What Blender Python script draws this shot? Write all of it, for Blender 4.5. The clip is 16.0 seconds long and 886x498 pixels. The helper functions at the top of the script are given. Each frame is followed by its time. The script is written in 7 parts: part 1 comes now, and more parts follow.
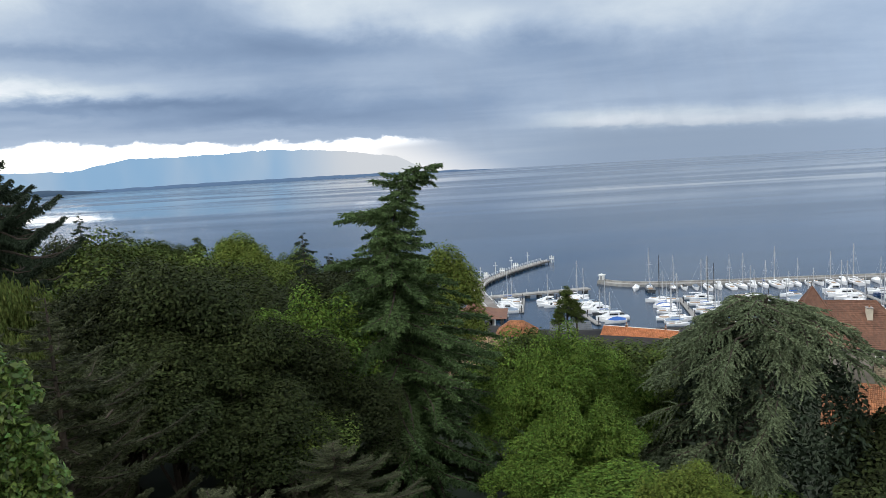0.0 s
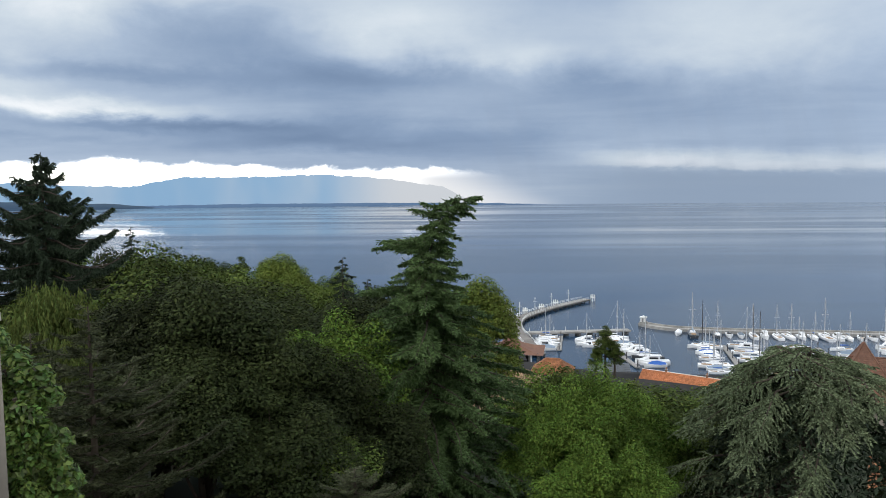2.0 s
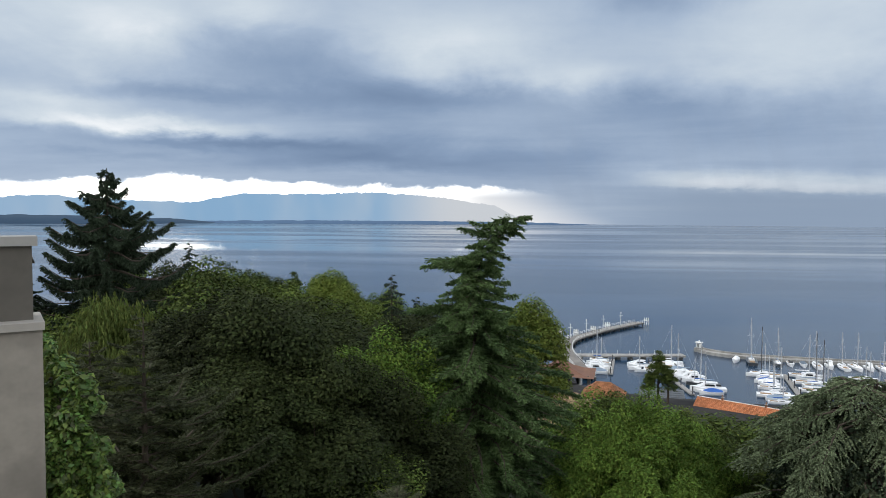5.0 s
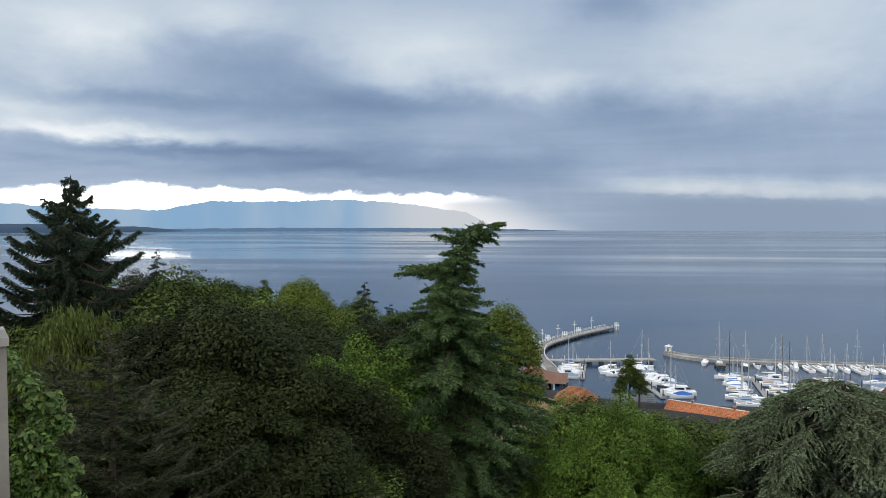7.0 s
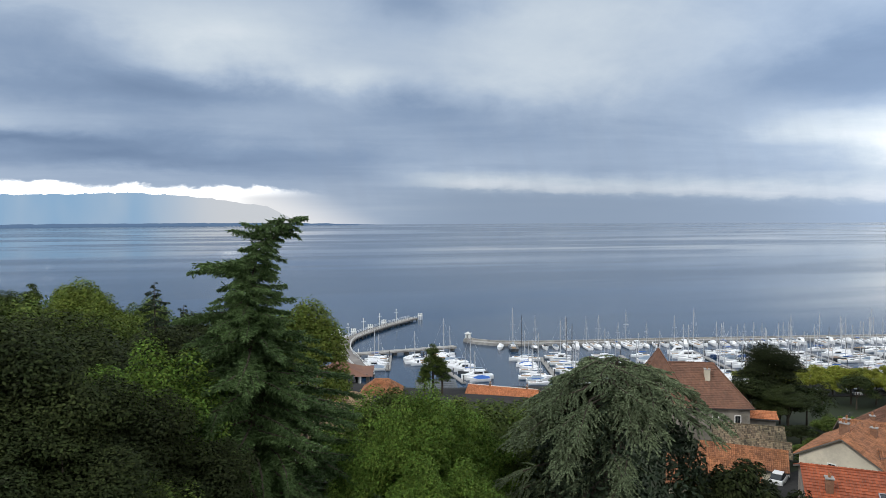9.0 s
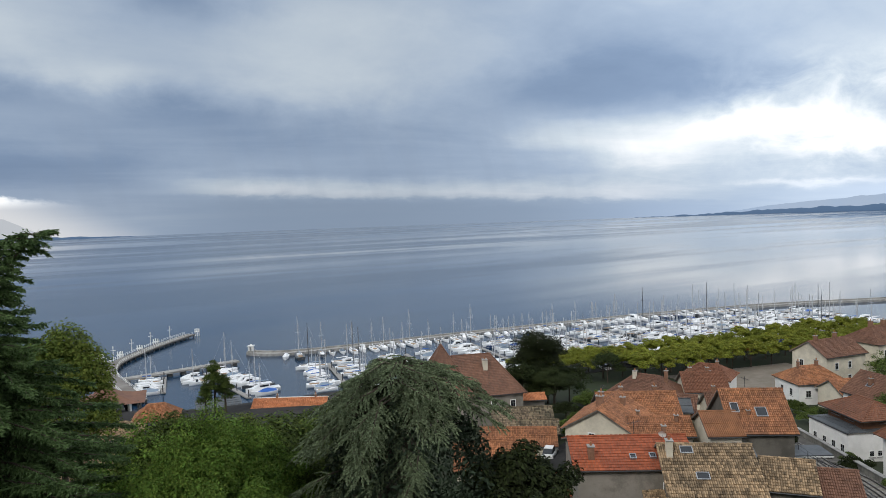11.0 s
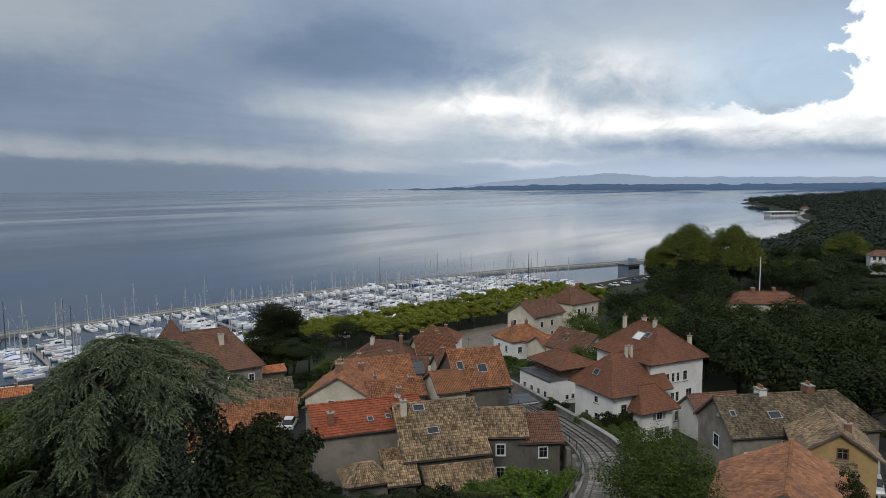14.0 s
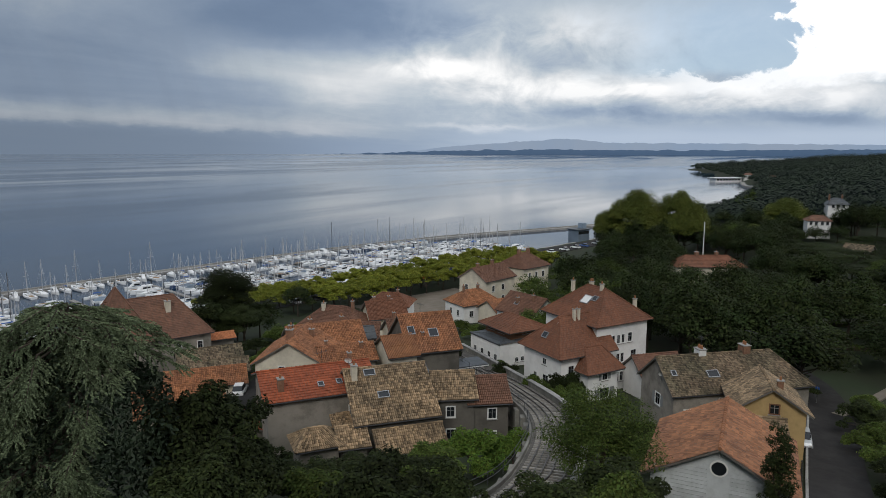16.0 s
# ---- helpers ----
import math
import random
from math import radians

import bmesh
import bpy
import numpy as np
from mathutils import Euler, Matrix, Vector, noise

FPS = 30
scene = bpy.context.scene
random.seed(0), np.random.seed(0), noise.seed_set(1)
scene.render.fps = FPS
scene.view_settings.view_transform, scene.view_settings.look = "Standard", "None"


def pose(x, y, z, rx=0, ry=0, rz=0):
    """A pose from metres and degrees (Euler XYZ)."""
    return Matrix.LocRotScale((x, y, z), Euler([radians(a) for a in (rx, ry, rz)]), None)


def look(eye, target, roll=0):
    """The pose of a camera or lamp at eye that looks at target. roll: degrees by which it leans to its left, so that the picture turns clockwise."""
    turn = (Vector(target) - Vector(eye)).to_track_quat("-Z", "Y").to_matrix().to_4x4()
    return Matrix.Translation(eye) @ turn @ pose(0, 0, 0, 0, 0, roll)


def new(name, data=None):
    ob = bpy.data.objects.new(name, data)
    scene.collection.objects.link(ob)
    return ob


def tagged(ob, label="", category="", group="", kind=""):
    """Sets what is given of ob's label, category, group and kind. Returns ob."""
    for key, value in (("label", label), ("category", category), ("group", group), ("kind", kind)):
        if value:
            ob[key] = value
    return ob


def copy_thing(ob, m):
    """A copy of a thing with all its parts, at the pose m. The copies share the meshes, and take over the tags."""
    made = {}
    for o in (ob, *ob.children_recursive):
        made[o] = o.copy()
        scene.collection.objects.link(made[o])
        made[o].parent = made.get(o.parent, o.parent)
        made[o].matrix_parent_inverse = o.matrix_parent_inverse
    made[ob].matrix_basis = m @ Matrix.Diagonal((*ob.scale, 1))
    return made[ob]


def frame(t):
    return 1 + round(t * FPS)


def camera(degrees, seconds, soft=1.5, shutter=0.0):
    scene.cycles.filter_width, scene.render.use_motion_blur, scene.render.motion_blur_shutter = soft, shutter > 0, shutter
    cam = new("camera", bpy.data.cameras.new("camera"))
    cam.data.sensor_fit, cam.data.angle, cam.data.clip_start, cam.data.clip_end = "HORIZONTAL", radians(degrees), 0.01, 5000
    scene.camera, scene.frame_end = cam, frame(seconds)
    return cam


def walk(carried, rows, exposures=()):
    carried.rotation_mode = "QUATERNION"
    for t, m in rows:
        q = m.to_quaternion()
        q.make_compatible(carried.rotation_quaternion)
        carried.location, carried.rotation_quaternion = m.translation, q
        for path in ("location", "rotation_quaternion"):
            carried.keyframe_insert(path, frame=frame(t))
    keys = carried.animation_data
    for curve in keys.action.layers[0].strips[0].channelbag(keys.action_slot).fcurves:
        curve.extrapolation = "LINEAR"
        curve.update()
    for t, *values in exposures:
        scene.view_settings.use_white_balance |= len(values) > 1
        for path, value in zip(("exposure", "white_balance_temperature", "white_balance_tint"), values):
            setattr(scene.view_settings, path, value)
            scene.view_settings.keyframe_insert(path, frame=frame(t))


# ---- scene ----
cam = camera(66.59, 16.0, soft=0.55)


def aim(x, y, z, yaw, pitch, roll):
    """A camera pose from its heading (to the right of north), its pitch and its lean."""
    return pose(x, y, z, 90 + pitch, 0, -yaw) @ pose(0, 0, 0, 0, 0, roll)


PATH = [
    (0.0, aim(-0.291, -0.382, 45.00, 0.418, -7.052, -3.327)),
    (0.5, aim(-0.219, -0.408, 45.00, 0.837, -6.272, -1.794)),
    (1.0, aim(-0.121, -0.470, 45.00, 0.564, -5.463, -1.717)),
    (1.5, aim(0.050, -0.544, 45.00, -1.074, -4.877, -0.936)),
    (2.0, aim(0.072, -0.510, 45.00, -3.055, -4.277, -0.505)),
    (2.5, aim(0.028, -0.433, 45.00, -3.399, -3.654, -0.937)),
    (3.0, aim(-0.022, -0.371, 45.00, -1.875, -2.614, -0.966)),
    (3.5, aim(0.123, -0.468, 45.00, -2.038, -2.713, -0.322)),
    (4.0, aim(0.271, -0.476, 45.00, -5.269, -3.040, -0.160)),
    (4.2, aim(0.264, -0.455, 45.00, -5.945, -3.096, 0.540)),
    (4.9, aim(0.250, -0.400, 45.00, -7.400, -2.750, 0.300)),
    (5.6, aim(0.220, -0.330, 45.00, -7.200, -2.300, 0.300)),
    (6.3, aim(0.190, -0.270, 45.00, -6.420, -2.120, 0.300)),
    (6.5, aim(0.187, -0.259, 45.00, -6.328, -2.134, 0.283)),
    (7.0, aim(0.045, -0.181, 45.00, -4.967, -2.103, 0.002)),
    (7.5, aim(-0.024, -0.089, 45.00, -2.613, -2.182, -0.054)),
    (8.0, aim(-0.144, -0.061, 45.00, 1.138, -2.077, 0.075)),
    (8.5, aim(-0.117, 0.011, 45.00, 6.168, -2.408, 0.471)),
    (9.0, aim(0.124, 0.205, 45.00, 11.537, -2.658, -0.340)),
    (9.5, aim(0.227, 0.370, 45.00, 16.632, -2.514, -0.632)),
    (9.7, aim(0.244, 0.413, 45.00, 18.811, -2.430, -0.732)),
    (11.8, aim(-0.126, 0.525, 45.00, 35.939, -4.230, -2.198)),
    (12.0, aim(-0.175, 0.570, 45.00, 37.523, -4.849, -1.991)),
    (12.5, aim(-0.244, 0.609, 45.00, 40.544, -5.270, -1.780)),
    (13.0, aim(-0.271, 0.620, 45.00, 43.514, -5.674, -1.810)),
    (13.5, aim(-0.202, 0.556, 45.00, 48.225, -5.993, -1.673)),
    (14.0, aim(-0.023, 0.496, 45.00, 51.731, -5.560, -0.249)),
    (14.5, aim(-0.027, 0.305, 45.00, 51.859, -5.301, -0.534)),
    (15.0, aim(0.028, 0.235, 45.00, 53.582, -6.638, -1.541)),
    (15.5, aim(0.134, 0.264, 45.00, 54.840, -7.730, -0.172)),
    (16.0, aim(0.231, 0.259, 45.00, 55.712, -8.531, 0.154)),
]
walk(cam, PATH, [(0.0, 0.14), (3.0, 0.06), (7.0, 0.03), (9.7, 0.02), (12.0, -0.38), (14.0, -0.62), (16.0, -0.68)])

# ---- world and light ----
class Graph:
    """Short names for building node trees."""

    def __init__(self, tree):
        self.t = tree

    def node(self, kind, **props):
        n = self.t.nodes.new(kind)
        for k, v in props.items():
            setattr(n, k, v)
        return n

    def put(self, sock, v):
        if isinstance(v, bpy.types.NodeSocket):
            self.t.links.new(v, sock)
        elif v is not None:
            sock.default_value = v if not isinstance(v, tuple) or len(v) == 4 or sock.type == "VECTOR" else (*v, 1)

    def m(self, op, a, b=0.0, c=0.0, clamp=False):
        n = self.node("ShaderNodeMath", operation=op, use_clamp=clamp)
        for s, v in zip(n.inputs, (a, b, c)):
            self.put(s, v)
        return n.outputs[0]

    def step(self, x, a, b, lo=0.0, hi=1.0):
        n = self.node("ShaderNodeMapRange", interpolation_type="SMOOTHSTEP")
        for s, v in zip(n.inputs[:5], (x, a, b, lo, hi)):
            self.put(s, v)
        return n.outputs[0]

    def bump_at(self, x, a, b, c, d):
        return self.m("MULTIPLY", self.step(x, a, b), self.step(x, c, d, 1.0, 0.0))

    def mix(self, f, a, b, blend="MIX"):
        n = self.node("ShaderNodeMix", data_type="RGBA", blend_type=blend)
        self.put(n.inputs[0], f)
        self.put(n.inputs[6], a)
        self.put(n.inputs[7], b)
        return n.outputs[2]

    def noise(self, vec, scale, detail=4.0, rough=0.55, dist=0.0):
        n = self.node("ShaderNodeTexNoise")
        self.put(n.inputs["Vector"], vec)
        for k, v in (("Scale", scale), ("Detail", detail), ("Roughness", rough), ("Distortion", dist)):
            n.inputs[k].default_value = v
        return n.outputs["Fac"]

    def xyz(self, x, y, z=0.0):
        n = self.node("ShaderNodeCombineXYZ")
        for s, v in zip(n.inputs, (x, y, z)):
            self.put(s, v)
        return n.outputs[0]

    def split(self, v):
        n = self.node("ShaderNodeSeparateXYZ")
        self.put(n.inputs[0], v)
        return n.outputs


SUN_AZ, SUN_EL = -112.0, 40.0
world = bpy.data.worlds.new("world")
scene.world = world
world.use_nodes = True
wt = world.node_tree
wt.nodes.clear()
g = Graph(wt)
direction = g.node("ShaderNodeTexCoord").outputs["Generated"]
dx, dy, dz = g.split(direction)
az = g.m("MULTIPLY", g.m("ARCTAN2", dx, dy), 57.2958)
el = g.m("MULTIPLY", g.m("ARCSINE", dz), 57.2958)
ground_el = g.m("MAXIMUM", el, 0.0)
# a cloud layer seen from below: finer towards the horizon
lift = g.m("ADD", g.m("MAXIMUM", dz, 0.0), 0.07)
layer = g.xyz(g.m("MULTIPLY", g.m("DIVIDE", dx, lift), 0.55), g.m("DIVIDE", dy, lift), 2.0)
n_layer = g.noise(layer, 0.75, 7.0, 0.56, 0.5)
flat = g.xyz(g.m("MULTIPLY", az, 0.055), g.m("MULTIPLY", g.m("POWER", ground_el, 0.8), 0.22), 3.1)
n_big = g.noise(flat, 0.9, 6.0, 0.55, 0.4)
n_mid = g.noise(flat, 2.3, 6.0, 0.58, 0.3)
n_fine = g.noise(flat, 6.0, 6.0, 0.62, 0.2)
n_puff = g.noise(g.xyz(g.m("MULTIPLY", az, 0.16), g.m("MULTIPLY", ground_el, 0.22), 6.4), 1.6, 7.0, 0.6, 0.4)
# drifting coordinates that fray the cloud masses
az_w = g.m("ADD", az, g.m("ADD", g.m("MULTIPLY", g.m("SUBTRACT", n_big, 0.5), 9.0), g.m("MULTIPLY", g.m("SUBTRACT", n_puff, 0.5), 5.0)))
el_w = g.m("ADD", el, g.m("ADD", g.m("MULTIPLY", g.m("SUBTRACT", n_mid, 0.5), 2.6), g.m("MULTIPLY", g.m("SUBTRACT", n_fine, 0.5), 1.0)))

# cloud masses: bearing, height, half width, half height, lightness added
CLOUDS_WEST = [(-31.1, 14.5, 5.5, 2.6, 0.22), (-37.4, 8.3, 5.5, 1.0, 0.24), (-32.7, 7.0, 8.0, 0.65, 0.34), (-5.6, 14.0, 8.5, 2.6, 0.24), (-38.3, 13.8, 6.0, 3.2, 0.16), (-23.2, 16.5, 4.5, 1.5, 0.14),
               (-19.7, 12.8, 8.5, 2.0, -0.22), (-10.4, 9.9, 11.5, 1.5, -0.34), (-24.1, 5.9, 11.0, 0.6, -0.30), (-13.2, 4.5, 11.4, 1.1, -0.30), (-28.3, 9.6, 6.8, 0.8, -0.18), (-11.1, 6.6, 9.7, 1.6, -0.16), (-33.5, 4.6, 6.4, 0.5, -0.12)]
CLOUDS_MIDDLE = [(18.8, 11.8, 8.6, 4.0, 0.15), (26.9, 11.8, 11.4, 2.9, 0.08), (4.4, 11.5, 4.1, 1.1, 0.16), (40.0, 6.7, 5.8, 1.4, 0.16), (46.8, 4.6, 5.2, 2.6, 0.20), (22.3, 16.8, 9.1, 1.9, 0.12),
                 (8.8, 8.8, 7.4, 1.3, -0.18), (1.5, 4.5, 7.8, 2.8, -0.14), (10.4, 17.3, 5.5, 1.6, -0.22), (41.0, 10.6, 9.0, 2.2, -0.16), (14.7, 6.6, 9.5, 1.9, -0.10), (29.8, 6.0, 9.0, 2.9, -0.08), (17.0, 8.7, 10.0, 3.2, -0.10)]
CLOUDS_EAST = [(56.2, 6.4, 5.0, 1.2, 0.46), (67.0, 4.9, 6.0, 1.2, 0.34), (48.8, 4.9, 5.6, 1.9, 0.20), (74.0, 4.5, 3.1, 0.6, 0.36), (58.8, 1.75, 5.5, 0.35, 0.34), (68.6, 9.6, 9.0, 2.6, 0.20), (85.4, 3.9, 3.4, 1.2, 0.40), (80.2, 4.0, 2.3, 0.6, 0.36),
               (47.2, 11.9, 9.5, 2.6, -0.13), (68.1, 2.7, 6.0, 0.6, -0.22), (84.8, 2.1, 4.5, 0.55, -0.40), (76.6, 2.6, 5.7, 0.5, -0.18), (49.1, 8.9, 9.0, 1.6, -0.08)]


def mass(a0, e0, wa, we):
    """A soft oval of cloud, one at its middle."""
    p = g.m("DIVIDE", g.m("SUBTRACT", az_w, a0), wa)
    q = g.m("DIVIDE", g.m("SUBTRACT", el_w, e0), we)
    return g.m("EXPONENT", g.m("MULTIPLY", g.m("ADD", g.m("MULTIPLY", p, p), g.m("MULTIPLY", q, q)), -1.0))


tone = g.m("ADD", 0.30, g.m("ADD", g.m("MULTIPLY", n_layer, 0.30), g.m("MULTIPLY", n_mid, 0.20)))
for a0, e0, wa, we, gain in CLOUDS_WEST + CLOUDS_MIDDLE + CLOUDS_EAST:
    tone = g.m("ADD", tone, g.m("MULTIPLY", mass(a0, e0, wa, we), gain))
# lighter overhead
tone = g.m("ADD", tone, g.step(el, 17.0, 40.0, 0.0, 0.18))
# broken, billowing cloud in the east
billow = g.m("MULTIPLY", g.m("MULTIPLY", g.step(az, 44.0, 60.0), g.bump_at(el, 1.2, 2.6, 8.0, 13.0)), g.m("ADD", 0.12, g.m("MULTIPLY", g.m("SUBTRACT", n_puff, 0.5), 0.9)))
tone = g.m("ADD", tone, g.m("ADD", billow, g.step(az, 46.0, 66.0, 0.0, 0.07)))
# pale hem of cloud over the far rain, sinking towards the east
hem = g.m("ADD", g.m("SUBTRACT", el, g.m("MULTIPLY", g.m("SUBTRACT", 17.0, az), 0.045)), g.m("MULTIPLY", g.m("SUBTRACT", n_fine, 0.5), 1.2))
over_rain = g.bump_at(az, 4.0, 16.0, 44.0, 58.0)
tone = g.m("ADD", tone, g.m("MULTIPLY", g.m("MULTIPLY", g.bump_at(hem, 2.0, 2.45, 2.7, 4.4), over_rain), 0.30))
ramp = g.node("ShaderNodeValToRGB")
g.put(ramp.inputs[0], g.m("DIVIDE", tone, 1.3))
stops = [(0.10, (0.16, 0.235, 0.37)), (0.27, (0.24, 0.33, 0.48)), (0.42, (0.38, 0.475, 0.615)), (0.58, (0.59, 0.67, 0.75)), (0.70, (0.82, 0.86, 0.90)), (0.86, (1.20, 1.20, 1.20))]
ramp.color_ramp.elements[0].position, ramp.color_ramp.elements[1].position = stops[0][0], stops[-1][0]
ramp.color_ramp.elements[0].color, ramp.color_ramp.elements[1].color = (*stops[0][1], 1), (*stops[-1][1], 1)
for p, c in stops[1:-1]:
    ramp.color_ramp.elements.new(p).color = (*c, 1)
col = ramp.outputs[0]
# even grey-blue rain haze near the horizon
haze = g.mix(g.step(az, -5.0, 12.0), (0.45, 0.51, 0.60), (0.27, 0.345, 0.46))
haze = g.mix(g.step(az, 44.0, 60.0), haze, (0.42, 0.52, 0.66))
col = g.mix(g.m("MULTIPLY", g.step(el, 5.5, 0.5), g.step(az, -6.0, 6.0, 0.25, 0.55)), col, haze)
veil = g.m("MULTIPLY", g.step(hem, 2.9, 1.5), over_rain)
col = g.mix(g.m("MULTIPLY", veil, 0.85), col, g.mix(g.step(az, 36.0, 54.0), (0.255, 0.33, 0.445), (0.36, 0.46, 0.62)))
# rain shafts hanging from the western cloud
fall = g.noise(g.xyz(g.m("ADD", g.m("MULTIPLY", az, 0.5), g.m("MULTIPLY", el, 0.12)), g.m("MULTIPLY", el, 0.03), 0.5), 1.3, 4.0, 0.6)
shafts = g.m("MULTIPLY", g.m("MULTIPLY", g.bump_at(az, -6.0, 2.0, 40.0, 52.0), g.bump_at(el, 0.0, 2.0, 6.0, 11.0)), g.step(fall, 0.40, 0.66))
col = g.mix(g.m("MULTIPLY", shafts, 0.10), col, (0.26, 0.32, 0.42))
# bright gap in the west under the cloud base
crest = g.m("DIVIDE", g.m("ADD", az, 28.0), 7.0)
top = g.m("ADD", 2.55, g.m("MULTIPLY", g.m("EXPONENT", g.m("MULTIPLY", g.m("MULTIPLY", crest, crest), -1.0)), 0.70))
ragged = g.m("ADD", g.m("MULTIPLY", g.m("SUBTRACT", n_puff, 0.5), 2.2), g.m("MULTIPLY", g.m("SUBTRACT", n_fine, 0.5), 0.8))
under = g.m("SUBTRACT", g.m("ADD", top, ragged), el)
gap = g.m("MULTIPLY", g.m("MULTIPLY", g.step(under, -0.12, 0.40), g.step(g.m("ADD", az, g.m("MULTIPLY", g.m("SUBTRACT", el, 1.5), 2.0)), 4.0, -5.0)), g.step(az, -41.0, -37.0, 0.35, 1.0))
lit = g.mix(g.m("MULTIPLY", g.step(az, -13.0, -3.0), g.step(el, 3.0, 1.6)), (2.4, 2.36, 2.25), (0.78, 0.79, 0.81))
col = g.mix(gap, col, lit)
# cumulus and blue openings in the east
blue = g.node("ShaderNodeTexSky", sky_type="NISHITA", sun_disc=False, sun_elevation=radians(SUN_EL), sun_rotation=radians(SUN_AZ))
blue_col = g.mix(0.6, g.mix(1.0, blue.outputs[0], (0.1, 0.1, 0.1), "MULTIPLY"), (0.62, 0.80, 1.02))
open_blue = g.m("MULTIPLY", g.step(g.m("ADD", az, g.m("MULTIPLY", n_puff, 14.0)), 72.0, 84.0), g.bump_at(el_w, 4.6, 6.2, 9.5, 14.0))
col = g.mix(g.m("MULTIPLY", open_blue, 0.75), col, blue_col)
rim = g.m("ADD", g.m("SUBTRACT", az, 82.6), g.m("MULTIPLY", g.m("SUBTRACT", n_puff, 0.5), 13.0))
tower = g.m("MULTIPLY", g.step(rim, -0.3, 0.5), g.step(el_w, 5.0, 5.8))
lower_rim = g.m("ADD", g.m("SUBTRACT", g.m("ADD", 5.9, g.m("MULTIPLY", g.m("SUBTRACT", az, 78.0), 0.05)), el), g.m("MULTIPLY", g.m("SUBTRACT", n_puff, 0.5), 4.5))
shoulder = g.m("MULTIPLY", g.m("MULTIPLY", g.step(lower_rim, -0.05, 0.35), g.step(lower_rim, 2.0, 0.9)), g.step(az, 70.0, 78.0))
col = g.mix(g.m("MULTIPLY", shoulder, 0.8), col, (1.30, 1.31, 1.33))
col = g.mix(g.m("MULTIPLY", tower, 0.95), col, (1.45, 1.45, 1.45))
col = g.mix(g.m("MULTIPLY", g.m("MULTIPLY", g.step(az, 52.0, 66.0), g.step(el, 2.2, 0.9)), 0.55), col, (0.62, 0.73, 0.90))
# the cloud thins towards the east and lets more light through
col = g.mix(g.step(az, 22.0, 56.0), col, g.mix(1.0, col, (1.34, 1.34, 1.34), "MULTIPLY"))
# brighter cloud overhead, as under any overcast sky
col = g.mix(g.step(el, 24.0, 65.0), col, (0.98, 1.06, 1.16))
# below the horizon: dim land and water colour
col = g.mix(g.step(el, -0.5, -3.0), col, (0.10, 0.13, 0.14))
bg = g.node("ShaderNodeBackground")
g.put(bg.inputs["Color"], col)
bg.inputs["Strength"].default_value = 1.0
g.put(g.node("ShaderNodeOutputWorld").inputs["Surface"], bg.outputs[0])

sun_data = bpy.data.lights.new("sun", "SUN")
sun_data.energy, sun_data.angle, sun_data.color = 1.9, radians(18), (1.0, 0.96, 0.9)
sun = new("sun", sun_data)
sun.matrix_world = look((200 * math.sin(radians(SUN_AZ)), 200 * math.cos(radians(SUN_AZ)), 200 * math.tan(radians(SUN_EL))), (0, 0, 0))


# ---- materials ----
def mat(name, col, rough=0.85, var=0.25, scale=3.0, bump=0.25, col2=None, island=0.0, per_object=0.0, metal=0.0, spec=0.4, stain=0.0, translucent=0.0, hue=0.0):
    """A surface with grain at two sizes; island and per_object vary pieces and things; stain lays soft dark patches."""
    mt = bpy.data.materials.new(name)
    mt.use_nodes = True
    mt.node_tree.nodes.clear()
    q = Graph(mt.node_tree)
    pos = q.node("ShaderNodeTexCoord").outputs["Object"]
    fine, coarse = q.noise(pos, scale, 5.0, 0.65), q.noise(pos, scale * 0.13, 4.0, 0.6)
    c2 = col2 or tuple(c * (1 - var) for c in col)
    c = q.mix(q.step(coarse, 0.3, 0.7), col, c2)
    val = q.m("ADD", 1.0 - var * 0.5, q.m("MULTIPLY", fine, var))
    if stain:
        val = q.m("MULTIPLY", val, q.step(q.noise(pos, scale * 0.35, 6.0, 0.7), 0.35, 0.6, 1.0 - stain, 1.0))
    rand = None
    if island:
        rand = q.node("ShaderNodeNewGeometry").outputs["Random Per Island"]
        val = q.m("MULTIPLY", val, q.m("ADD", 1.0 - island, q.m("MULTIPLY", rand, 2 * island)))
    if per_object:
        r2 = q.node("ShaderNodeObjectInfo").outputs["Random"]
        val = q.m("MULTIPLY", val, q.m("ADD", 1.0 - per_object, q.m("MULTIPLY", r2, 2 * per_object)))
        rand = rand or r2
    hsv = q.node("ShaderNodeHueSaturation")
    q.put(hsv.inputs["Color"], c)
    q.put(hsv.inputs["Value"], val)
    if hue and rand:
        q.put(hsv.inputs["Hue"], q.m("ADD", 0.5 - hue, q.m("MULTIPLY", q.m("FRACT", q.m("MULTIPLY", rand, 7.3)), 2 * hue)))
    b = q.node("ShaderNodeBsdfPrincipled")
    q.put(b.inputs["Base Color"], hsv.outputs[0])
    b.inputs["Roughness"].default_value, b.inputs["Metallic"].default_value = rough, metal
    b.inputs["Specular IOR Level"].default_value = spec
    if bump:
        bp = q.node("ShaderNodeBump")
        bp.inputs["Strength"].default_value, bp.inputs["Distance"].default_value = bump, 0.03
        q.put(bp.inputs["Height"], fine)
        q.put(b.inputs["Normal"], bp.outputs[0])
    out = b.outputs[0]
    if translucent:
        tr = q.node("ShaderNodeBsdfTranslucent")
        q.put(tr.inputs["Color"], hsv.outputs[0])
        ms = q.node("ShaderNodeMixShader")
        ms.inputs[0].default_value = translucent
        q.put(ms.inputs[1], out)
        q.put(ms.inputs[2], tr.outputs[0])
        out = ms.outputs[0]
    q.put(q.node("ShaderNodeOutputMaterial").inputs["Surface"], out)
    return mt


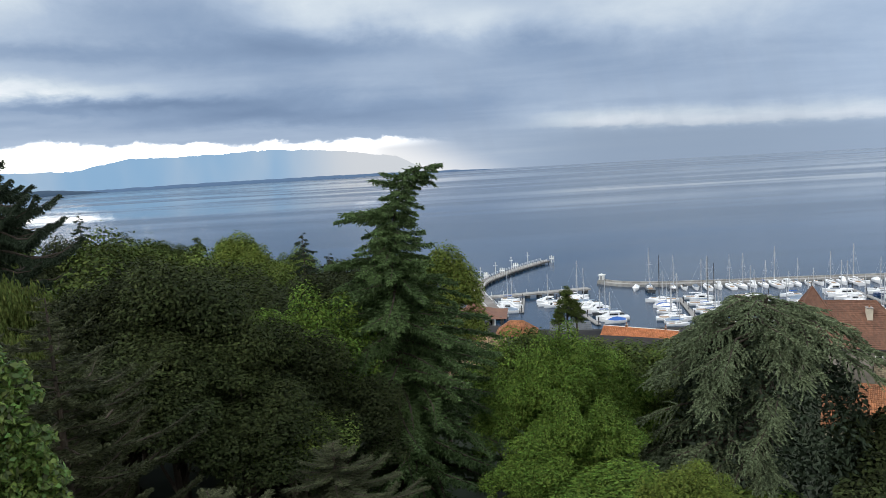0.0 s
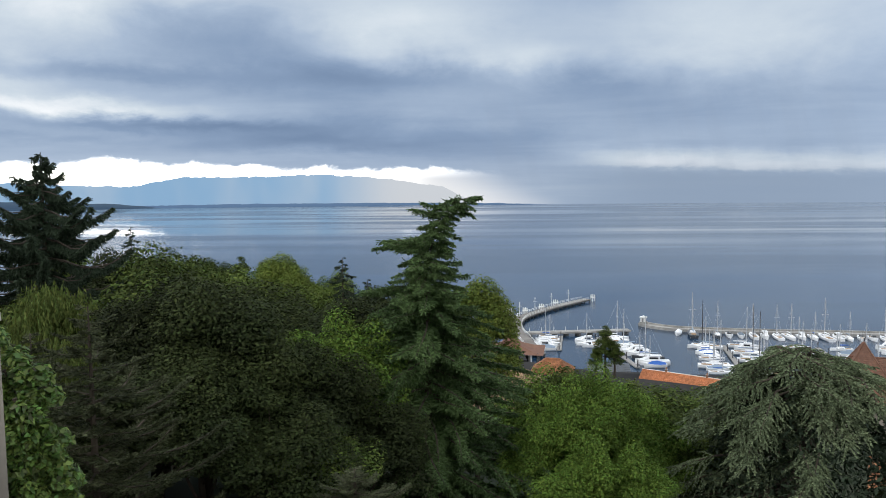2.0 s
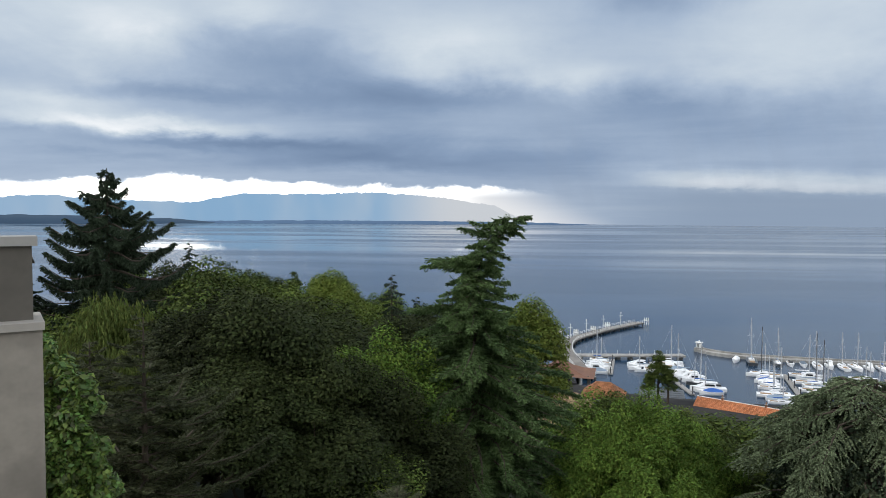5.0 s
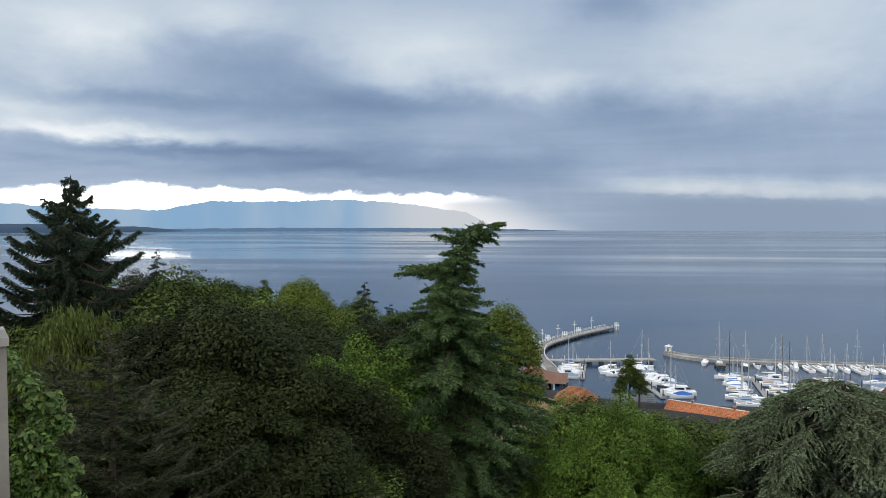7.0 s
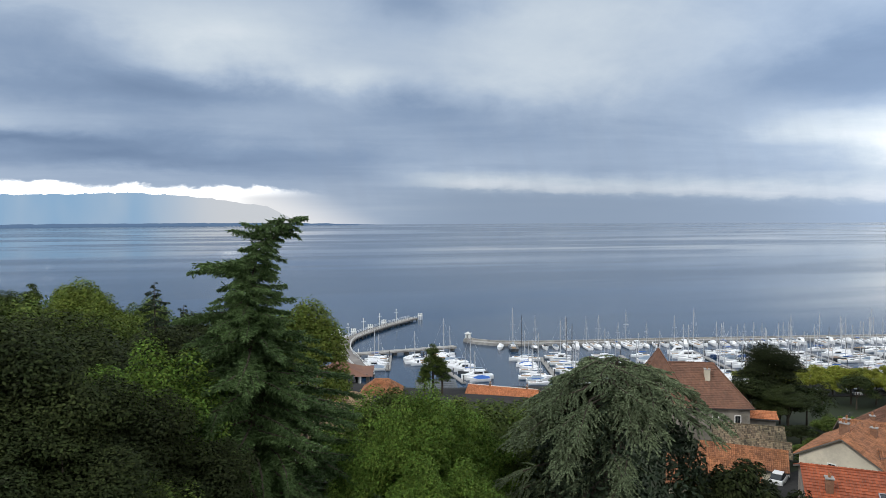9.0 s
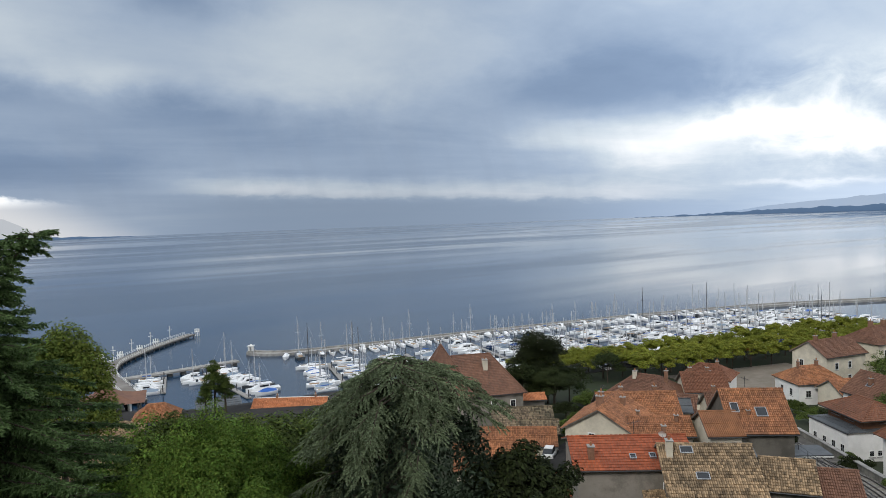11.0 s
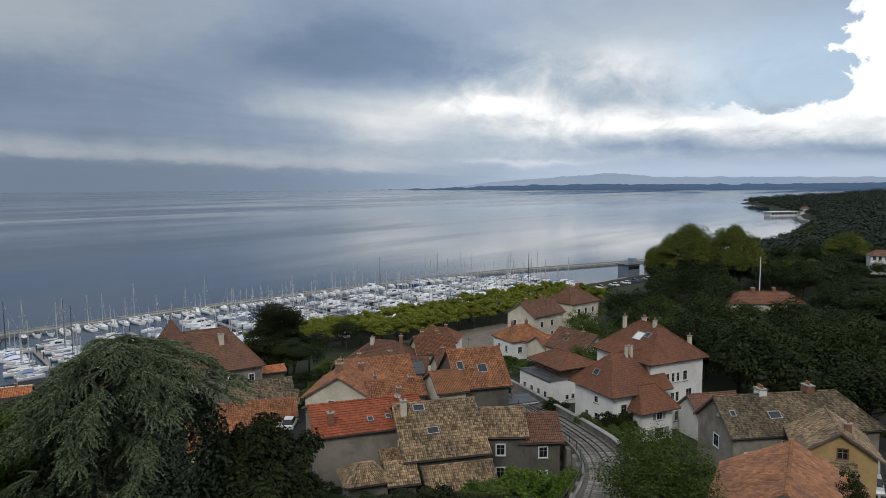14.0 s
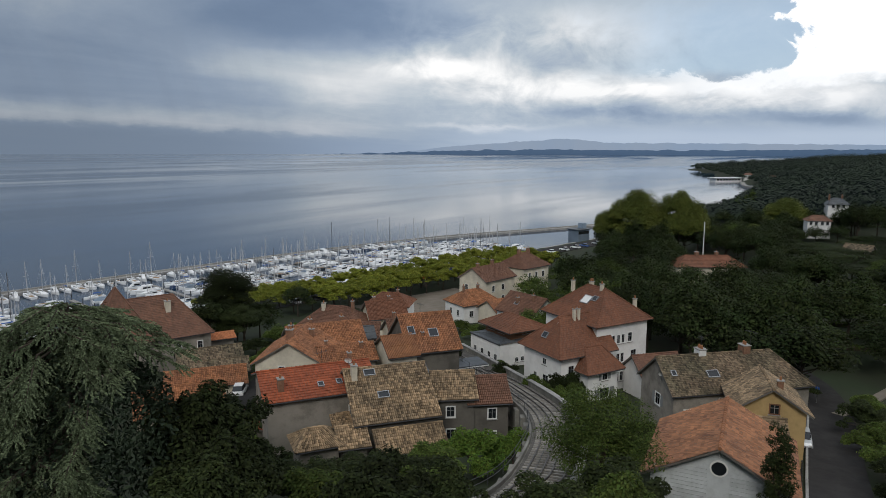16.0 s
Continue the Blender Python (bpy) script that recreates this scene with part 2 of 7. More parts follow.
def painted_haze_mat(name, col, air, amount, shafts=0.0, fade=False, grain=0.004):
    """Far land: its own colour, with emission mixed in to paint the lit haze."""
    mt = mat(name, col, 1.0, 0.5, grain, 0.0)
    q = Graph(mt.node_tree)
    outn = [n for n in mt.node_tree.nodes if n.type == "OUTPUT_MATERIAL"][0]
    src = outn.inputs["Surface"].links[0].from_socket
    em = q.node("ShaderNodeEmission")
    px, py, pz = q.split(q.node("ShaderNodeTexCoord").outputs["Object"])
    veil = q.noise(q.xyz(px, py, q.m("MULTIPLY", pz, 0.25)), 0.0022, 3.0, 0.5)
    # pale noise patches paint light shafts into the haze
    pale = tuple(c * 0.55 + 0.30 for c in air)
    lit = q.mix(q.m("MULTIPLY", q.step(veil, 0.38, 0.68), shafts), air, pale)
    if fade:  # painted rain haze, thickening towards the middle of the lake
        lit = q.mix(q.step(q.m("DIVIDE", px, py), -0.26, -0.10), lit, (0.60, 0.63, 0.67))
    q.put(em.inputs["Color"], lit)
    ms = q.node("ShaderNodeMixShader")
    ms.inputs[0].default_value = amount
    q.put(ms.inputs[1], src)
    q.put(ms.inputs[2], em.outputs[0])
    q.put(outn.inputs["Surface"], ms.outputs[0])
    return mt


def water_mat():
    mt = bpy.data.materials.new("lake water")
    mt.use_nodes = True
    mt.node_tree.nodes.clear()
    q = Graph(mt.node_tree)
    pos = q.node("ShaderNodeTexCoord").outputs["Object"]
    x, y, z = q.split(pos)
    wide = q.xyz(q.m("MULTIPLY", x, 0.30), y, 0.0)
    slick = q.noise(wide, 0.0026, 6.0, 0.6, 0.8)
    streak = q.noise(q.xyz(q.m("MULTIPLY", x, 0.12), y, 7.0), 0.006, 4.0, 0.6, 0.3)
    calm = q.step(q.m("ADD", q.m("MULTIPLY", slick, 0.6), q.m("MULTIPLY", streak, 0.4)), 0.43, 0.56)
    b = q.node("ShaderNodeBsdfPrincipled")
    b.inputs["Base Color"].default_value = (0.012, 0.036, 0.074, 1)
    b.inputs["IOR"].default_value = 1.33
    q.put(b.inputs["Roughness"], q.m("ADD", 0.05, q.m("MULTIPLY", calm, 0.14)))
    waves = q.m("ADD", q.noise(pos, 0.9, 4.0, 0.6), q.m("MULTIPLY", q.noise(pos, 0.16, 3.0, 0.5), 2.0))
    bp = q.node("ShaderNodeBump")
    bp.inputs["Distance"].default_value = 0.12
    q.put(bp.inputs["Strength"], q.m("ADD", 0.008, q.m("MULTIPLY", calm, 0.13)))
    q.put(bp.inputs["Height"], waves)
    q.put(b.inputs["Normal"], bp.outputs[0])
    q.put(q.node("ShaderNodeOutputMaterial").inputs["Surface"], b.outputs[0])
    return mt


M = {
    "water": water_mat(),
    "soil": mat("grass and soil", (0.017, 0.029, 0.008), 0.95, 0.4, 0.8, 0.4, (0.022, 0.026, 0.012)),
    "asphalt": mat("asphalt", (0.030, 0.029, 0.029), 0.95, 0.3, 2.0, 0.2, (0.042, 0.040, 0.039), stain=0.2, spec=0.15),
    "gravel": mat("pale gravel", (0.36, 0.335, 0.3), 0.95, 0.25, 4.0, 0.3),
    "dirt": mat("packed earth", (0.20, 0.17, 0.14), 0.95, 0.3, 2.0, 0.3, (0.15, 0.13, 0.10)),
    "ballast": mat("dark stained ballast", (0.12, 0.11, 0.098), 0.95, 0.4, 5.0, 0.5, (0.075, 0.07, 0.062), stain=0.3),
    "concrete": mat("weathered concrete", (0.36, 0.35, 0.33), 0.85, 0.3, 1.5, 0.25, stain=0.3),
    "stone": mat("rubble stone", (0.25, 0.24, 0.21), 0.9, 0.45, 2.2, 0.6, (0.15, 0.145, 0.13), stain=0.3, island=0.2),
    "darkstone": mat("dark wet stone", (0.07, 0.07, 0.065), 0.8, 0.4, 2.0, 0.5),
    "bark": mat("bark", (0.07, 0.055, 0.042), 0.95, 0.4, 4.0, 0.6),
    "leaf_light": mat("bright green leaves", (0.115, 0.18, 0.03), 0.75, 0.75, 0.6, 0, (0.07, 0.125, 0.022), island=0.6, hue=0.02, translucent=0.3, spec=0.12),
    "leaf_mid": mat("green leaves", (0.072, 0.10, 0.021), 0.75, 0.75, 0.6, 0, (0.044, 0.068, 0.016), island=0.6, per_object=0.35, hue=0.02, translucent=0.18, spec=0.12),
    "leaf_dark": mat("dark green leaves", (0.027, 0.036, 0.011), 0.75, 0.75, 0.6, 0, (0.014, 0.021, 0.007), island=0.6, per_object=0.35, hue=0.015, translucent=0.12, spec=0.12),
    "leaf_slope": mat("dull dark green leaves", (0.024, 0.040, 0.012), 0.75, 0.75, 0.6, 0, (0.026, 0.032, 0.010), island=0.6, per_object=0.3, hue=0.02, translucent=0.12, spec=0.12),
    "leaf_yellow": mat("yellow-green leaves", (0.125, 0.16, 0.03), 0.75, 0.75, 0.6, 0, (0.085, 0.125, 0.024), island=0.4, per_object=0.15, hue=0.02, translucent=0.3, spec=0.12),
    "leaf_willow": mat("dull yellow-green hanging leaves", (0.088, 0.112, 0.028), 0.75, 0.6, 0.6, 0, (0.08, 0.11, 0.028), island=0.45, hue=0.02, translucent=0.25, spec=0.12),
    "leaf_great": mat("olive green leaves", (0.115, 0.13, 0.027), 0.75, 0.75, 0.3, 0, (0.07, 0.095, 0.02), island=0.45, hue=0.02, translucent=0.12, spec=0.12),
    "leaf_plane": mat("plane tree leaves", (0.23, 0.24, 0.034), 0.75, 0.75, 0.6, 0, (0.135, 0.165, 0.026), island=0.4, per_object=0.2, hue=0.02, translucent=0.3, spec=0.12),
    "needle": mat("dark conifer needles", (0.082, 0.13, 0.045), 0.6, 0.35, 0.5, 0, (0.048, 0.085, 0.034), island=0.45, translucent=0.1, spec=0.12),
    # the spruce's own colour; also paints the shade inside the cedar
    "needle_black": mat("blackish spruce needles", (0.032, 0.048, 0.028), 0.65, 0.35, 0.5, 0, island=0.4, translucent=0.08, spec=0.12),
    "needle_fir": mat("dark fir needles", (0.064, 0.072, 0.036), 0.65, 0.35, 0.5, 0, (0.036, 0.046, 0.022), island=0.5, translucent=0.08, spec=0.12),
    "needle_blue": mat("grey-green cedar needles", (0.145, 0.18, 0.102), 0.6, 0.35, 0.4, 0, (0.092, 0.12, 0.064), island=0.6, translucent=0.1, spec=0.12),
    "tile_red": mat("orange-red clay tiles", (0.35, 0.09, 0.035), 0.8, 0.3, 2.0, 0.2, (0.25, 0.066, 0.03), island=0.22, stain=0.25),
    "tile_orange": mat("orange clay tiles", (0.36, 0.155, 0.07), 0.8, 0.3, 2.0, 0.2, (0.25, 0.112, 0.058), island=0.32, stain=0.3),
    "tile_bright": mat("new orange tiles", (0.50, 0.2, 0.09), 0.8, 0.2, 2.0, 0.2, island=0.2),
    "tile_tan": mat("lichened tan tiles", (0.33, 0.23, 0.135), 0.9, 0.35, 2.0, 0.2, (0.20, 0.145, 0.09), island=0.55, stain=0.35),
    "tile_brown": mat("brown flat tiles", (0.185, 0.092, 0.058), 0.8, 0.25, 2.0, 0.2, (0.145, 0.074, 0.05), island=0.2, stain=0.2),
    "tile_rust": mat("red-brown flat tiles", (0.20, 0.082, 0.044), 0.8, 0.25, 2.0, 0.2, (0.155, 0.066, 0.038), island=0.2, stain=0.15),
    "tile_grey": mat("mossy grey tiles", (0.20, 0.145, 0.095), 0.95, 0.4, 1.5, 0.3, (0.11, 0.095, 0.06), island=0.6, stain=0.45),
    "slate": mat("dark metal sheet", (0.10, 0.11, 0.12), 0.5, 0.3, 2.0, 0.1, stain=0.3),
    "rust": mat("rusty sheet", (0.30, 0.13, 0.055), 0.7, 0.4, 2.0, 0.2, (0.20, 0.085, 0.04), stain=0.3),
    "white": mat("white render", (0.8, 0.79, 0.77), 0.9, 0.12, 1.2, 0.15, stain=0.12),
    "cream": mat("cream render", (0.68, 0.62, 0.5), 0.9, 0.2, 1.2, 0.15, stain=0.2),
    "yellow": mat("yellow render", (0.50, 0.35, 0.16), 0.9, 0.2, 1.2, 0.15, stain=0.2),
    "grey": mat("grey weathered render", (0.31, 0.28, 0.24), 0.95, 0.3, 1.0, 0.3, (0.23, 0.21, 0.18), stain=0.4),
    "darkgrey": mat("dark grey render", (0.155, 0.142, 0.122), 0.95, 0.3, 1.0, 0.3, stain=0.35),
    "plank": mat("pale painted boards", (0.58, 0.61, 0.62), 0.75, 0.2, 2.0, 0.2, island=0.12, stain=0.2),
    "wood": mat("brown timber", (0.16, 0.075, 0.038), 0.7, 0.3, 3.0, 0.3, island=0.2),
    "woodgrey": mat("grey timber", (0.17, 0.155, 0.135), 0.85, 0.35, 3.0, 0.4, island=0.3),
    "sleeper": mat("weathered grey sleepers", (0.27, 0.255, 0.23), 0.9, 0.35, 3.0, 0.4, per_object=0.25),
    "pane": mat("dark window glass", (0.015, 0.018, 0.022), 0.08, 0.1, 1.0, 0.0, spec=0.6),
    "frame_white": mat("white painted frame", (0.75, 0.75, 0.73), 0.6, 0.1, 3.0, 0.05),
    "shutter": mat("grey shutters", (0.22, 0.23, 0.23), 0.7, 0.2, 3.0, 0.1),
    "brick": mat("brick chimney", (0.30, 0.16, 0.10), 0.9, 0.35, 6.0, 0.4, stain=0.3),
    "metal": mat("galvanised metal", (0.42, 0.43, 0.45), 0.45, 0.2, 4.0, 0.05, metal=0.7),
    "darkmetal": mat("dark metal", (0.06, 0.06, 0.065), 0.5, 0.2, 4.0, 0.05, metal=0.5),
    "rail": mat("worn steel rail", (0.10, 0.09, 0.085), 0.45, 0.2, 4.0, 0.05, metal=0.7),
    "gel": mat("white gelcoat", (0.78, 0.79, 0.80), 0.35, 0.08, 1.0, 0.0, per_object=0.08),
    "gel_blue": mat("navy gelcoat", (0.03, 0.06, 0.14), 0.3, 0.1, 1.0, 0.0),
    "gel_dark": mat("dark grey gelcoat", (0.05, 0.055, 0.06), 0.35, 0.1, 1.0, 0.0),
    "tarp_blue": mat("blue tarpaulin", (0.03, 0.12, 0.42), 0.7, 0.2, 2.0, 0.3),
    "tarp_grey": mat("grey-blue cover", (0.20, 0.26, 0.33), 0.8, 0.2, 2.0, 0.3, per_object=0.4),
    "teak": mat("teak deck", (0.30, 0.20, 0.11), 0.7, 0.2, 3.0, 0.1),
    "mast": mat("aluminium mast", (0.55, 0.56, 0.58), 0.4, 0.1, 3.0, 0.0, metal=0.4),
    "mast_dark": mat("dark carbon mast", (0.05, 0.05, 0.055), 0.45, 0.1, 3.0, 0.0),
    "pontoon": mat("pale pontoon boards", (0.26, 0.25, 0.235), 0.85, 0.2, 2.0, 0.2, island=0.15),
    "deck": mat("weathered deck boards", (0.24, 0.225, 0.21), 0.85, 0.35, 1.2, 0.3, (0.17, 0.155, 0.14), stain=0.3),
    "orange": mat("orange paint", (0.6, 0.16, 0.03), 0.6, 0.1, 2.0, 0.1),
    "redpaint": mat("red paint", (0.4, 0.03, 0.025), 0.5, 0.1, 2.0, 0.1),
    "ivy": mat("vine leaves", (0.085, 0.16, 0.035), 0.5, 0.3, 3.0, 0.1, (0.14, 0.20, 0.045), island=0.65, hue=0.03, translucent=0.3),
    # far land: distance haze painted in as emission
    "haze_far": painted_haze_mat("far blue mountains", (0.05, 0.08, 0.12), (0.25, 0.42, 0.62), 0.94, 0.7, fade=True),
    "haze_east": painted_haze_mat("hazy blue eastern hills", (0.05, 0.08, 0.12), (0.42, 0.55, 0.75), 0.93, 0.4),
    "haze_mid": painted_haze_mat("hazy blue hills", (0.04, 0.06, 0.07), (0.13, 0.22, 0.38), 0.75),
    "haze_near": painted_haze_mat("dark far shore", (0.03, 0.045, 0.05), (0.08, 0.14, 0.24), 0.55),
    "house_far": mat("far pale houses", (0.6, 0.6, 0.6), 0.9, 0.2, 0.1, 0.0, island=0.3),
    "leaf_far": painted_haze_mat("far woodland", (0.020, 0.033, 0.012), (0.10, 0.15, 0.20), 0.04, grain=0.03),
}


# ---- mesh building ----
class MB:
    """Collects vertices and faces of one mesh."""

    def __init__(self):
        self.v, self.f = [], []

    def add(self, verts, faces):
        k = len(self.v)
        self.v += [tuple(p) for p in verts]
        self.f += [tuple(i + k for i in f) for f in faces]
        return self

    def box(self, x0, y0, z0, x1, y1, z1, m=None):
        p = [Vector((x, y, z)) for z in (z0, z1) for x, y in ((x0, y0), (x1, y0), (x1, y1), (x0, y1))]
        if m is not None:
            p = [m @ q for q in p]
        return self.add(p, [(3, 2, 1, 0), (4, 5, 6, 7), (0, 1, 5, 4), (1, 2, 6, 5), (2, 3, 7, 6), (3, 0, 4, 7)])

    def tube(self, pts, radii, n=6, caps=True):
        rings = []
        pts = [Vector(p) for p in pts]
        for i, p in enumerate(pts):
            d = (pts[min(i + 1, len(pts) - 1)] - pts[max(i - 1, 0)]).normalized()
            a = d.orthogonal().normalized() if abs(d.z) < 0.9 else d.cross(Vector((0, 1, 0))).normalized()
            b = d.cross(a)
            r = float(radii[i] if isinstance(radii, (list, tuple)) else radii)
            rings += [p + r * (math.cos(t) * a + math.sin(t) * b) for t in [2 * math.pi * k / n for k in range(n)]]
        f = [(i * n + k, i * n + (k + 1) % n, (i + 1) * n + (k + 1) % n, (i + 1) * n + k) for i in range(len(pts) - 1) for k in range(n)]
        if caps:
            f += [tuple(range(n))[::-1], tuple((len(pts) - 1) * n + k for k in range(n))]
        return self.add(rings, f)

    def loft(self, rings, close=True, caps=True):
        n = len(rings[0])
        f = [(i * n + k, i * n + (k + 1) % n, (i + 1) * n + (k + 1) % n, (i + 1) * n + k) for i in range(len(rings) - 1) for k in range(n if close else n - 1)]
        if caps:
            f += [tuple(range(n))[::-1], tuple((len(rings) - 1) * n + k for k in range(n))]
        return self.add([p for r in rings for p in r], f)

    def mesh(self, name):
        me = bpy.data.meshes.new(name)
        me.from_pydata(self.v, [], self.f)
        me.validate()
        b = bmesh.new()
        b.from_mesh(me)
        bmesh.ops.recalc_face_normals(b, faces=b.faces)
        b.to_mesh(me)
        b.free()
        return me


def part(name, data, material, parent=None, label="", m=None, smooth=False):
    me = data.mesh(name) if isinstance(data, MB) else data
    if not me.materials:
        me.materials.append(material)
    if smooth:
        me.polygons.foreach_set("use_smooth", [True] * len(me.polygons))
    ob = new(name, me)
    if parent:
        ob.parent = parent
    if m is not None:
        ob.matrix_basis = m
    return tagged(ob, label)


def thing(name, label, category, m, group="", kind=""):
    ob = new(name)
    ob.empty_display_size = 0.2
    ob.matrix_basis = m
    return tagged(ob, label, category, group, kind)


def quads(name, P):
    """A mesh of loose quads from an array (n, 4, 3)."""
    n = len(P)
    me = bpy.data.meshes.new(name)
    me.vertices.add(4 * n)
    me.vertices.foreach_set("co", np.ascontiguousarray(P, dtype=np.float32).ravel())
    me.loops.add(4 * n)
    me.loops.foreach_set("vertex_index", np.arange(4 * n, dtype=np.int32))
    me.polygons.add(n)
    me.polygons.foreach_set("loop_start", np.arange(0, 4 * n, 4, dtype=np.int32))
    me.polygons.foreach_set("loop_total", np.full(n, 4, dtype=np.int32))
    me.update(calc_edges=True)
    return me


# ---- ground and lake ----
SHORE = [(-4800, -900), (-400, 130), (-150, 190), (0, 184), (14, 172), (28, 163), (47, 160), (80, 156), (113, 152), (151, 147), (230, 135), (330, 118), (468, 100), (700, 115), (893, 150), (1005, 190), (1300, 300), (1500, 385), (1560, 380), (1700, 100), (2500, -900), (4800, -2500)]
HILL = [(0, 43.2), (2.6, 43.0), (5, 37.5), (10, 33), (22, 28), (35, 23.5), (48, 18.5), (62, 14.5), (80, 11.8), (105, 9.5), (140, 6), (180, 3), (260, 3), (9000, 3)]
BACK = [(0, 1.2), (15, 2.4), (60, 4.5), (110, 6.5), (160, 8.0), (260, 13), (500, 17), (900, 20), (9000, 40)]


def shore(x):
    return np.interp(x, [a for a, b in SHORE], [b for a, b in SHORE])


def height(x, y):
    x, y = np.asarray(x, float), np.asarray(y, float)
    s = shore(x) - y
    r, a = np.hypot(x, y), np.degrees(np.arctan2(x, y))
    west = np.clip((-a - 2) / 12, 0, 1) * np.clip((130 + a) / 20, 0, 1)
    rt = r
    r = r - np.clip(r - 20, 0, None) * 0.45 * west
    east = np.clip((a - 79) / 8, 0, 1) * np.clip((rt - 190) / 260, 0, 1) * 7
    plateau = np.clip((-a - 39) / 4, 0, 1) * np.clip((175 + a) / 10, 0, 1) * np.clip((100 - rt) / 20, 0, 1)
    south = np.clip((np.abs(a) - 92) / 25, 0, 1)
    h = np.maximum(np.interp(r, [p for p, q in HILL], [q for p, q in HILL]), np.interp(s, [p for p, q in BACK], [q for p, q in BACK]))
    h = h + east
    h = h * (1 - plateau) + np.maximum(h, 39.0) * plateau
    bank = np.clip((-a - 27) / 3, 0, 1) * np.clip((60 + a) / 8, 0, 1) * np.clip((10.5 - rt) / 2, 0, 1)
    bank = bank + np.clip((a - 84) / 4, 0, 1) * np.clip((112 - a) / 8, 0, 1) * np.clip((12.5 - rt) / 2, 0, 1) * 0.8
    h = h * (1 - bank) + np.maximum(h, 40.4) * bank
    h = h * (1 - south) + np.maximum(h, 43.2 - 0.02 * np.minimum(r, 300)) * south
    h = np.minimum(h, 1.2 + np.maximum(s, 0) * 0.5)
    return np.where(s < 0, np.maximum(-3.0, 1.2 + s * 4.0), h)


def ground_z(x, y):
    return float(height(x, y))


radii = [0] + list(np.geomspace(1.5, 4880, 150))
NA = 360
gx = np.array([r * math.sin(2 * math.pi * k / NA) for r in radii for k in range(NA)])
gy = np.array([r * math.cos(2 * math.pi * k / NA) for r in radii for k in range(NA)])
gz = height(gx, gy)
faces = [(i * NA + k, (i + 1) * NA + k, (i + 1) * NA + (k + 1) % NA, i * NA + (k + 1) % NA) for i in range(len(radii) - 1) for k in range(NA)]
me = bpy.data.meshes.new("ground")
me.from_pydata(np.stack([gx, gy, gz], 1).tolist(), [], faces)
tagged(part("ground", me, M["soil"], smooth=True), "sloping green hillside running down to the lake shore", "ground", kind="structure")

lake = MB()
rl = [0, 60, 120, 180, 240, 320, 450, 700, 1200, 2200, 3500, 4900]
lake.add([(r * math.sin(2 * math.pi * k / 180), r * math.cos(2 * math.pi * k / 180), 0) for r in rl for k in range(180)],
         [(i * 180 + k, (i + 1) * 180 + k, (i + 1) * 180 + (k + 1) % 180, i * 180 + (k + 1) % 180) for i in range(len(rl) - 1) for k in range(180)])
tagged(part("water", lake, M["water"]), "calm grey-blue lake water with wind streaks", "lake", kind="structure")


def ridge_strip(name, a0, a1, r, prof, material, label, base=-2.0, wob=0.0, seed=0.0, depth=60.0):
    """Far land as a solid ridge along an arc: prof gives heights by bearing."""
    n = int((a1 - a0) * 6) + 2
    rings = []
    for i in range(n):
        a = a0 + (a1 - a0) * i / (n - 1)
        h = np.interp(a, [p for p, q in prof], [q for p, q in prof]) + wob * (noise.noise((a * 0.9 + seed, seed, 0)) + 0.5 * noise.noise((a * 3.1, seed, 5)) + 0.25 * noise.noise((a * 9.0, seed, 9)))
        s, c = math.sin(radians(a)), math.cos(radians(a))
        rings.append([((r + o) * s, (r + o) * c, z) for o, z in ((0, base), (depth * 0.3, max(h, base + 1) * 0.6), (depth * 0.7, max(h, base + 1)), (depth, base))])
    mb = MB().loft(rings)
    return tagged(part(name, mb, material, smooth=True), label, "far shore", kind="structure")


def elev(e, r):
    return 45 + r * math.tan(radians(e))


R1, R2, R3 = 4780, 4700, 4600
# the bluish glow of these strips is painted distance haze
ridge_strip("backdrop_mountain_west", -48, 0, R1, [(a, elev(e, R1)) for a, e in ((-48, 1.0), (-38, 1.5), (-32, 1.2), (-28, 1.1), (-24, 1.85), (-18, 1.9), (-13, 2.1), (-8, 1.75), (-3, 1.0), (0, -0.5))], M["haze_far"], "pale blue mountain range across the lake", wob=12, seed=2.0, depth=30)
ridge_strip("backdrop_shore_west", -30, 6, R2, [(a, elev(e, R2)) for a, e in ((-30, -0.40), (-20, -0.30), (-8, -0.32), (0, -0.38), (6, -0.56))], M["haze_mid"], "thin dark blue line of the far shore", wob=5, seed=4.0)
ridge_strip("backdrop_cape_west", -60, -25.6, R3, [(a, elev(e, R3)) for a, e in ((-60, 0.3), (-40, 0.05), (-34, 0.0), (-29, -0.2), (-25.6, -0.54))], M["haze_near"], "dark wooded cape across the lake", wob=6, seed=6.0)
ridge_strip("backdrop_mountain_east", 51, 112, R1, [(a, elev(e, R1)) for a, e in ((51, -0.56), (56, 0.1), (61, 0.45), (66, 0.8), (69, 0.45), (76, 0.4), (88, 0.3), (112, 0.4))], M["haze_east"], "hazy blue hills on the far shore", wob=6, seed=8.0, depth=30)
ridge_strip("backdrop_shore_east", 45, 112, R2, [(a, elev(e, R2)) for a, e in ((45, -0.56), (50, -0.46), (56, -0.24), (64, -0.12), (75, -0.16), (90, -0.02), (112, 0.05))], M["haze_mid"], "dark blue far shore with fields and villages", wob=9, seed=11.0)


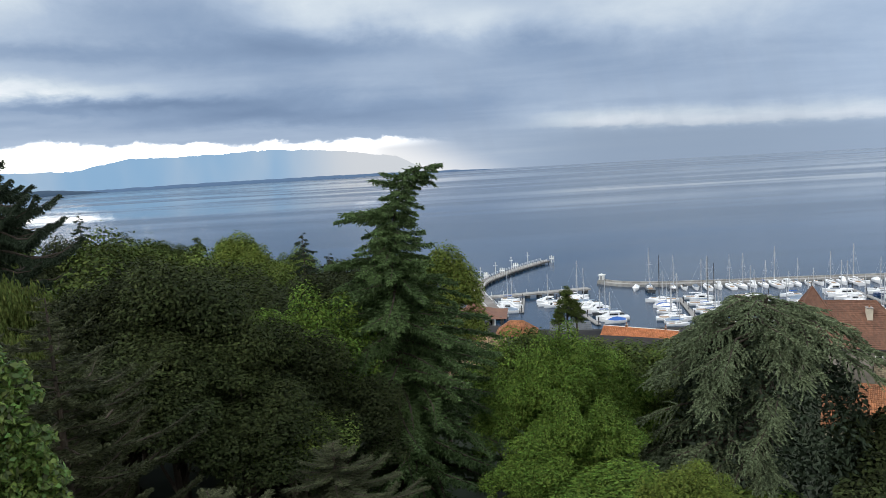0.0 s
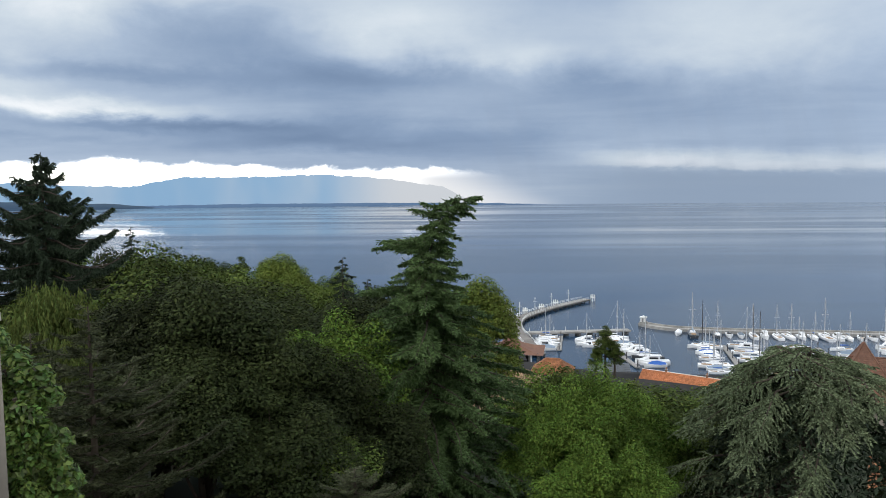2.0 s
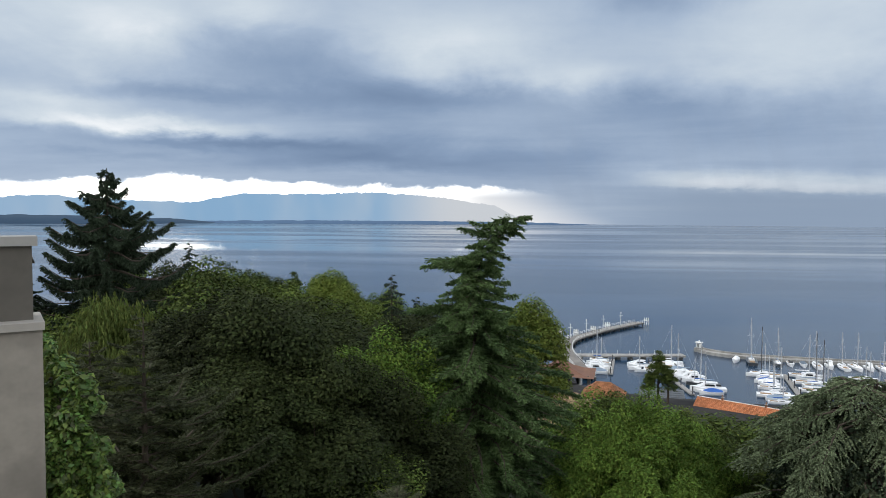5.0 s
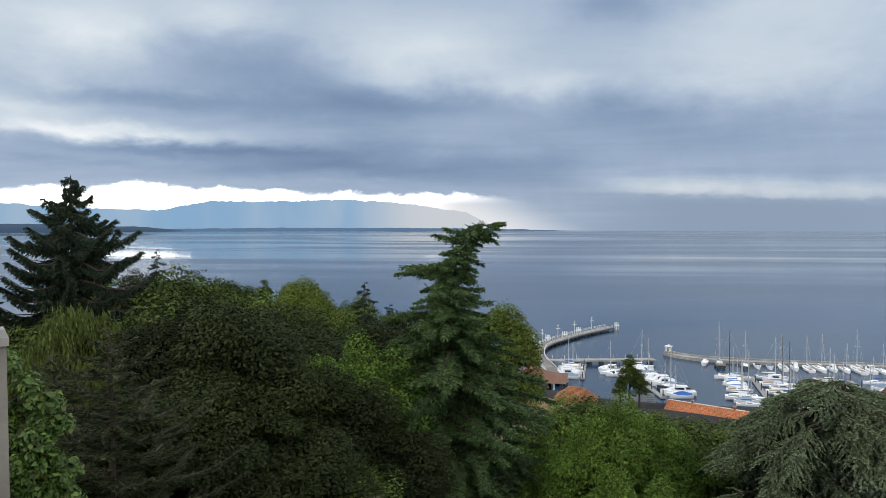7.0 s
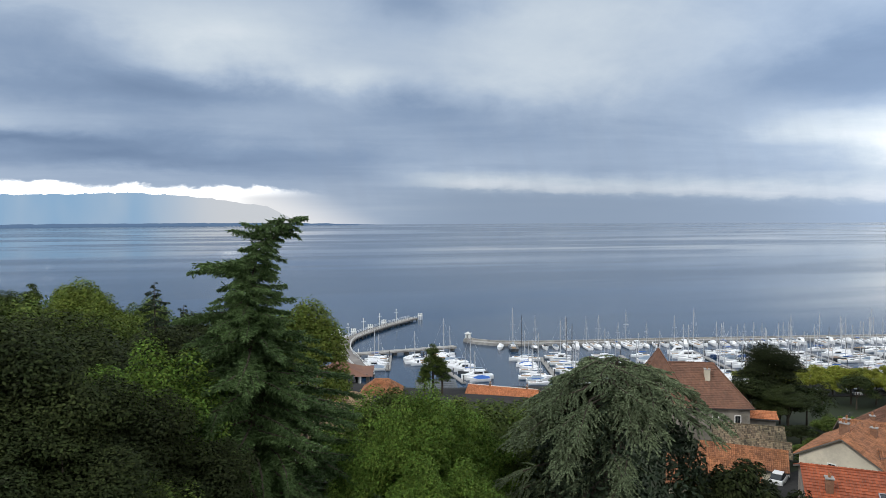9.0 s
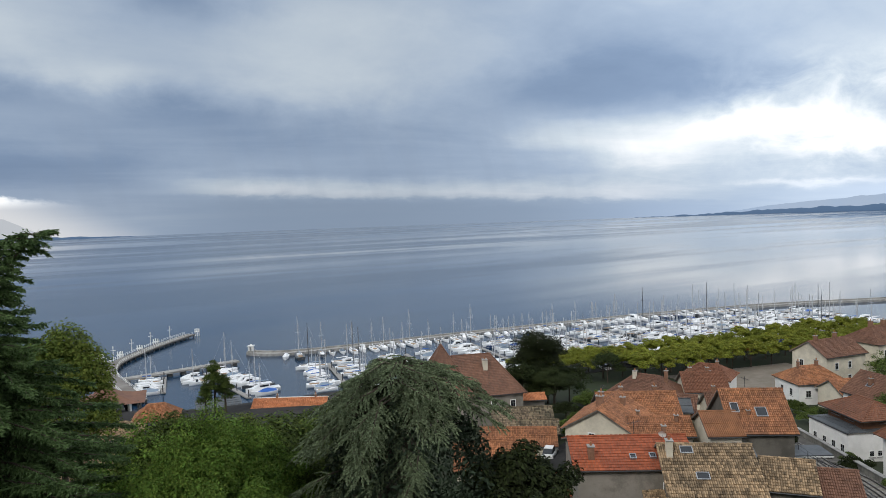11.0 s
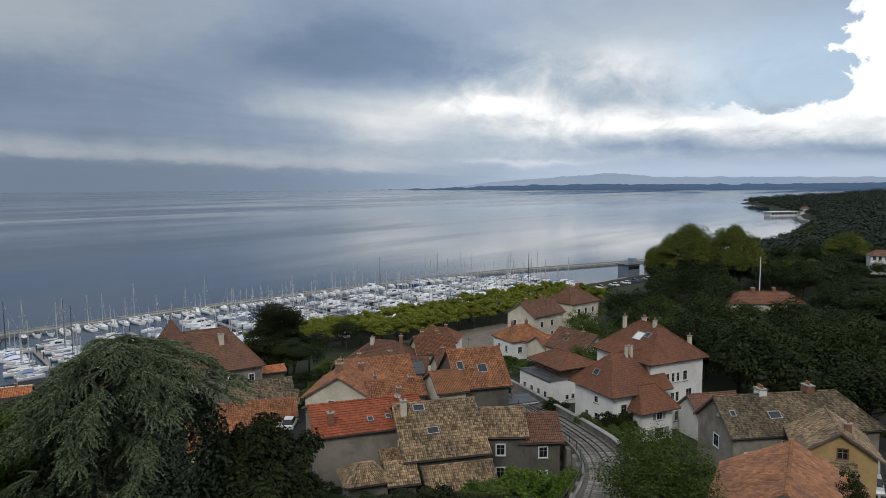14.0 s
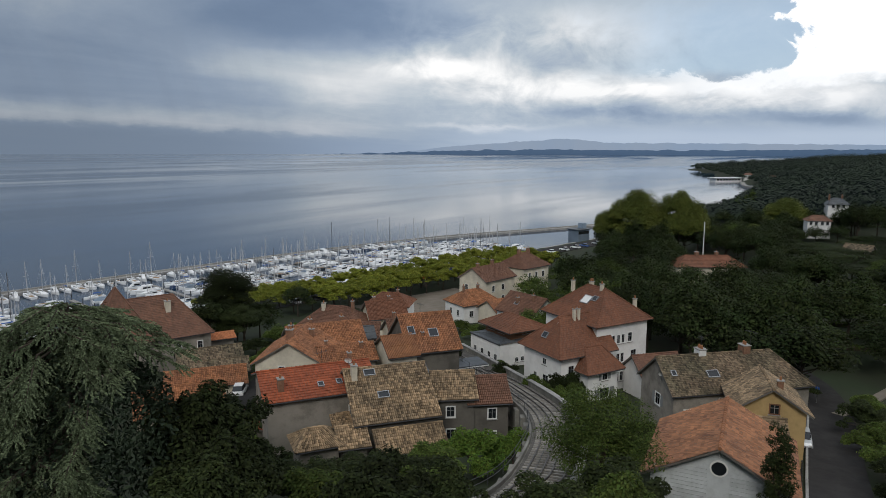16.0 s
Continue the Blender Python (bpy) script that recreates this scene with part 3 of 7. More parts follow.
# ---- harbour ----
def ribbon(pts, width, z0, z1, step=None):
    """A solid strip of given width and heights along a polyline."""
    rings = []
    P = [Vector((p[0], p[1], 0)) for p in pts]
    for i, p in enumerate(P):
        d = (P[min(i + 1, len(P) - 1)] - P[max(i - 1, 0)]).normalized()
        n = Vector((-d.y, d.x, 0)) * width / 2
        rings.append([(p + n) + Vector((0, 0, z0)), (p - n) + Vector((0, 0, z0)), (p - n) + Vector((0, 0, z1)), (p + n) + Vector((0, 0, z1))])
    return MB().loft(rings)


def smooth_line(pts, n=6):
    out = []
    P = [Vector((*p, 0)) if len(p) == 2 else Vector(p) for p in pts]
    for i in range(len(P) - 1):
        a, b, c, d = P[max(i - 1, 0)], P[i], P[i + 1], P[min(i + 2, len(P) - 1)]
        for k in range(n):
            t = k / n
            out.append(0.5 * ((2 * b) + (c - a) * t + (2 * a - 5 * b + 4 * c - d) * t * t + (3 * b - a - 3 * c + d) * t ** 3))
    return out + [P[-1]]


def along(line, step, start=0.0):
    """Points and unit directions every step metres along a line."""
    out, need = [], start
    for a, b in zip(line, line[1:]):
        d = (b - a).length
        while need <= d:
            out.append((a + (b - a) * (need / d), (b - a).normalized()))
            need += step
        need -= d
    return out


# breakwater
BW = smooth_line([(57, 237), (61, 231), (70, 226), (92, 222), (118, 219.5), (157, 214), (214, 205), (275, 189), (320, 169), (378, 143)])
bw = thing("breakwater", "pale stone breakwater wall closing the harbour", "breakwater", pose(0, 0, 0), kind="structure")
part("wall", ribbon(BW, 3.2, -3, 0.95), M["concrete"], bw)
part("parapet", ribbon([p + Vector((0.3, 1.1, 0)) for p in BW], 0.5, 0.95, 1.5), M["concrete"], bw)
rng = random.Random(4)
rocks = MB()
for p, d in along(BW, 0.9):
    n = Vector((-d.y, d.x, 0))
    q = p + n * rng.uniform(1.8, 3.4)
    s = rng.uniform(0.4, 0.9)
    rocks.box(-s, -s * 0.7, -0.8, s, s * 0.7, s * 0.55, Matrix.Translation((q.x, q.y, 0.15)) @ Euler((rng.uniform(-0.4, 0.4), rng.uniform(-0.4, 0.4), rng.uniform(0, 3))).to_matrix().to_4x4())
tagged(part("rock_armour", rocks, M["darkstone"], bw), kind="stuff")

kiosk = thing("harbour_light", "small white harbour light kiosk on the breakwater head", "harbour light", pose(57.3, 236, 0.9, 0, 0, -30) @ Matrix.Diagonal((0.8, 0.8, 0.75, 1)))
part("base", MB().box(-1.5, -1.5, 0, 1.5, 1.5, 0.8), M["concrete"], kiosk)
part("cabin", MB().box(-1.0, -1.0, 0.8, 1.0, 1.0, 2.9), M["frame_white"], kiosk)
part("roof", MB().box(-1.4, -1.4, 2.9, 1.4, 1.4, 3.1), M["frame_white"], kiosk)
part("lantern", MB().tube([(0, 0, 3.1), (0, 0, 3.7), (0, 0, 3.9)], [0.35, 0.35, 0.1], 8), M["frame_white"], kiosk)
part("door", MB().box(-0.4, -1.05, 0.85, 0.4, -0.99, 2.5), M["shutter"], kiosk)

# quay wall
QUAY = [Vector((x, float(shore(x)), 0)) for x in (-40, 0, 14, 28, 47, 80, 113, 151, 190, 230, 280, 330, 400, 468)]
quay = thing("quay", "concrete harbour quay with a pale edge", "quay", pose(0, 0, 0), kind="structure")
part("quay_wall", ribbon([p + Vector((0, 0.6, 0)) for p in QUAY], 3.0, -3, 1.45), M["concrete"], quay)
part("quay_road", ribbon([p + Vector((0.4, -6, 0)) for p in QUAY], 9.0, 0.5, 1.9), M["asphalt"], quay)

# landing pier on piles
PIER = smooth_line([(16.7, 188), (14.6, 205), (12.6, 224), (14.6, 243), (22.2, 258.5), (33.2, 275), (46.5, 291.5)])
pier = thing("pier", "curved landing pier on dark piles with white railings", "pier", pose(0, 0, 0))
part("deck", ribbon(PIER, 4.0, 0.98, 1.22), M["deck"], pier)
part("fascia", ribbon(PIER, 4.1, 0.7, 0.98), M["darkstone"], pier)
for i, (p, d) in enumerate(along(PIER, 3.6, 1.0)):
    n = Vector((-d.y, d.x, 0))
    for s in (-1.9, 1.9):
        part("pier_post", MB().tube([(p + n * s) + Vector((0, 0, -3)), (p + n * s) + Vector((0, 0, 1.0))], 0.24, 6), M["darkstone"], pier)
for s in (-1.9, 1.9):
    line = []
    for p, d in along(PIER, 1.5):
        line.append(p + Vector((-d.y, d.x, 0)) * s)
    rail = MB()
    for h in (1.75, 2.2):
        rail.tube([q + Vector((0, 0, h)) for q in line], 0.045, 4)
    for q in line:
        rail.tube([q + Vector((0, 0, 1.2)), q + Vector((0, 0, 2.2))], 0.04, 4)
    part("railing", rail, M["frame_white"], pier)
for i, (p, d) in enumerate(along(PIER, 13.5, 34)):
    n = Vector((-d.y, d.x, 0)) * 1.6
    lp = thing("pier_lamp", "white lamp post on the pier deck", "street lamp", pose(p.x + n.x, p.y + n.y, 1.25), "pier lamps")
    part("post", MB().tube([(0, 0, 0), (0, 0, 4.6)], [0.12, 0.08], 6), M["frame_white"], lp)
    part("crossarm", MB().box(-0.8, -0.06, 3.6, 0.8, 0.06, 3.75), M["frame_white"], lp)
    part("lantern", MB().tube([(0, 0, 4.6), (0, 0, 5.1)], [0.18, 0.22], 6), M["frame_white"], lp)
for x, y, a in ((9.6, 252, 20), (24.8, 266, 35), (49.2, 292, 30), (6.5, 250, 20), (17.5, 257, 25), (31.5, 277, 35), (11.5, 256, 20)):
    dp = thing("dolphin_pile", "white mooring piles grouped beside the pier", "mooring pile", pose(x, y, 0, 0, 0, a), "mooring piles")
    for k in range(4):
        part("pier_post", MB().tube([((k % 2) * 1.0, (k // 2) * 1.2, -3), ((k % 2) * 1.0, (k // 2) * 1.2, 2.9)], 0.22, 6), M["frame_white"], dp)
    part("beam", MB().box(-0.3, -0.3, 1.6, 1.3, 1.5, 1.9), M["frame_white"], dp)
stage = thing("landing_stage", "small landing stage beside the curved pier", "landing stage", pose(10.5, 249.5, 0, 0, 0, 15))
part("deck", MB().box(-5, -1.5, 0.9, 4, 1.5, 1.15), M["pontoon"], stage)
for k in range(5):
    part("pier_post", MB().tube([(-4.5 + 2 * k, -1.3, -3), (-4.5 + 2 * k, -1.3, 2.3)], 0.15, 6), M["frame_white"], stage)

JETTY = [Vector((15.5, 217.5, 0)), Vector((30, 219.5, 0)), Vector((49.5, 222.3, 0))]
jet = thing("jetty", "straight concrete jetty across the small basin", "jetty", pose(0, 0, 0))
part("deck", ribbon(JETTY, 3.4, 0.9, 1.4), M["concrete"], jet)
for p, d in along(JETTY, 4.0, 1.0):
    part("pier_block", MB().box(p.x - 0.7, p.y - 1.5, -3, p.x + 0.7, p.y + 1.5, 0.95), M["darkstone"], jet)
    part("lamp", MB().tube([(p.x, p.y + 1.3, 1.4), (p.x, p.y + 1.3, 2.6)], 0.05, 4), M["frame_white"], jet)


# ---- boats ----
def hull_mesh(L, B, free, sheer=0.25, z0=-0.3):
    rings = []
    for i in range(11):
        t = i / 10
        x = -L / 2 + L * t
        b = B / 2 * (0.82 + 0.18 * math.sin(math.pi * min(t, 0.5))) * (1 - max(0, (t - 0.45) / 0.55) ** 2.1) + 0.03
        z = free + sheer * (t - 0.3) ** 2 * 1.6
        rings.append([(x, -b, z), (x, -b * 0.92, z * 0.35), (x, -b * 0.55, z0), (x, b * 0.55, z0), (x, b * 0.92, z * 0.35), (x, b, z)])
    return MB().loft(rings)


def sailboat(L, hull, mast_h, mast="mast", cover="tarp_grey", label="white sailing yacht with a bare mast moored in the harbour"):
    B, fr = L * 0.32, 0.55 + L * 0.045
    bt = thing("sailboat", label, "sailboat", pose(0, 0, -50), "harbour sailboats")
    part("hull", hull_mesh(L, B, fr), M[hull], bt)
    cab = MB().loft([[(x, -w, fr - 0.05), (x, w, fr - 0.05), (x, w * 0.8, fr + h), (x, -w * 0.8, fr + h)] for x, w, h in ((-L * 0.12, B * 0.30, 0.5), (L * 0.12, B * 0.30, 0.48), (L * 0.28, B * 0.18, 0.12))])
    part("cabin", cab, M["gel"], bt)
    part("cabin_window", MB().box(-L * 0.08, -B * 0.282, fr + 0.14, L * 0.12, B * 0.282, fr + 0.32), M["pane"], bt)
    part("cockpit", MB().box(-L * 0.42, -B * 0.22, fr - 0.02, -L * 0.14, B * 0.22, fr + 0.08), M["teak"], bt)
    part("mast", MB().tube([(L * 0.08, 0, fr), (L * 0.08, 0, mast_h)], [0.15, 0.10], 6), M[mast], bt)
    part("spreader", MB().box(L * 0.07, -B * 0.35, mast_h * 0.6, L * 0.09, B * 0.35, mast_h * 0.6 + 0.05), M[mast], bt)
    part("boom", MB().tube([(L * 0.08, 0, fr + 1.2), (-L * 0.32, 0, fr + 1.15)], [0.2, 0.13], 6), M[cover], bt)
    st = MB()
    for e in ((L * 0.49, 0, fr + 0.2), (-L * 0.48, 0, fr), (L * 0.06, B * 0.45, fr), (L * 0.06, -B * 0.45, fr)):
        st.tube([e, (L * 0.08, 0, mast_h * 0.96)], 0.018, 3, False)
    part("rigging", st, M["mast"], bt)
    return bt


def motorboat(L, hull, style, cover="tarp_grey", label="white motorboat moored in the harbour"):
    B, fr = L * 0.36, 0.6 + L * 0.06
    bt = thing("motorboat", label, "motorboat", pose(0, 0, -50), "harbour motorboats")
    part("hull", hull_mesh(L, B, fr, 0.5), M[hull], bt)
    part("deck", MB().loft([[(x, -w, fr), (x, w, fr), (x, w * 0.9, fr + 0.12), (x, -w * 0.9, fr + 0.12)] for x, w in ((-L * 0.1, B * 0.40), (L * 0.2, B * 0.36), (L * 0.4, B * 0.12))]), M["gel"], bt)
    if style == "cabin":
        part("cabin", MB().loft([[(x, -w, fr), (x, w, fr), (x, w * 0.8, fr + h), (x, -w * 0.8, fr + h)] for x, w, h in ((-L * 0.2, B * 0.36, 1.35), (L * 0.08, B * 0.36, 1.35), (L * 0.24, B * 0.28, 0.25))]), M["gel"], bt)
        part("windscreen", MB().loft([[(x, -w, fr + 0.55), (x, w, fr + 0.55), (x, w * 0.94, fr + 1.05), (x, -w * 0.94, fr + 1.05)] for x, w in ((-L * 0.16, B * 0.345), (L * 0.10, B * 0.335))]), M["pane"], bt)
        part("hardtop", MB().box(-L * 0.26, -B * 0.32, fr + 1.36, L * 0.08, B * 0.32, fr + 1.46), M["gel"], bt)
    elif style == "cover":
        part("cover", MB().loft([[(x, -w, fr), (x, w, fr), (x, w * 0.3, fr + h), (x, -w * 0.3, fr + h)] for x, w, h in ((-L * 0.46, B * 0.42, 0.35), (-L * 0.1, B * 0.45, 0.95), (L * 0.12, B * 0.42, 0.8), (L * 0.36, B * 0.2, 0.25))]), M[cover], bt)
    else:
        part("windscreen", MB().loft([[(x, -w, fr + 0.1), (x, w, fr + 0.1), (x - 0.3, w * 0.9, fr + 0.65), (x - 0.3, -w * 0.9, fr + 0.65)] for x, w in ((L * 0.06, B * 0.36), (L * 0.12, B * 0.3))]), M["pane"], bt)
        part("cockpit", MB().box(-L * 0.40, -B * 0.32, fr - 0.02, L * 0.04, B * 0.32, fr + 0.06), M["teak"], bt)
        part("engine", MB().box(-L * 0.53, -0.25, 0.1, -L * 0.47, 0.25, fr + 0.45), M["gel_dark"], bt)
    return bt


SAIL = [sailboat(8.2, "gel", 11.2), sailboat(9.6, "gel", 13.2, cover="gel"), sailboat(7.2, "gel", 9.2, cover="tarp_blue", label="white sailing yacht with a blue sail cover"),
        sailboat(10.8, "gel_dark", 14.8, label="dark-hulled sailing yacht with a tall mast"), sailboat(10.5, "gel", 15.5, "mast_dark", label="white sailing yacht with a tall dark mast"), sailboat(8.8, "gel_blue", 12.0, label="navy blue sailing yacht")]
MOTO = [motorboat(7.0, "gel", "cabin"), motorboat(6.0, "gel", "open"), motorboat(6.6, "gel", "cover", label="white motorboat under a grey-blue cover"),
        motorboat(6.4, "gel", "cover", "tarp_blue", "white motorboat under a bright blue cover"), motorboat(9.5, "gel", "cabin", label="large white cabin cruiser"), motorboat(6.2, "gel", "cover", "gel", "white motorboat under a white cover")]
used = set()
brng = random.Random(11)


def berth(x, y, heading, boat=None, sail=0.5):
    if boat is None:
        boat = brng.choice([0, 0, 1, 1, 2, 2, 4, 5, 3] if brng.random() < 0.5 else [0, 1, 2, 2]) if brng.random() < sail else 10 + brng.choice([0, 0, 0, 1, 1, 2, 4, 4, 5, 5, 5, 5, 3] if brng.random() < 0.5 else [0, 0, 1, 5, 5, 2])
    src = SAIL[boat] if boat < 10 else MOTO[boat - 10]
    s = brng.uniform(0.78, 0.98)
    m = pose(x, y, brng.uniform(-0.06, 0.04), brng.uniform(-1, 1), 0, heading + brng.uniform(-3, 3)) @ Matrix.Diagonal((s, s, s, 1))
    if boat not in used:
        used.add(boat)
        src.matrix_basis = m
    else:
        copy_thing(src, m @ Matrix.Diagonal((*[1 / k for k in src.scale], 1)))


# a row moored stern-to along the inside of the breakwater
for p, d in along(BW, 3.5, 15):
    if p.x > 262:
        break
    n = Vector((d.y, -d.x, 0))
    q = p + n * 6.4
    if brng.random() < 0.95:
        berth(q.x, q.y, math.degrees(math.atan2(n.y, n.x)) + (180 if brng.random() < 0.3 else 0), sail=0.5)


def pontoon(x0, y0, x1, y1, gap=3.7, sail=0.5, sides=(1, -1), start=3.0, reach=6.0):
    a, b = Vector((x0, y0, 0)), Vector((x1, y1, 0))
    pt = thing("pontoon", "pale floating pontoon between moored boats", "pontoon", pose(0, 0, 0), "harbour pontoons")
    part("deck", ribbon([a, b], 1.3, 0.15, 0.5), M["pontoon"], pt)
    for p, d in along([a, b], 9.0, 2.0):
        part("pier_post", MB().tube([(p.x, p.y, -3), (p.x, p.y, 2.4)], 0.14, 6), M["darkmetal"], pt)
    for p, d in along([a, b], gap, start):
        for s in sides:
            n = Vector((-d.y, d.x, 0)) * s
            if brng.random() < 0.93:
                berth(p.x + n.x * reach, p.y + n.y * reach, math.degrees(math.atan2(n.y, n.x)) + (180 if brng.random() < 0.5 else 0), sail=sail)


pontoon(37.6, 214, 41.6, 176, 2.7, 0.35, (1,), 2.0, 5.0)
pontoon(36.2, 212, 37.2, 202, 2.6, 0.3, (-1,), 2.0, 3.6)
berth(46.8, 187, 172, 3)
berth(46.5, 181, 176, 14)
pontoon(26.4, 216, 23.4, 196, 2.5, 0.25, (-1,), 1.5, 4.0)
pontoon(66, 167, 73, 203, 3.0, 0.5, (1, -1), 3, 5.6)
berth(64.5, 193, 178, 13)
pontoon(93, 162, 99, 200, 3.8, 0.5)
for i in range(9):
    x = 118 + 17.5 * i
    y0, y1 = float(shore(x)) + 3, float(np.interp(x + 7, [p.x for p in BW], [p.y for p in BW])) - 17
    if y1 - y0 > 14:
        pontoon(x, y0, x + 7 * (y1 - y0) / 45, y1, 3.5, 0.55)


# ---- houses ----
def slope_tiles(mb, sl, tw, tl, style, rng):
    """Courses of overlapping tiles on a roof slope given by eave left, eave right, ridge right, ridge left."""
    eL, eR, rR, rL = [Vector(p) for p in sl]
    up = ((rL + rR) - (eL + eR)) / 2
    across = (eR - eL).normalized()
    nrm = across.cross(up).normalized()
    rows = max(2, int(up.length / tl))
    for i in range(rows):
        v0, v1 = i / rows, min(1.0, (i + 1.12) / rows)
        a0, b0, a1, b1 = eL.lerp(rL, v0), eR.lerp(rR, v0), eL.lerp(rL, v1), eR.lerp(rR, v1)
        n = max(1, int((b0 - a0).length / tw))
        off = 0.0
        for k in range(n):
            u0, u1 = (k + off) / n, (k + 1 + off) / n
            j = rng.uniform(0, 0.018)
            p0, p1 = a0.lerp(b0, u0), a0.lerp(b0, u1)
            p2, p3 = a1.lerp(b1, u1), a1.lerp(b1, u0)
            lo, hi = nrm * (0.075 + j), nrm * (0.02 + j)
            if style == "flat":
                g0 = (p1 - p0) * 0.03
                mb.add([p0 + g0 + lo, p1 - g0 + lo, p2 - g0 + hi, p3 + g0 + hi, p0 + g0, p1 - g0], [(0, 1, 2, 3), (4, 5, 1, 0)])
            else:
                h = nrm * tw * 0.33
                m0, m1 = (p0 + p1) / 2, (p2 + p3) / 2
                q0, q1, t0, t1 = p0.lerp(p1, 0.22), p0.lerp(p1, 0.78), p3.lerp(p2, 0.22), p3.lerp(p2, 0.78)
                mb.add([p0 + hi, q0 + lo + h, q1 + lo + h, p1 + hi, p3 + hi * 0.4, t0 + hi + h * 0.8, t1 + hi + h * 0.8, p2 + hi * 0.4],
                       [(0, 1, 5, 4), (1, 2, 6, 5), (2, 3, 7, 6), (3, 2, 1, 0)])


def roof_slopes(kind, w, d, hw, hr, ov, hips=(1, 1)):
    """Slopes of a roof in the house's own axes; the ridge runs along x."""
    X, Y = w / 2 + ov, d / 2 + ov
    k = hr / (d / 2)
    ze, zr = hw - ov * k, hw + hr
    hl = (d / 2 * 0.9 if hips[0] else 0) if kind == "hip" else 0
    hrt = (d / 2 * 0.9 if hips[1] else 0) if kind == "hip" else 0
    if kind == "pyramid":
        hl = hrt = X
    a, b = (-X + hl, 0, zr), (X - hrt, 0, zr)
    out = [[(-X, -Y, ze), (X, -Y, ze), b, a], [(X, Y, ze), (-X, Y, ze), a, b]]
    if hl:
        out.append([(-X, Y, ze), (-X, -Y, ze), a, a])
    if hrt:
        out.append([(X, -Y, ze), (X, Y, ze), b, b])
    if kind == "shed":
        out = [[(-X, -Y, hw - ov * 0.3), (X, -Y, hw - ov * 0.3), (X, Y, hw + hr), (-X, Y, hw + hr)]]
    return out, a, b


def window(parent, side, w, d, u, v, ww=1.0, wh=1.3, frame="frame_white", shut=None, surround=True):
    base = {"f": pose(0, -d / 2, 0), "b": pose(0, d / 2, 0, 0, 0, 180), "l": pose(-w / 2, 0, 0, 0, 0, -90), "r": pose(w / 2, 0, 0, 0, 0, 90)}[side]
    m = base @ pose(u, 0, v)
    fr = MB()
    t, o = (0.13, 0.05) if surround else (0.08, 0.04)
    for x0, z0, x1, z1 in ((-ww / 2 - t, -t, ww / 2 + t, 0), (-ww / 2 - t, wh, ww / 2 + t, wh + t), (-ww / 2 - t, 0, -ww / 2, wh), (ww / 2, 0, ww / 2 + t, wh)):
        fr.box(x0, -o, z0, x1, 0.12, z1)
    win = part("window", fr, M[frame], parent, m=m)
    part("pane", MB().box(-ww / 2, -0.012, 0, ww / 2, 0.05, wh), M["pane"], win)
    sash = MB().box(-0.025, -0.03, 0, 0.035, 0.05, wh)
    sash.box(-ww / 2, -0.03, wh * 0.62, -0.035, 0.05, wh * 0.62 + 0.05).box(0.035, -0.03, wh * 0.62, ww / 2, 0.05, wh * 0.62 + 0.05)
    part("sash", sash, M["shutter"], win)
    part("sill", MB().box(-ww / 2 - 0.2, -0.13, -t - 0.08, ww / 2 + 0.2, 0.02, -t), M["concrete"], win)
    if shut:
        for s in (-1, 1):
            e0, e1 = sorted((s * (ww / 2 + 0.17), s * (ww / 2 + 0.17 + ww * 0.48)))
            sh = MB().loft([[(e0, -0.02, wh * k / 12), (e1, -0.02, wh * k / 12), (e1, -0.05 - 0.03 * (k % 2), wh * k / 12), (e0, -0.05 - 0.03 * (k % 2), wh * k / 12)] for k in range(13)])
            part("shutter", sh, M[shut], win)


def door(parent, side, w, d, u, ww=1.0, wh=2.1, material="wood"):
    base = {"f": pose(0, -d / 2, 0), "b": pose(0, d / 2, 0, 0, 0, 180), "l": pose(-w / 2, 0, 0, 0, 0, -90), "r": pose(w / 2, 0, 0, 0, 0, 90)}[side]
    dr = part("door", MB().box(-ww / 2, -0.06, 0, ww / 2, 0.04, wh), M[material], parent, m=base @ pose(u, 0, 0))
    part("door_handle", MB().box(ww * 0.35, -0.1, 1.0, ww * 0.4, -0.05, 1.15), M["metal"], dr)


def chimney(parent, x, y, z, h=1.4, s=0.55, pots=1, material="brick"):
    ch = part("chimney", MB().box(-s / 2, -s / 2 * 1.3, -1.0, s / 2, s / 2 * 1.3, h), M[material], parent, m=pose(x, y, z))
    part("cap", MB().box(-s / 2 - 0.08, -s * 0.65 - 0.08, h, s / 2 + 0.08, s * 0.65 + 0.08, h + 0.1), M["concrete"], ch)
    for k in range(pots):
        part("chimney_pot", MB().tube([(0, (k - (pots - 1) / 2) * 0.35, h + 0.1), (0, (k - (pots - 1) / 2) * 0.35, h + 0.5)], [0.13, 0.10], 7), M["tile_orange"], ch)


def dish(parent, x, y, z, r=0.42, yaw=150):
    rings = [[(rr * math.cos(a), -0.18 * (1 - (rr / r) ** 2) * r * 2, rr * math.sin(a)) for a in [2 * math.pi * k / 14 for k in range(14)]] for rr in (0.02, r * 0.5, r * 0.8, r)]
    ds = part("satellite_dish", MB().loft(rings, True, False), M["frame_white"], parent, m=pose(x, y, z, -25, 0, yaw))
    part("arm", MB().tube([(0, 0, -0.2), (0, -0.5, -0.1)], 0.025, 4), M["metal"], ds)
    part("mast", MB().tube([(0, 0.1, 0), (0, 0.2, -1.0)], 0.03, 5), M["metal"], ds)


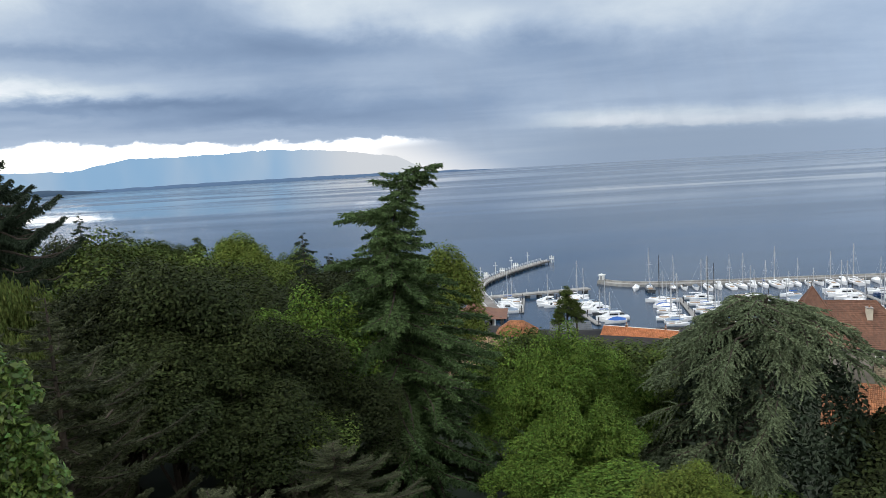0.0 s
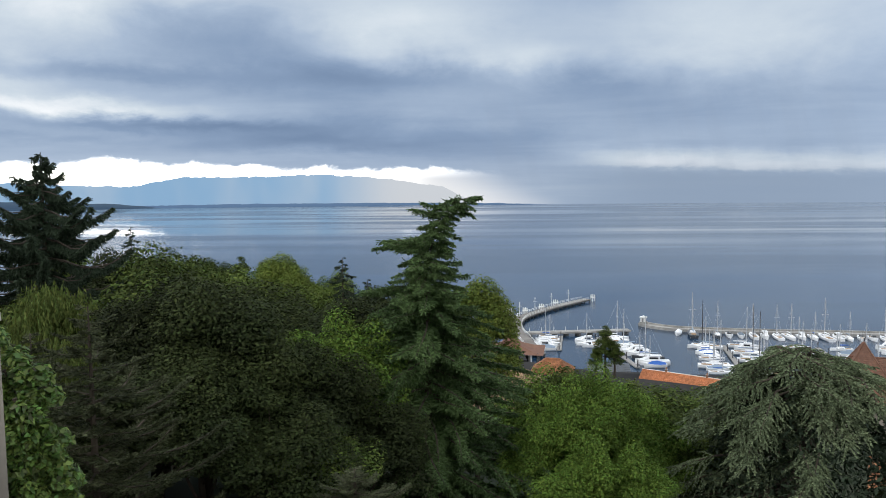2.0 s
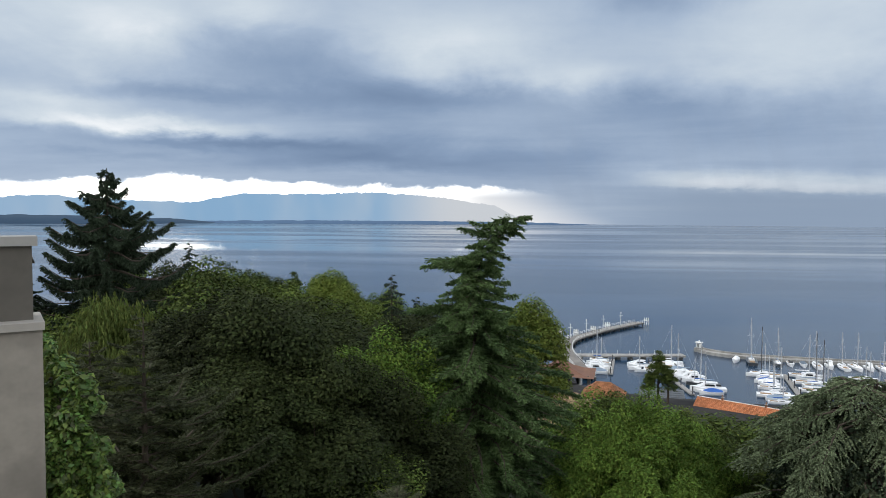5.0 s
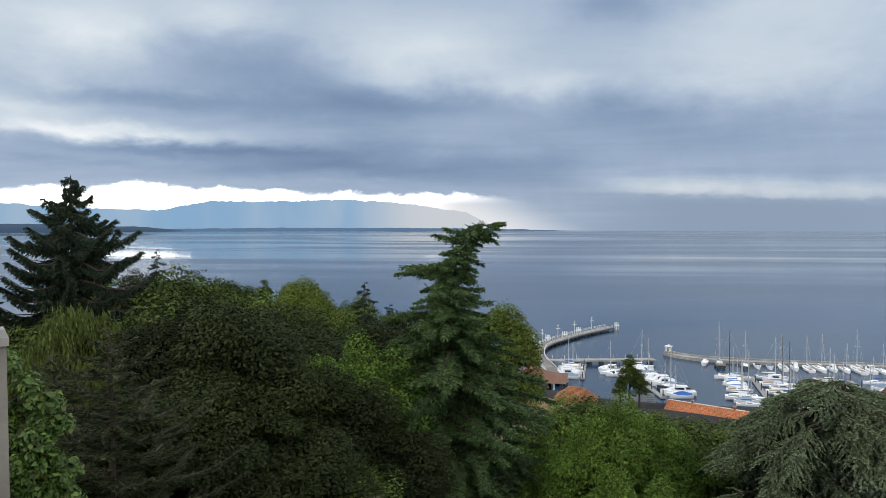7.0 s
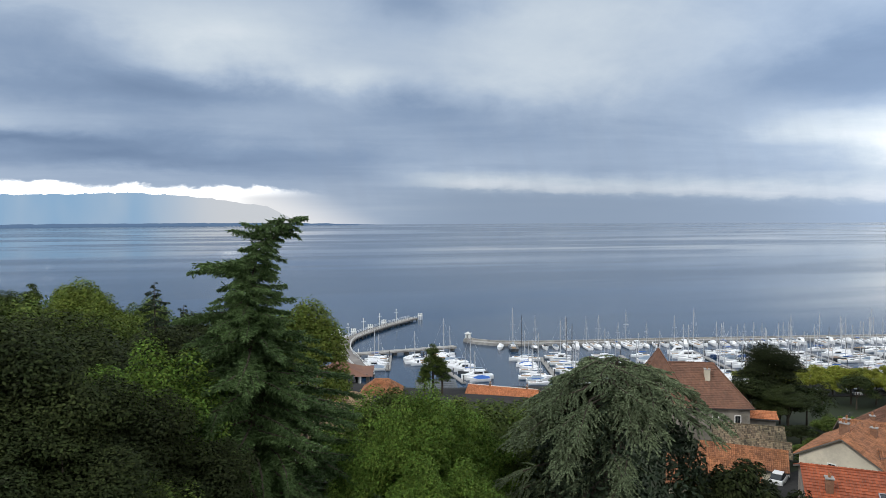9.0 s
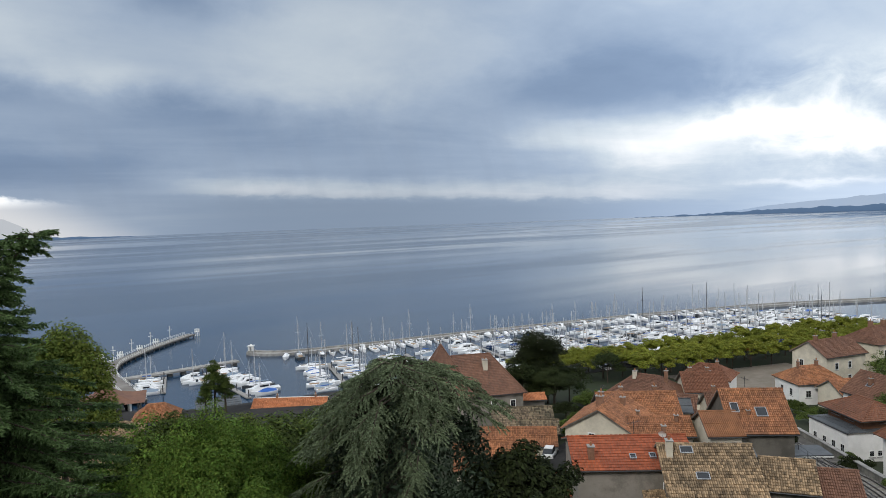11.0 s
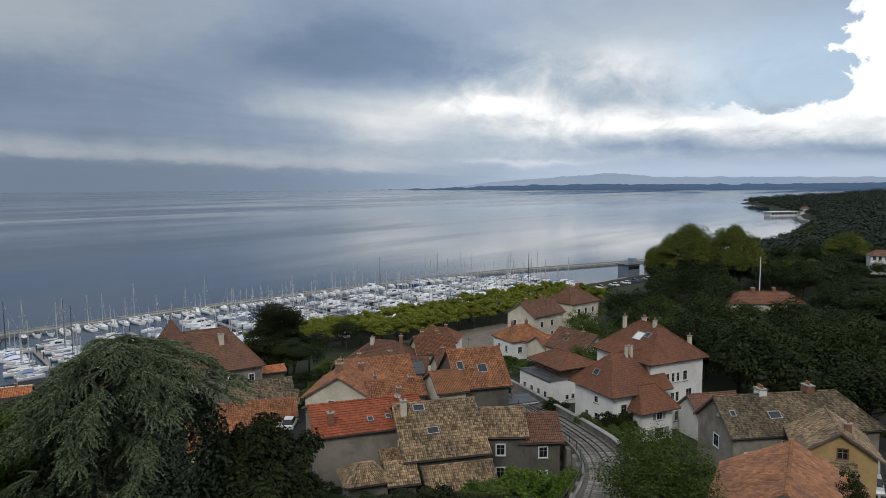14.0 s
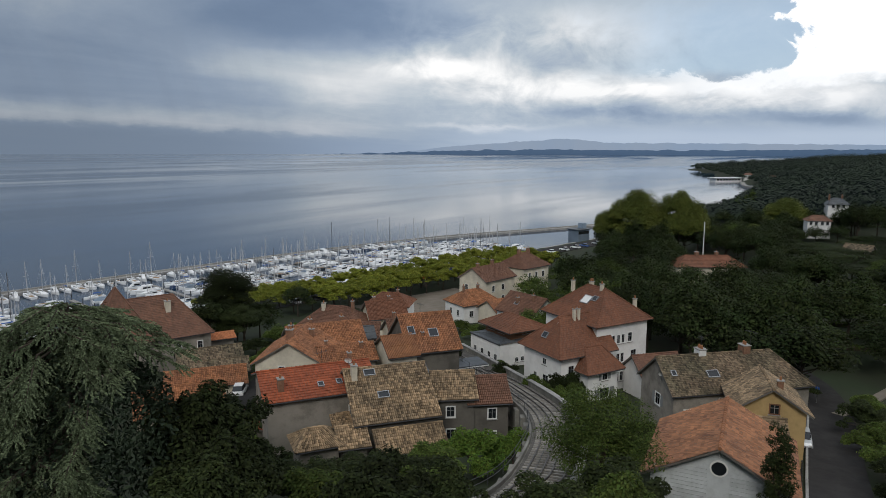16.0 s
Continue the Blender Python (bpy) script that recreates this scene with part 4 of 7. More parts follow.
def on_slope(sl, u, v):
    eL, eR, rR, rL = [Vector(p) for p in sl]
    p = eL.lerp(eR, u).lerp(rL.lerp(rR, u), v)
    ax = (eR - eL).normalized()
    up = ((rL + rR) - (eL + eR)).normalized()
    n = ax.cross(up).normalized()
    up = n.cross(ax)
    m = Matrix((ax, up, n)).transposed().to_4x4()
    m.translation = p
    return m


def skylight(parent, sl, u, v, ww=0.8, wh=1.0, pane="pane"):
    m = on_slope(sl, u, v)
    fr = MB()
    for x0, y0, x1, y1 in ((-ww / 2 - 0.08, -0.08, ww / 2 + 0.08, 0), (-ww / 2 - 0.08, wh, ww / 2 + 0.08, wh + 0.08), (-ww / 2 - 0.08, 0, -ww / 2, wh), (ww / 2, 0, ww / 2 + 0.08, wh)):
        fr.box(x0, y0, 0, x1, y1, 0.24)
    sk = part("skylight", fr, M["metal"], parent, m=m)
    part("pane", MB().box(-ww / 2, 0, 0.05, ww / 2, wh, 0.18), M[pane], sk)


hrng = random.Random(21)


def house(label, x, y, z, rot, w, d, eave, ridge, roof="gable", wall="white", tile="tile_red", style="roman", ov=0.45, hips=(1, 1), wins=(), chims=(), skys=(), dishes=(), doors=(), tw=0.24, tl=0.34, frame="frame_white", shut=None, category="house", group="village houses", name="house", ridge_mat=None):
    """A house at a base point; the ridge runs along its own x axis. eave and ridge are heights over the lake."""
    h = thing(name, label, category, pose(x, y, z, 0, 0, rot), group)
    hw, hr = eave - z, ridge - eave
    sl, a, b = roof_slopes(roof, w, d, hw, hr, ov, hips)
    X, Y, B = w / 2, d / 2, -4.0
    top = hw + hr * 0.985 - 0.12
    mb = MB()
    if roof == "gable":
        mb.add([(-X, -Y, B), (X, -Y, B), (X, Y, B), (-X, Y, B), (-X, -Y, hw - 0.12), (X, -Y, hw - 0.12), (X, Y, hw - 0.12), (-X, Y, hw - 0.12), (-X, 0, top), (X, 0, top)],
               [(3, 2, 1, 0), (0, 1, 5, 4), (2, 3, 7, 6), (1, 2, 6, 9, 5), (3, 0, 4, 8, 7), (4, 5, 9, 8), (6, 7, 8, 9)])
    elif roof == "hip" and not all(hips):
        s = -1 if not hips[0] else 1
        mb.add([(-X, -Y, B), (X, -Y, B), (X, Y, B), (-X, Y, B), (-X, -Y, hw - 0.12), (X, -Y, hw - 0.12), (X, Y, hw - 0.12), (-X, Y, hw - 0.12), (s * X, 0, top)],
               [(3, 2, 1, 0), (0, 1, 5, 4), (2, 3, 7, 6)] + ([(1, 2, 6, 5), (3, 0, 4, 8, 7), (4, 5, 8), (6, 7, 8), (5, 6, 8)] if s < 0 else [(3, 0, 4, 7), (1, 2, 6, 8, 5), (4, 5, 8), (6, 7, 8), (7, 4, 8)]))
    elif roof == "shed":
        mb.add([(-X, -Y, B), (X, -Y, B), (X, Y, B), (-X, Y, B), (-X, -Y, hw - 0.1), (X, -Y, hw - 0.1), (X, Y, hw + hr - 0.15), (-X, Y, hw + hr - 0.15)],
               [(3, 2, 1, 0), (4, 5, 6, 7), (0, 1, 5, 4), (1, 2, 6, 5), (2, 3, 7, 6), (3, 0, 4, 7)])
    else:
        mb.box(-X, -Y, B, X, Y, hw - 0.12)
    part("wall", mb, M[wall], h)
    slab = MB()
    for s in sl:
        q = [Vector(p) for p in s]
        if (q[2] - q[3]).length < 0.01:
            q = q[:3]
        n = (q[1] - q[0]).cross(q[2] - q[0]).normalized() * 0.14
        k = len(q)
        slab.add([p for p in q] + [p - n for p in q], [tuple(range(k)), tuple(range(k, 2 * k))[::-1]] + [(i, i + k, (i + 1) % k + k, (i + 1) % k) for i in range(k)])
    rf = part("roof", slab, M["woodgrey"], h)
    tm = MB()
    for s in sl:
        slope_tiles(tm, s, tw, tl, style, hrng)
    me2 = bpy.data.meshes.new("tiles")
    me2.from_pydata(tm.v, [], tm.f)
    tagged(part("tiles", me2, M[tile], rf), kind="stuff")
    if roof != "shed":
        caps = MB()
        edges = [(a, b)] if roof != "pyramid" else []
        X2, Y2 = X + ov, Y + ov
        ze = sl[0][0][2]
        if roof == "pyramid" or (roof == "hip" and hips[0]):
            edges += [((-X2, -Y2, ze), a), ((-X2, Y2, ze), a)]
        if roof == "pyramid" or (roof == "hip" and hips[1]):
            edges += [((X2, -Y2, ze), b), ((X2, Y2, ze), b)]
        for p, q in edges:
            p, q = Vector(p), Vector(q)
            n = max(2, int((q - p).length / 0.45))
            for i in range(n):
                c0, c1 = p.lerp(q, i / n), p.lerp(q, (i + 1.1) / n)
                caps.tube([c0 + Vector((0, 0, 0.06)), c1 + Vector((0, 0, 0.03))], [0.15, 0.12], 6)
        tagged(part("ridge_capping", caps, M[ridge_mat or tile], rf), kind="stuff")
    for s in sl[:2]:
        part("gutter", MB().tube([Vector(s[0]) - Vector((0, 0, 0.08)), Vector(s[1]) - Vector((0, 0, 0.08))], 0.07, 5), M["darkmetal"], h)
    for wn in wins:
        window(h, wn[0], w, d, *wn[1:], frame=frame, shut=shut)
    for dn in doors:
        door(h, dn[0], w, d, *dn[1:])
    for c in chims:
        chimney(h, c[0], c[1], hw + hr - abs(c[1]) * hr / (d / 2), *c[2:])
    for s in skys:
        skylight(h, sl[s[0]], *s[1:])
    for e in dishes:
        dish(h, e[0], e[1], hw + hr + e[2], yaw=e[3] if len(e) > 3 else 150)
    return h


# old quarter below the hill
house("grey stone house under a bright orange-red tiled roof", 51.6, 52.5, 12, -33, 11.6, 9.2, 19.5, 21.15, wall="grey", tile="tile_red", tw=0.26, tl=0.40, style="flat",
      wins=(("f", 3.2, 4.6, 0.9, 1.2),), chims=((-4.2, -3.2, 1.2, 0.6, 1, "brick"), (4.0, 0.0, 1.0, 0.4)), skys=((0, 0.50, 0.30, 0.5, 0.6), (0, 0.66, 0.32, 0.5, 0.6), (0, 0.90, 0.28, 0.8, 1.3)), dishes=((3.7, -0.6, 0.3),))
house("old house under lichened tan roman tiles", 55.6, 45.8, 12, -37, 8.4, 11.8, 17.7, 21.3, wall="darkgrey", tile="tile_tan", tw=0.21, tl=0.36,
      chims=((-3.6, -1.2, 1.5, 0.6, 1, "cream"),), skys=((0, 0.40, 0.42, 1.1, 0.7), (0, 0.30, 0.84, 1.1, 0.7)), wins=(("l", 2.0, 3.0, 0.8, 1.0),))
house("low annexe with a tan tiled roof against the old house", 52.6, 40.3, 12, -37, 6.6, 4.4, 15.3, 16.7, wall="woodgrey", tile="tile_tan", tw=0.21, wins=(("f", 0.5, 1.6, 1.0, 0.8),))
house("small tan-tiled lean-to beside the stone house", 45.3, 46.2, 12, -33, 3.8, 3.4, 16.6, 17.7, roof="hip", wall="grey", tile="tile_tan", tw=0.21)
house("small tiled shed roof between the houses", 48.2, 44.2, 12, -37, 2.4, 4.4, 16.3, 17.4, wall="darkgrey", tile="tile_tan", tw=0.21)
house("narrow dark grey house with white window surrounds", 62.3, 41.3, 12, -50, 4.3, 6.6, 17.9, 19.7, wall="darkgrey", tile="tile_tan", tw=0.21, wins=(("f", -0.5, 3.6, 0.85, 1.1), ("f", -0.5, 1.0, 0.85, 1.1), ("r", 0.0, 3.6, 0.8, 1.0)))
house("narrow dark grey house with a brown tiled roof", 65.0, 38.6, 11.5, -48, 4.3, 6.6, 17.1, 18.9, wall="darkgrey", tile="tile_brown", tw=0.21, wins=(("f", 0.3, 3.6, 0.85, 1.1), ("f", 0.3, 0.9, 0.85, 1.1)))
house("tall house under a steep orange tiled roof with skylights", 75.2, 54.6, 11, -36, 7.0, 9.6, 18.2, 22.0, wall="darkgrey", tile="tile_orange", tw=0.23, skys=((0, 0.17, 0.48, 0.8, 1.2), (0, 0.55, 0.38, 1.2, 1.2)), wins=(("l", 0.0, 5.0, 0.8, 1.0),), chims=((-1.2, -3.0, 0.5, 0.3),))
house("narrow house under a rusty ribbed roof", 69.6, 55.2, 11, -33, 3.6, 6.4, 18.2, 20.0, wall="cream", tile="rust", tw=0.22, tl=1.6)
house("flat dark metal roof between the houses", 63.5, 51.0, 11, -37, 7.5, 4.6, 17.6, 18.3, wall="darkgrey", tile="slate", tw=0.5, tl=2.0, style="flat")
house("broad house with its gable towards the hill under worn orange tiles", 63.2, 67.2, 11, 31, 9.5, 9.0, 17.2, 19.9, wall="cream", tile="tile_orange", tw=0.22, wins=(("l", -1.0, 4.5, 0.7, 1.1),), chims=((-2.0, 0.6, 1.3, 0.7, 2, "brick"), (1.5, -1.5, 1.0, 0.5), (3.5, 2.0, 1.2, 0.5)))
house("low house under worn pink-orange tiles", 66.0, 61.2, 11, -37, 7.0, 6.4, 17.3, 18.6, wall="grey", tile="tile_orange", tw=0.22, chims=((2.0, -1.0, 0.8, 0.4), (-2.4, 1.0, 0.8, 0.35)))
house("long low house under worn orange tiles behind the gable", 74.0, 73.0, 9.5, -33, 11, 7.0, 15.8, 18.0, wall="grey", tile="tile_orange", tw=0.23, chims=((-2.0, 0.5, 1.0, 0.5), (3.0, 0.5, 1.0, 0.5, 2)))
house("beige house under a brown hipped tile roof", 93.2, 88.6, 6.5, -70, 11.5, 9.0, 12.0, 14.9, roof="hip", wall="cream", tile="tile_brown", wins=(("f", -2, 2.6), ("f", 2, 2.6)), chims=((-2.0, -1.0, 1.3, 0.6, 1, "cream"), (3.5, 0.0, 1.1, 0.5)))
house("beige house with a brown mono-pitch roof", 88.0, 79.5, 7.5, -55, 9.0, 6.5, 12.2, 14.2, wall="cream", tile="tile_brown", wins=(("f", 0, 2.2),))
house("white house under a red hipped roof beside the plane trees", 112.0, 90.2, 6, -65, 9.0, 7.0, 12.0, 14.0, roof="hip", wall="white", tile="tile_rust", wins=(("f", -2.5, 3.2, 0.9, 1.2), ("f", 2.5, 3.2, 0.9, 1.2), ("f", 0.0, 0.6, 0.9, 1.2)), skys=((0, 0.55, 0.3, 1.0, 0.9),), chims=((1.5, 0.5, 0.8, 0.5),))
house("house with a red tiled gable roof and grey walls", 100.5, 82.5, 7, -38, 7.0, 8.0, 13.0, 15.4, wall="cream", tile="tile_rust", chims=((1.0, 0.5, 1.0, 0.5), (-2.0, 0.5, 1.0, 0.5)))
house("old grey-tiled house in the middle of the quarter", 88.0, 67.5, 8.5, -36, 6.5, 7.0, 14.3, 16.8, wall="cream", tile="tile_brown", chims=((1.0, -1.0, 1.2, 0.5), (-2.2, 0.0, 1.0, 0.4)), wins=(("l", 0, 3.2, 0.8, 1.0),))
house("small house with a grey slate-coloured roof", 83.5, 74.0, 8.5, -40, 4.0, 5.0, 14.0, 15.2, wall="cream", tile="slate", style="flat", tl=1.5)

# white house with the flat base and timber storey
house("long white house with a recessed timber storey and shallow red roof", 99.7, 54.6, 8.8, 65, 8.6, 9.4, 13.2, 13.35, roof="hip", wall="white", tile="slate", style="flat", tw=0.8, tl=1.0, ov=0.12,
      wins=(("b", -2.8, 1.2, 0.7, 1.3), ("b", -0.7, 1.2, 0.7, 1.3), ("b", 1.3, 1.2, 0.7, 1.3), ("b", 3.2, 1.2, 0.7, 1.3), ("l", -1.2, 1.0, 0.6, 0.7), ("l", 0.0, 1.0, 0.6, 0.7)))
house("brown timber storey under a shallow red-brown tiled roof", 101.3, 54.3, 13.3, 65, 7.4, 6.6, 15.1, 16.5, roof="hip", wall="wood", tile="tile_rust", style="flat", ov=1.0, wins=(("b", -2, 0.7, 1.6, 1.1), ("b", 1, 0.7, 1.6, 1.1), ("l", 0, 0.8, 1.6, 1.0)), frame="wood")

# white villa group by the funicular
house("large white villa gable under a steep red-brown roof", 95.9, 37.4, 10.5, 64, 11.5, 9.8, 20.5, 24.3, roof="hip", wall="white", tile="tile_rust", style="flat", ov=0.6,
      wins=(("l", -1.9, 6.5, 0.8, 1.3), ("l", -0.75, 6.6, 0.5, 1.2), ("l", 0.15, 6.6, 0.5, 1.2), ("l", 1.5, 6.6, 0.7, 1.3), ("l", -3.9, 3.6, 0.8, 1.3), ("l", -0.75, 3.7, 0.55, 1.3), ("l", 0.1, 3.7, 0.55, 1.3), ("l", 2.3, 3.6, 1.0, 1.6), ("l", -0.75, 0.9, 0.55, 1.3), ("l", 0.1, 0.9, 0.55, 1.3), ("l", 2.2, 0.6, 1.1, 1.7)),
      chims=((-1.5, 0.3, 0.9, 0.4, 1, "cream"), (1.5, -0.4, 0.8, 0.45, 2, "cream"), (4.6, 0.6, 0.7, 0.4, 1, "cream"), (-4.4, -3.6, 1.4, 0.4, 1, "cream")), skys=((1, 0.55, 0.50, 1.5, 1.4, "frame_white"), (1, 0.75, 0.62, 0.8, 0.8)))
house("white villa wing under a red-brown hipped roof", 87.9, 38.3, 10.5, -26, 9.2, 8.2, 17.5, 21.4, roof="hip", hips=(1, 0), wall="white", tile="tile_rust", style="flat", ov=0.7,
      wins=(("l", 0.6, 4.6, 0.7, 0.8), ("l", 0.9, 1.7, 1.1, 1.4), ("l", -1.4, 2.0, 0.6, 0.9), ("f", -2.8, 3.6, 0.9, 1.4)), shut=None, skys=((2, 0.42, 0.38, 0.9, 0.8),), chims=((0.5, -0.6, 1.5, 0.32, 1, "cream"), (1.3, -0.6, 1.5, 0.32, 1, "cream")), dishes=((-2.0, -0.5, -0.9, 160),))
house("white porch tower under a red-brown hipped roof", 87.2, 34.2, 10.5, -26, 5.4, 4.4, 15.5, 17.7, roof="hip", wall="white", tile="tile_rust", style="flat", ov=0.7, wins=(("f", 0.3, 3.0, 0.9, 1.0), ("f", 0.3, 0.4, 1.6, 1.4)), shut="shutter")
house("low white link house with a brown roof", 93.5, 27.5, 11, -40, 6.5, 5.0, 14.2, 16.2, wall="white", tile="tile_brown", style="flat", wins=(("f", 0, 1.4),))

# houses behind towards the square
house("cream house with a stepped grey-brown roof", 152.0, 89.5, 5, -9, 12, 9.0, 11.5, 14.3, wall="cream", tile="tile_brown", wins=(("l", -2, 3.4, 0.9, 1.4), ("l", 2, 3.4, 0.9, 1.4), ("f", -3, 3.4, 0.9, 1.4), ("f", 1, 3.4, 0.9, 1.4), ("f", -3, 0.5), ("f", 1, 0.5)), chims=((2, 0, 1.2, 0.6), (-4, 0, 1.0, 0.6)))
house("tall cream house under a brown hipped roof", 169.5, 88.0, 5, -12, 11, 9.5, 12.4, 15.6, roof="hip", wall="cream", tile="tile_brown", wins=(("f", -3, 4.2, 0.9, 1.5), ("f", 0, 4.2, 0.9, 1.5), ("f", 3, 4.2, 0.9, 1.5), ("f", -3, 1.0, 0.9, 1.5), ("f", 3, 1.0, 0.9, 1.5)), chims=((2, 0, 1.2, 0.7), (-2, 0, 1.2, 0.7)))
house("white house under an orange-brown roof by the square", 132.8, 82.2, 5.5, -24, 10, 8.0, 9.6, 12.1, roof="hip", wall="white", tile="tile_orange", wins=(("l", -1.5, 1.2, 0.8, 1.3), ("l", 1.5, 1.2, 0.8, 1.3), ("f", -3, 1.2), ("f", 0, 1.2)), chims=((1.5, 0, 1.0, 0.5), (-2.5, 0, 1.0, 0.4)))
house("house under an orange-brown roof with small dormers", 131.5, 73.5, 6, -22, 8, 7.0, 9.2, 11.2, wall="cream", tile="tile_orange", skys=((0, 0.7, 0.4, 0.8, 0.8),))
house("white house under a dark grey-brown roof", 127.0, 64.6, 6.5, -107, 10, 8.6, 10.8, 14.0, wall="white", tile="tile_brown", wins=(("f", -3, 1.6), ("f", 0, 1.6), ("f", 3, 1.6)), skys=((0, 0.4, 0.45, 1.0, 0.8),), chims=((-1, -2.2, 1.2, 0.5), (2.5, -1.0, 1.2, 0.5)), shut="wood")

# foreground houses by the road
house("pale boarded barn under a warm orange tiled roof", 52.9, 10.1, 17.8, 9, 9.6, 9.2, 21.9, 24.4, wall="plank", tile="tile_orange", tw=0.22, tl=0.30, style="flat", ov=0.7)
house("long grey house under a mossy old tile roof", 83.6, 16.2, 13.5, -44, 17.5, 7.4, 17.9, 20.9, roof="hip", hips=(0, 1), wall="grey", tile="tile_grey", style="flat", tw=0.2, tl=0.24,
      wins=(("f", -2.5, 1.9, 1.0, 1.4), ("l", 0.3, 1.8, 1.0, 1.3), ("f", -6.9, 0.2, 0.9, 2.0), ("f", 2.5, 1.9, 1.0, 1.4)), shut="shutter", chims=((-3.2, 0.3, 0.8, 0.9, 3, "frame_white"), (2.6, 0.2, 0.9, 0.9, 2, "brick")), skys=((0, 0.08, 0.5, 0.5, 0.6), (0, 0.36, 0.40, 1.3, 0.8)), dishes=((-8.9, -1.2, -1.6, 170),))
house("small yellow house under a mossy tan roof", 76.9, 10.7, 14, 19, 7.0, 6.6, 18.7, 20.9, wall="yellow", tile="tile_tan", style="flat", ov=0.6, wins=(("l", 0.3, 4.2, 0.8, 0.9), ("r", 0, 2.0)), frame="wood", chims=((-1.0, -1.2, 0.8, 0.45),), doors=(("l", -1.8, 1.2, 1.9),))
house("low lean-to with a mossy tiled roof below the yellow house", 70.6, 10.6, 14, -70, 5.0, 4.0, 17.2, 18.6, wall="cream", tile="tile_tan", style="flat")

# castle-like house and sheds behind the cedar
house("large stone house under a steep brown hipped roof", 65.3, 104.0, 7, -18, 14.8, 11.0, 14.2, 19.9, roof="hip", hips=(0, 1), wall="grey", tile="tile_brown", style="flat", ov=0.5, wins=(("f", 2, 4.0, 0.8, 1.4), ("f", 5.5, 4.0, 0.8, 1.4), ("r", 0, 4.0), ("f", 5.5, 0.8, 0.9, 1.4)), chims=((1.5, -2.0, 1.4, 0.8, 1, "cream"),))
house("stone tower under a steep brown pyramid roof", 59.6, 106.0, 7, -18, 9.0, 9.0, 14.4, 22.2, roof="pyramid", wall="grey", tile="tile_brown", style="flat", ov=0.5)
house("grey shed under a weathered tile roof", 66.5, 91.5, 7, -30, 9.5, 6.0, 11.0, 12.8, wall="woodgrey", tile="tile_grey", style="flat", category="shed", name="shed")
house("timber shed with a bright orange roof edge", 73.0, 100.0, 7, -25, 7.5, 3.4, 11.6, 12.2, wall="woodgrey", tile="tile_bright", category="shed", name="shed")
house("low shed under worn pink tiles", 58.5, 81.5, 9, -35, 10.5, 6.0, 11.8, 13.4, wall="cream", tile="tile_orange", category="shed", name="shed")
house("low shed with a mossy grey roof", 64.0, 84.5, 8.5, -35, 6.5, 5.0, 11.6, 12.8, wall="woodgrey", tile="tile_grey", style="flat", category="shed", name="shed")
house("house under a red tiled roof hidden behind the cedar", 49.0, 74.0, 9.5, -30, 10, 7, 13.0, 15.2, wall="cream", tile="tile_orange")

# house on the western plateau
house("house under a brown tile roof beyond the terrace", -44.6, 46.0, 39.0, 30, 10, 8, 41.2, 43.0, wall="cream", tile="tile_brown", wins=(("f", 0, 1.0),))

# harbour front
house("long low harbour building under a bright orange tile roof", 43.2, 144.6, 2.2, -32, 15.6, 7.0, 4.8, 6.9, wall="cream", tile="tile_bright", tw=0.4, chims=((-3, 0, 0.6, 0.4), (5.5, 0, 0.6, 0.4)), ridge_mat="frame_white")
house("small house under a red hipped roof by the landing", 16.8, 152.5, 3, -12, 8.5, 7.0, 5.8, 8.3, roof="hip", wall="cream", tile="tile_orange")
house("small tan-roofed house by the landing", 8.0, 139.0, 4, -8, 9, 7, 7.2, 9.2, roof="hip", wall="cream", tile="tile_tan")
house("white house under a tan roof below the conifers", 2.0, 101.0, 8, -10, 13, 8, 13.6, 16.0, wall="white", tile="tile_tan", wins=(("f", -3, 3.0), ("f", 0, 3.0), ("f", 3, 3.0)))
house("flat grey-roofed harbour office", 30.5, 158.0, 2, -8, 9.0, 6.0, 4.6, 5.2, roof="shed", wall="cream", tile="slate", style="flat", tl=1.2, tw=0.8)

pav = thing("pavilion", "lakeside pavilion with a sweeping brown tent roof", "pavilion", pose(9.8, 177.5, 1.8, 0, 0, -8))
prof = [(0.0, 7.2), (0.12, 6.3), (0.35, 4.6), (0.7, 3.4), (1.0, 3.0)]
part("roof", MB().loft([[(sx * 7.5 * max(t, 0.02) + (1 - t) * -2, sy * 6.5 * max(t, 0.02), z) for sx, sy in ((-1, -1), (1, -1), (1, 1), (-1, 1))] for t, z in prof]), M["tile_brown"], pav)
for sx in (-6, -2, 2, 6):
    for sy in (-5, 5):
        part("post", MB().box(sx - 0.2, sy - 0.2, -1, sx + 0.2, sy + 0.2, 3.3), M["woodgrey"], pav)
part("wall", MB().box(-5, -3.5, -1, 4, 4, 3.0), M["frame_white"], pav)
part("glazing", MB().box(-4.6, -3.6, 0.4, 3.6, -3.5, 2.6), M["pane"], pav)


# ---- trees ----
def unit(v):
    return v / np.maximum(np.linalg.norm(v, axis=-1, keepdims=True), 1e-9)


def leaves(rng, C, N, size, aspect=0.5):
    n = len(C)
    t = unit(np.cross(N, rng.normal(size=(n, 3))))
    b = np.cross(N, t)
    s = (size * rng.uniform(0.6, 1.35, (n, 1)))
    bend = N * s * rng.uniform(-0.25, 0.45, (n, 1))
    return np.stack([C - t * s, C + b * s * aspect + bend, C + t * s, C - b * s * aspect + bend], 1)


def blades(rng, P, D, length, width):
    n = len(P)
    side = unit(np.cross(D, rng.normal(size=(n, 3)))) * width * rng.uniform(0.6, 1.3, (n, 1))
    L = D * length
    return np.stack([P, P + L * 0.45 + side, P + L, P + L * 0.45 - side], 1)


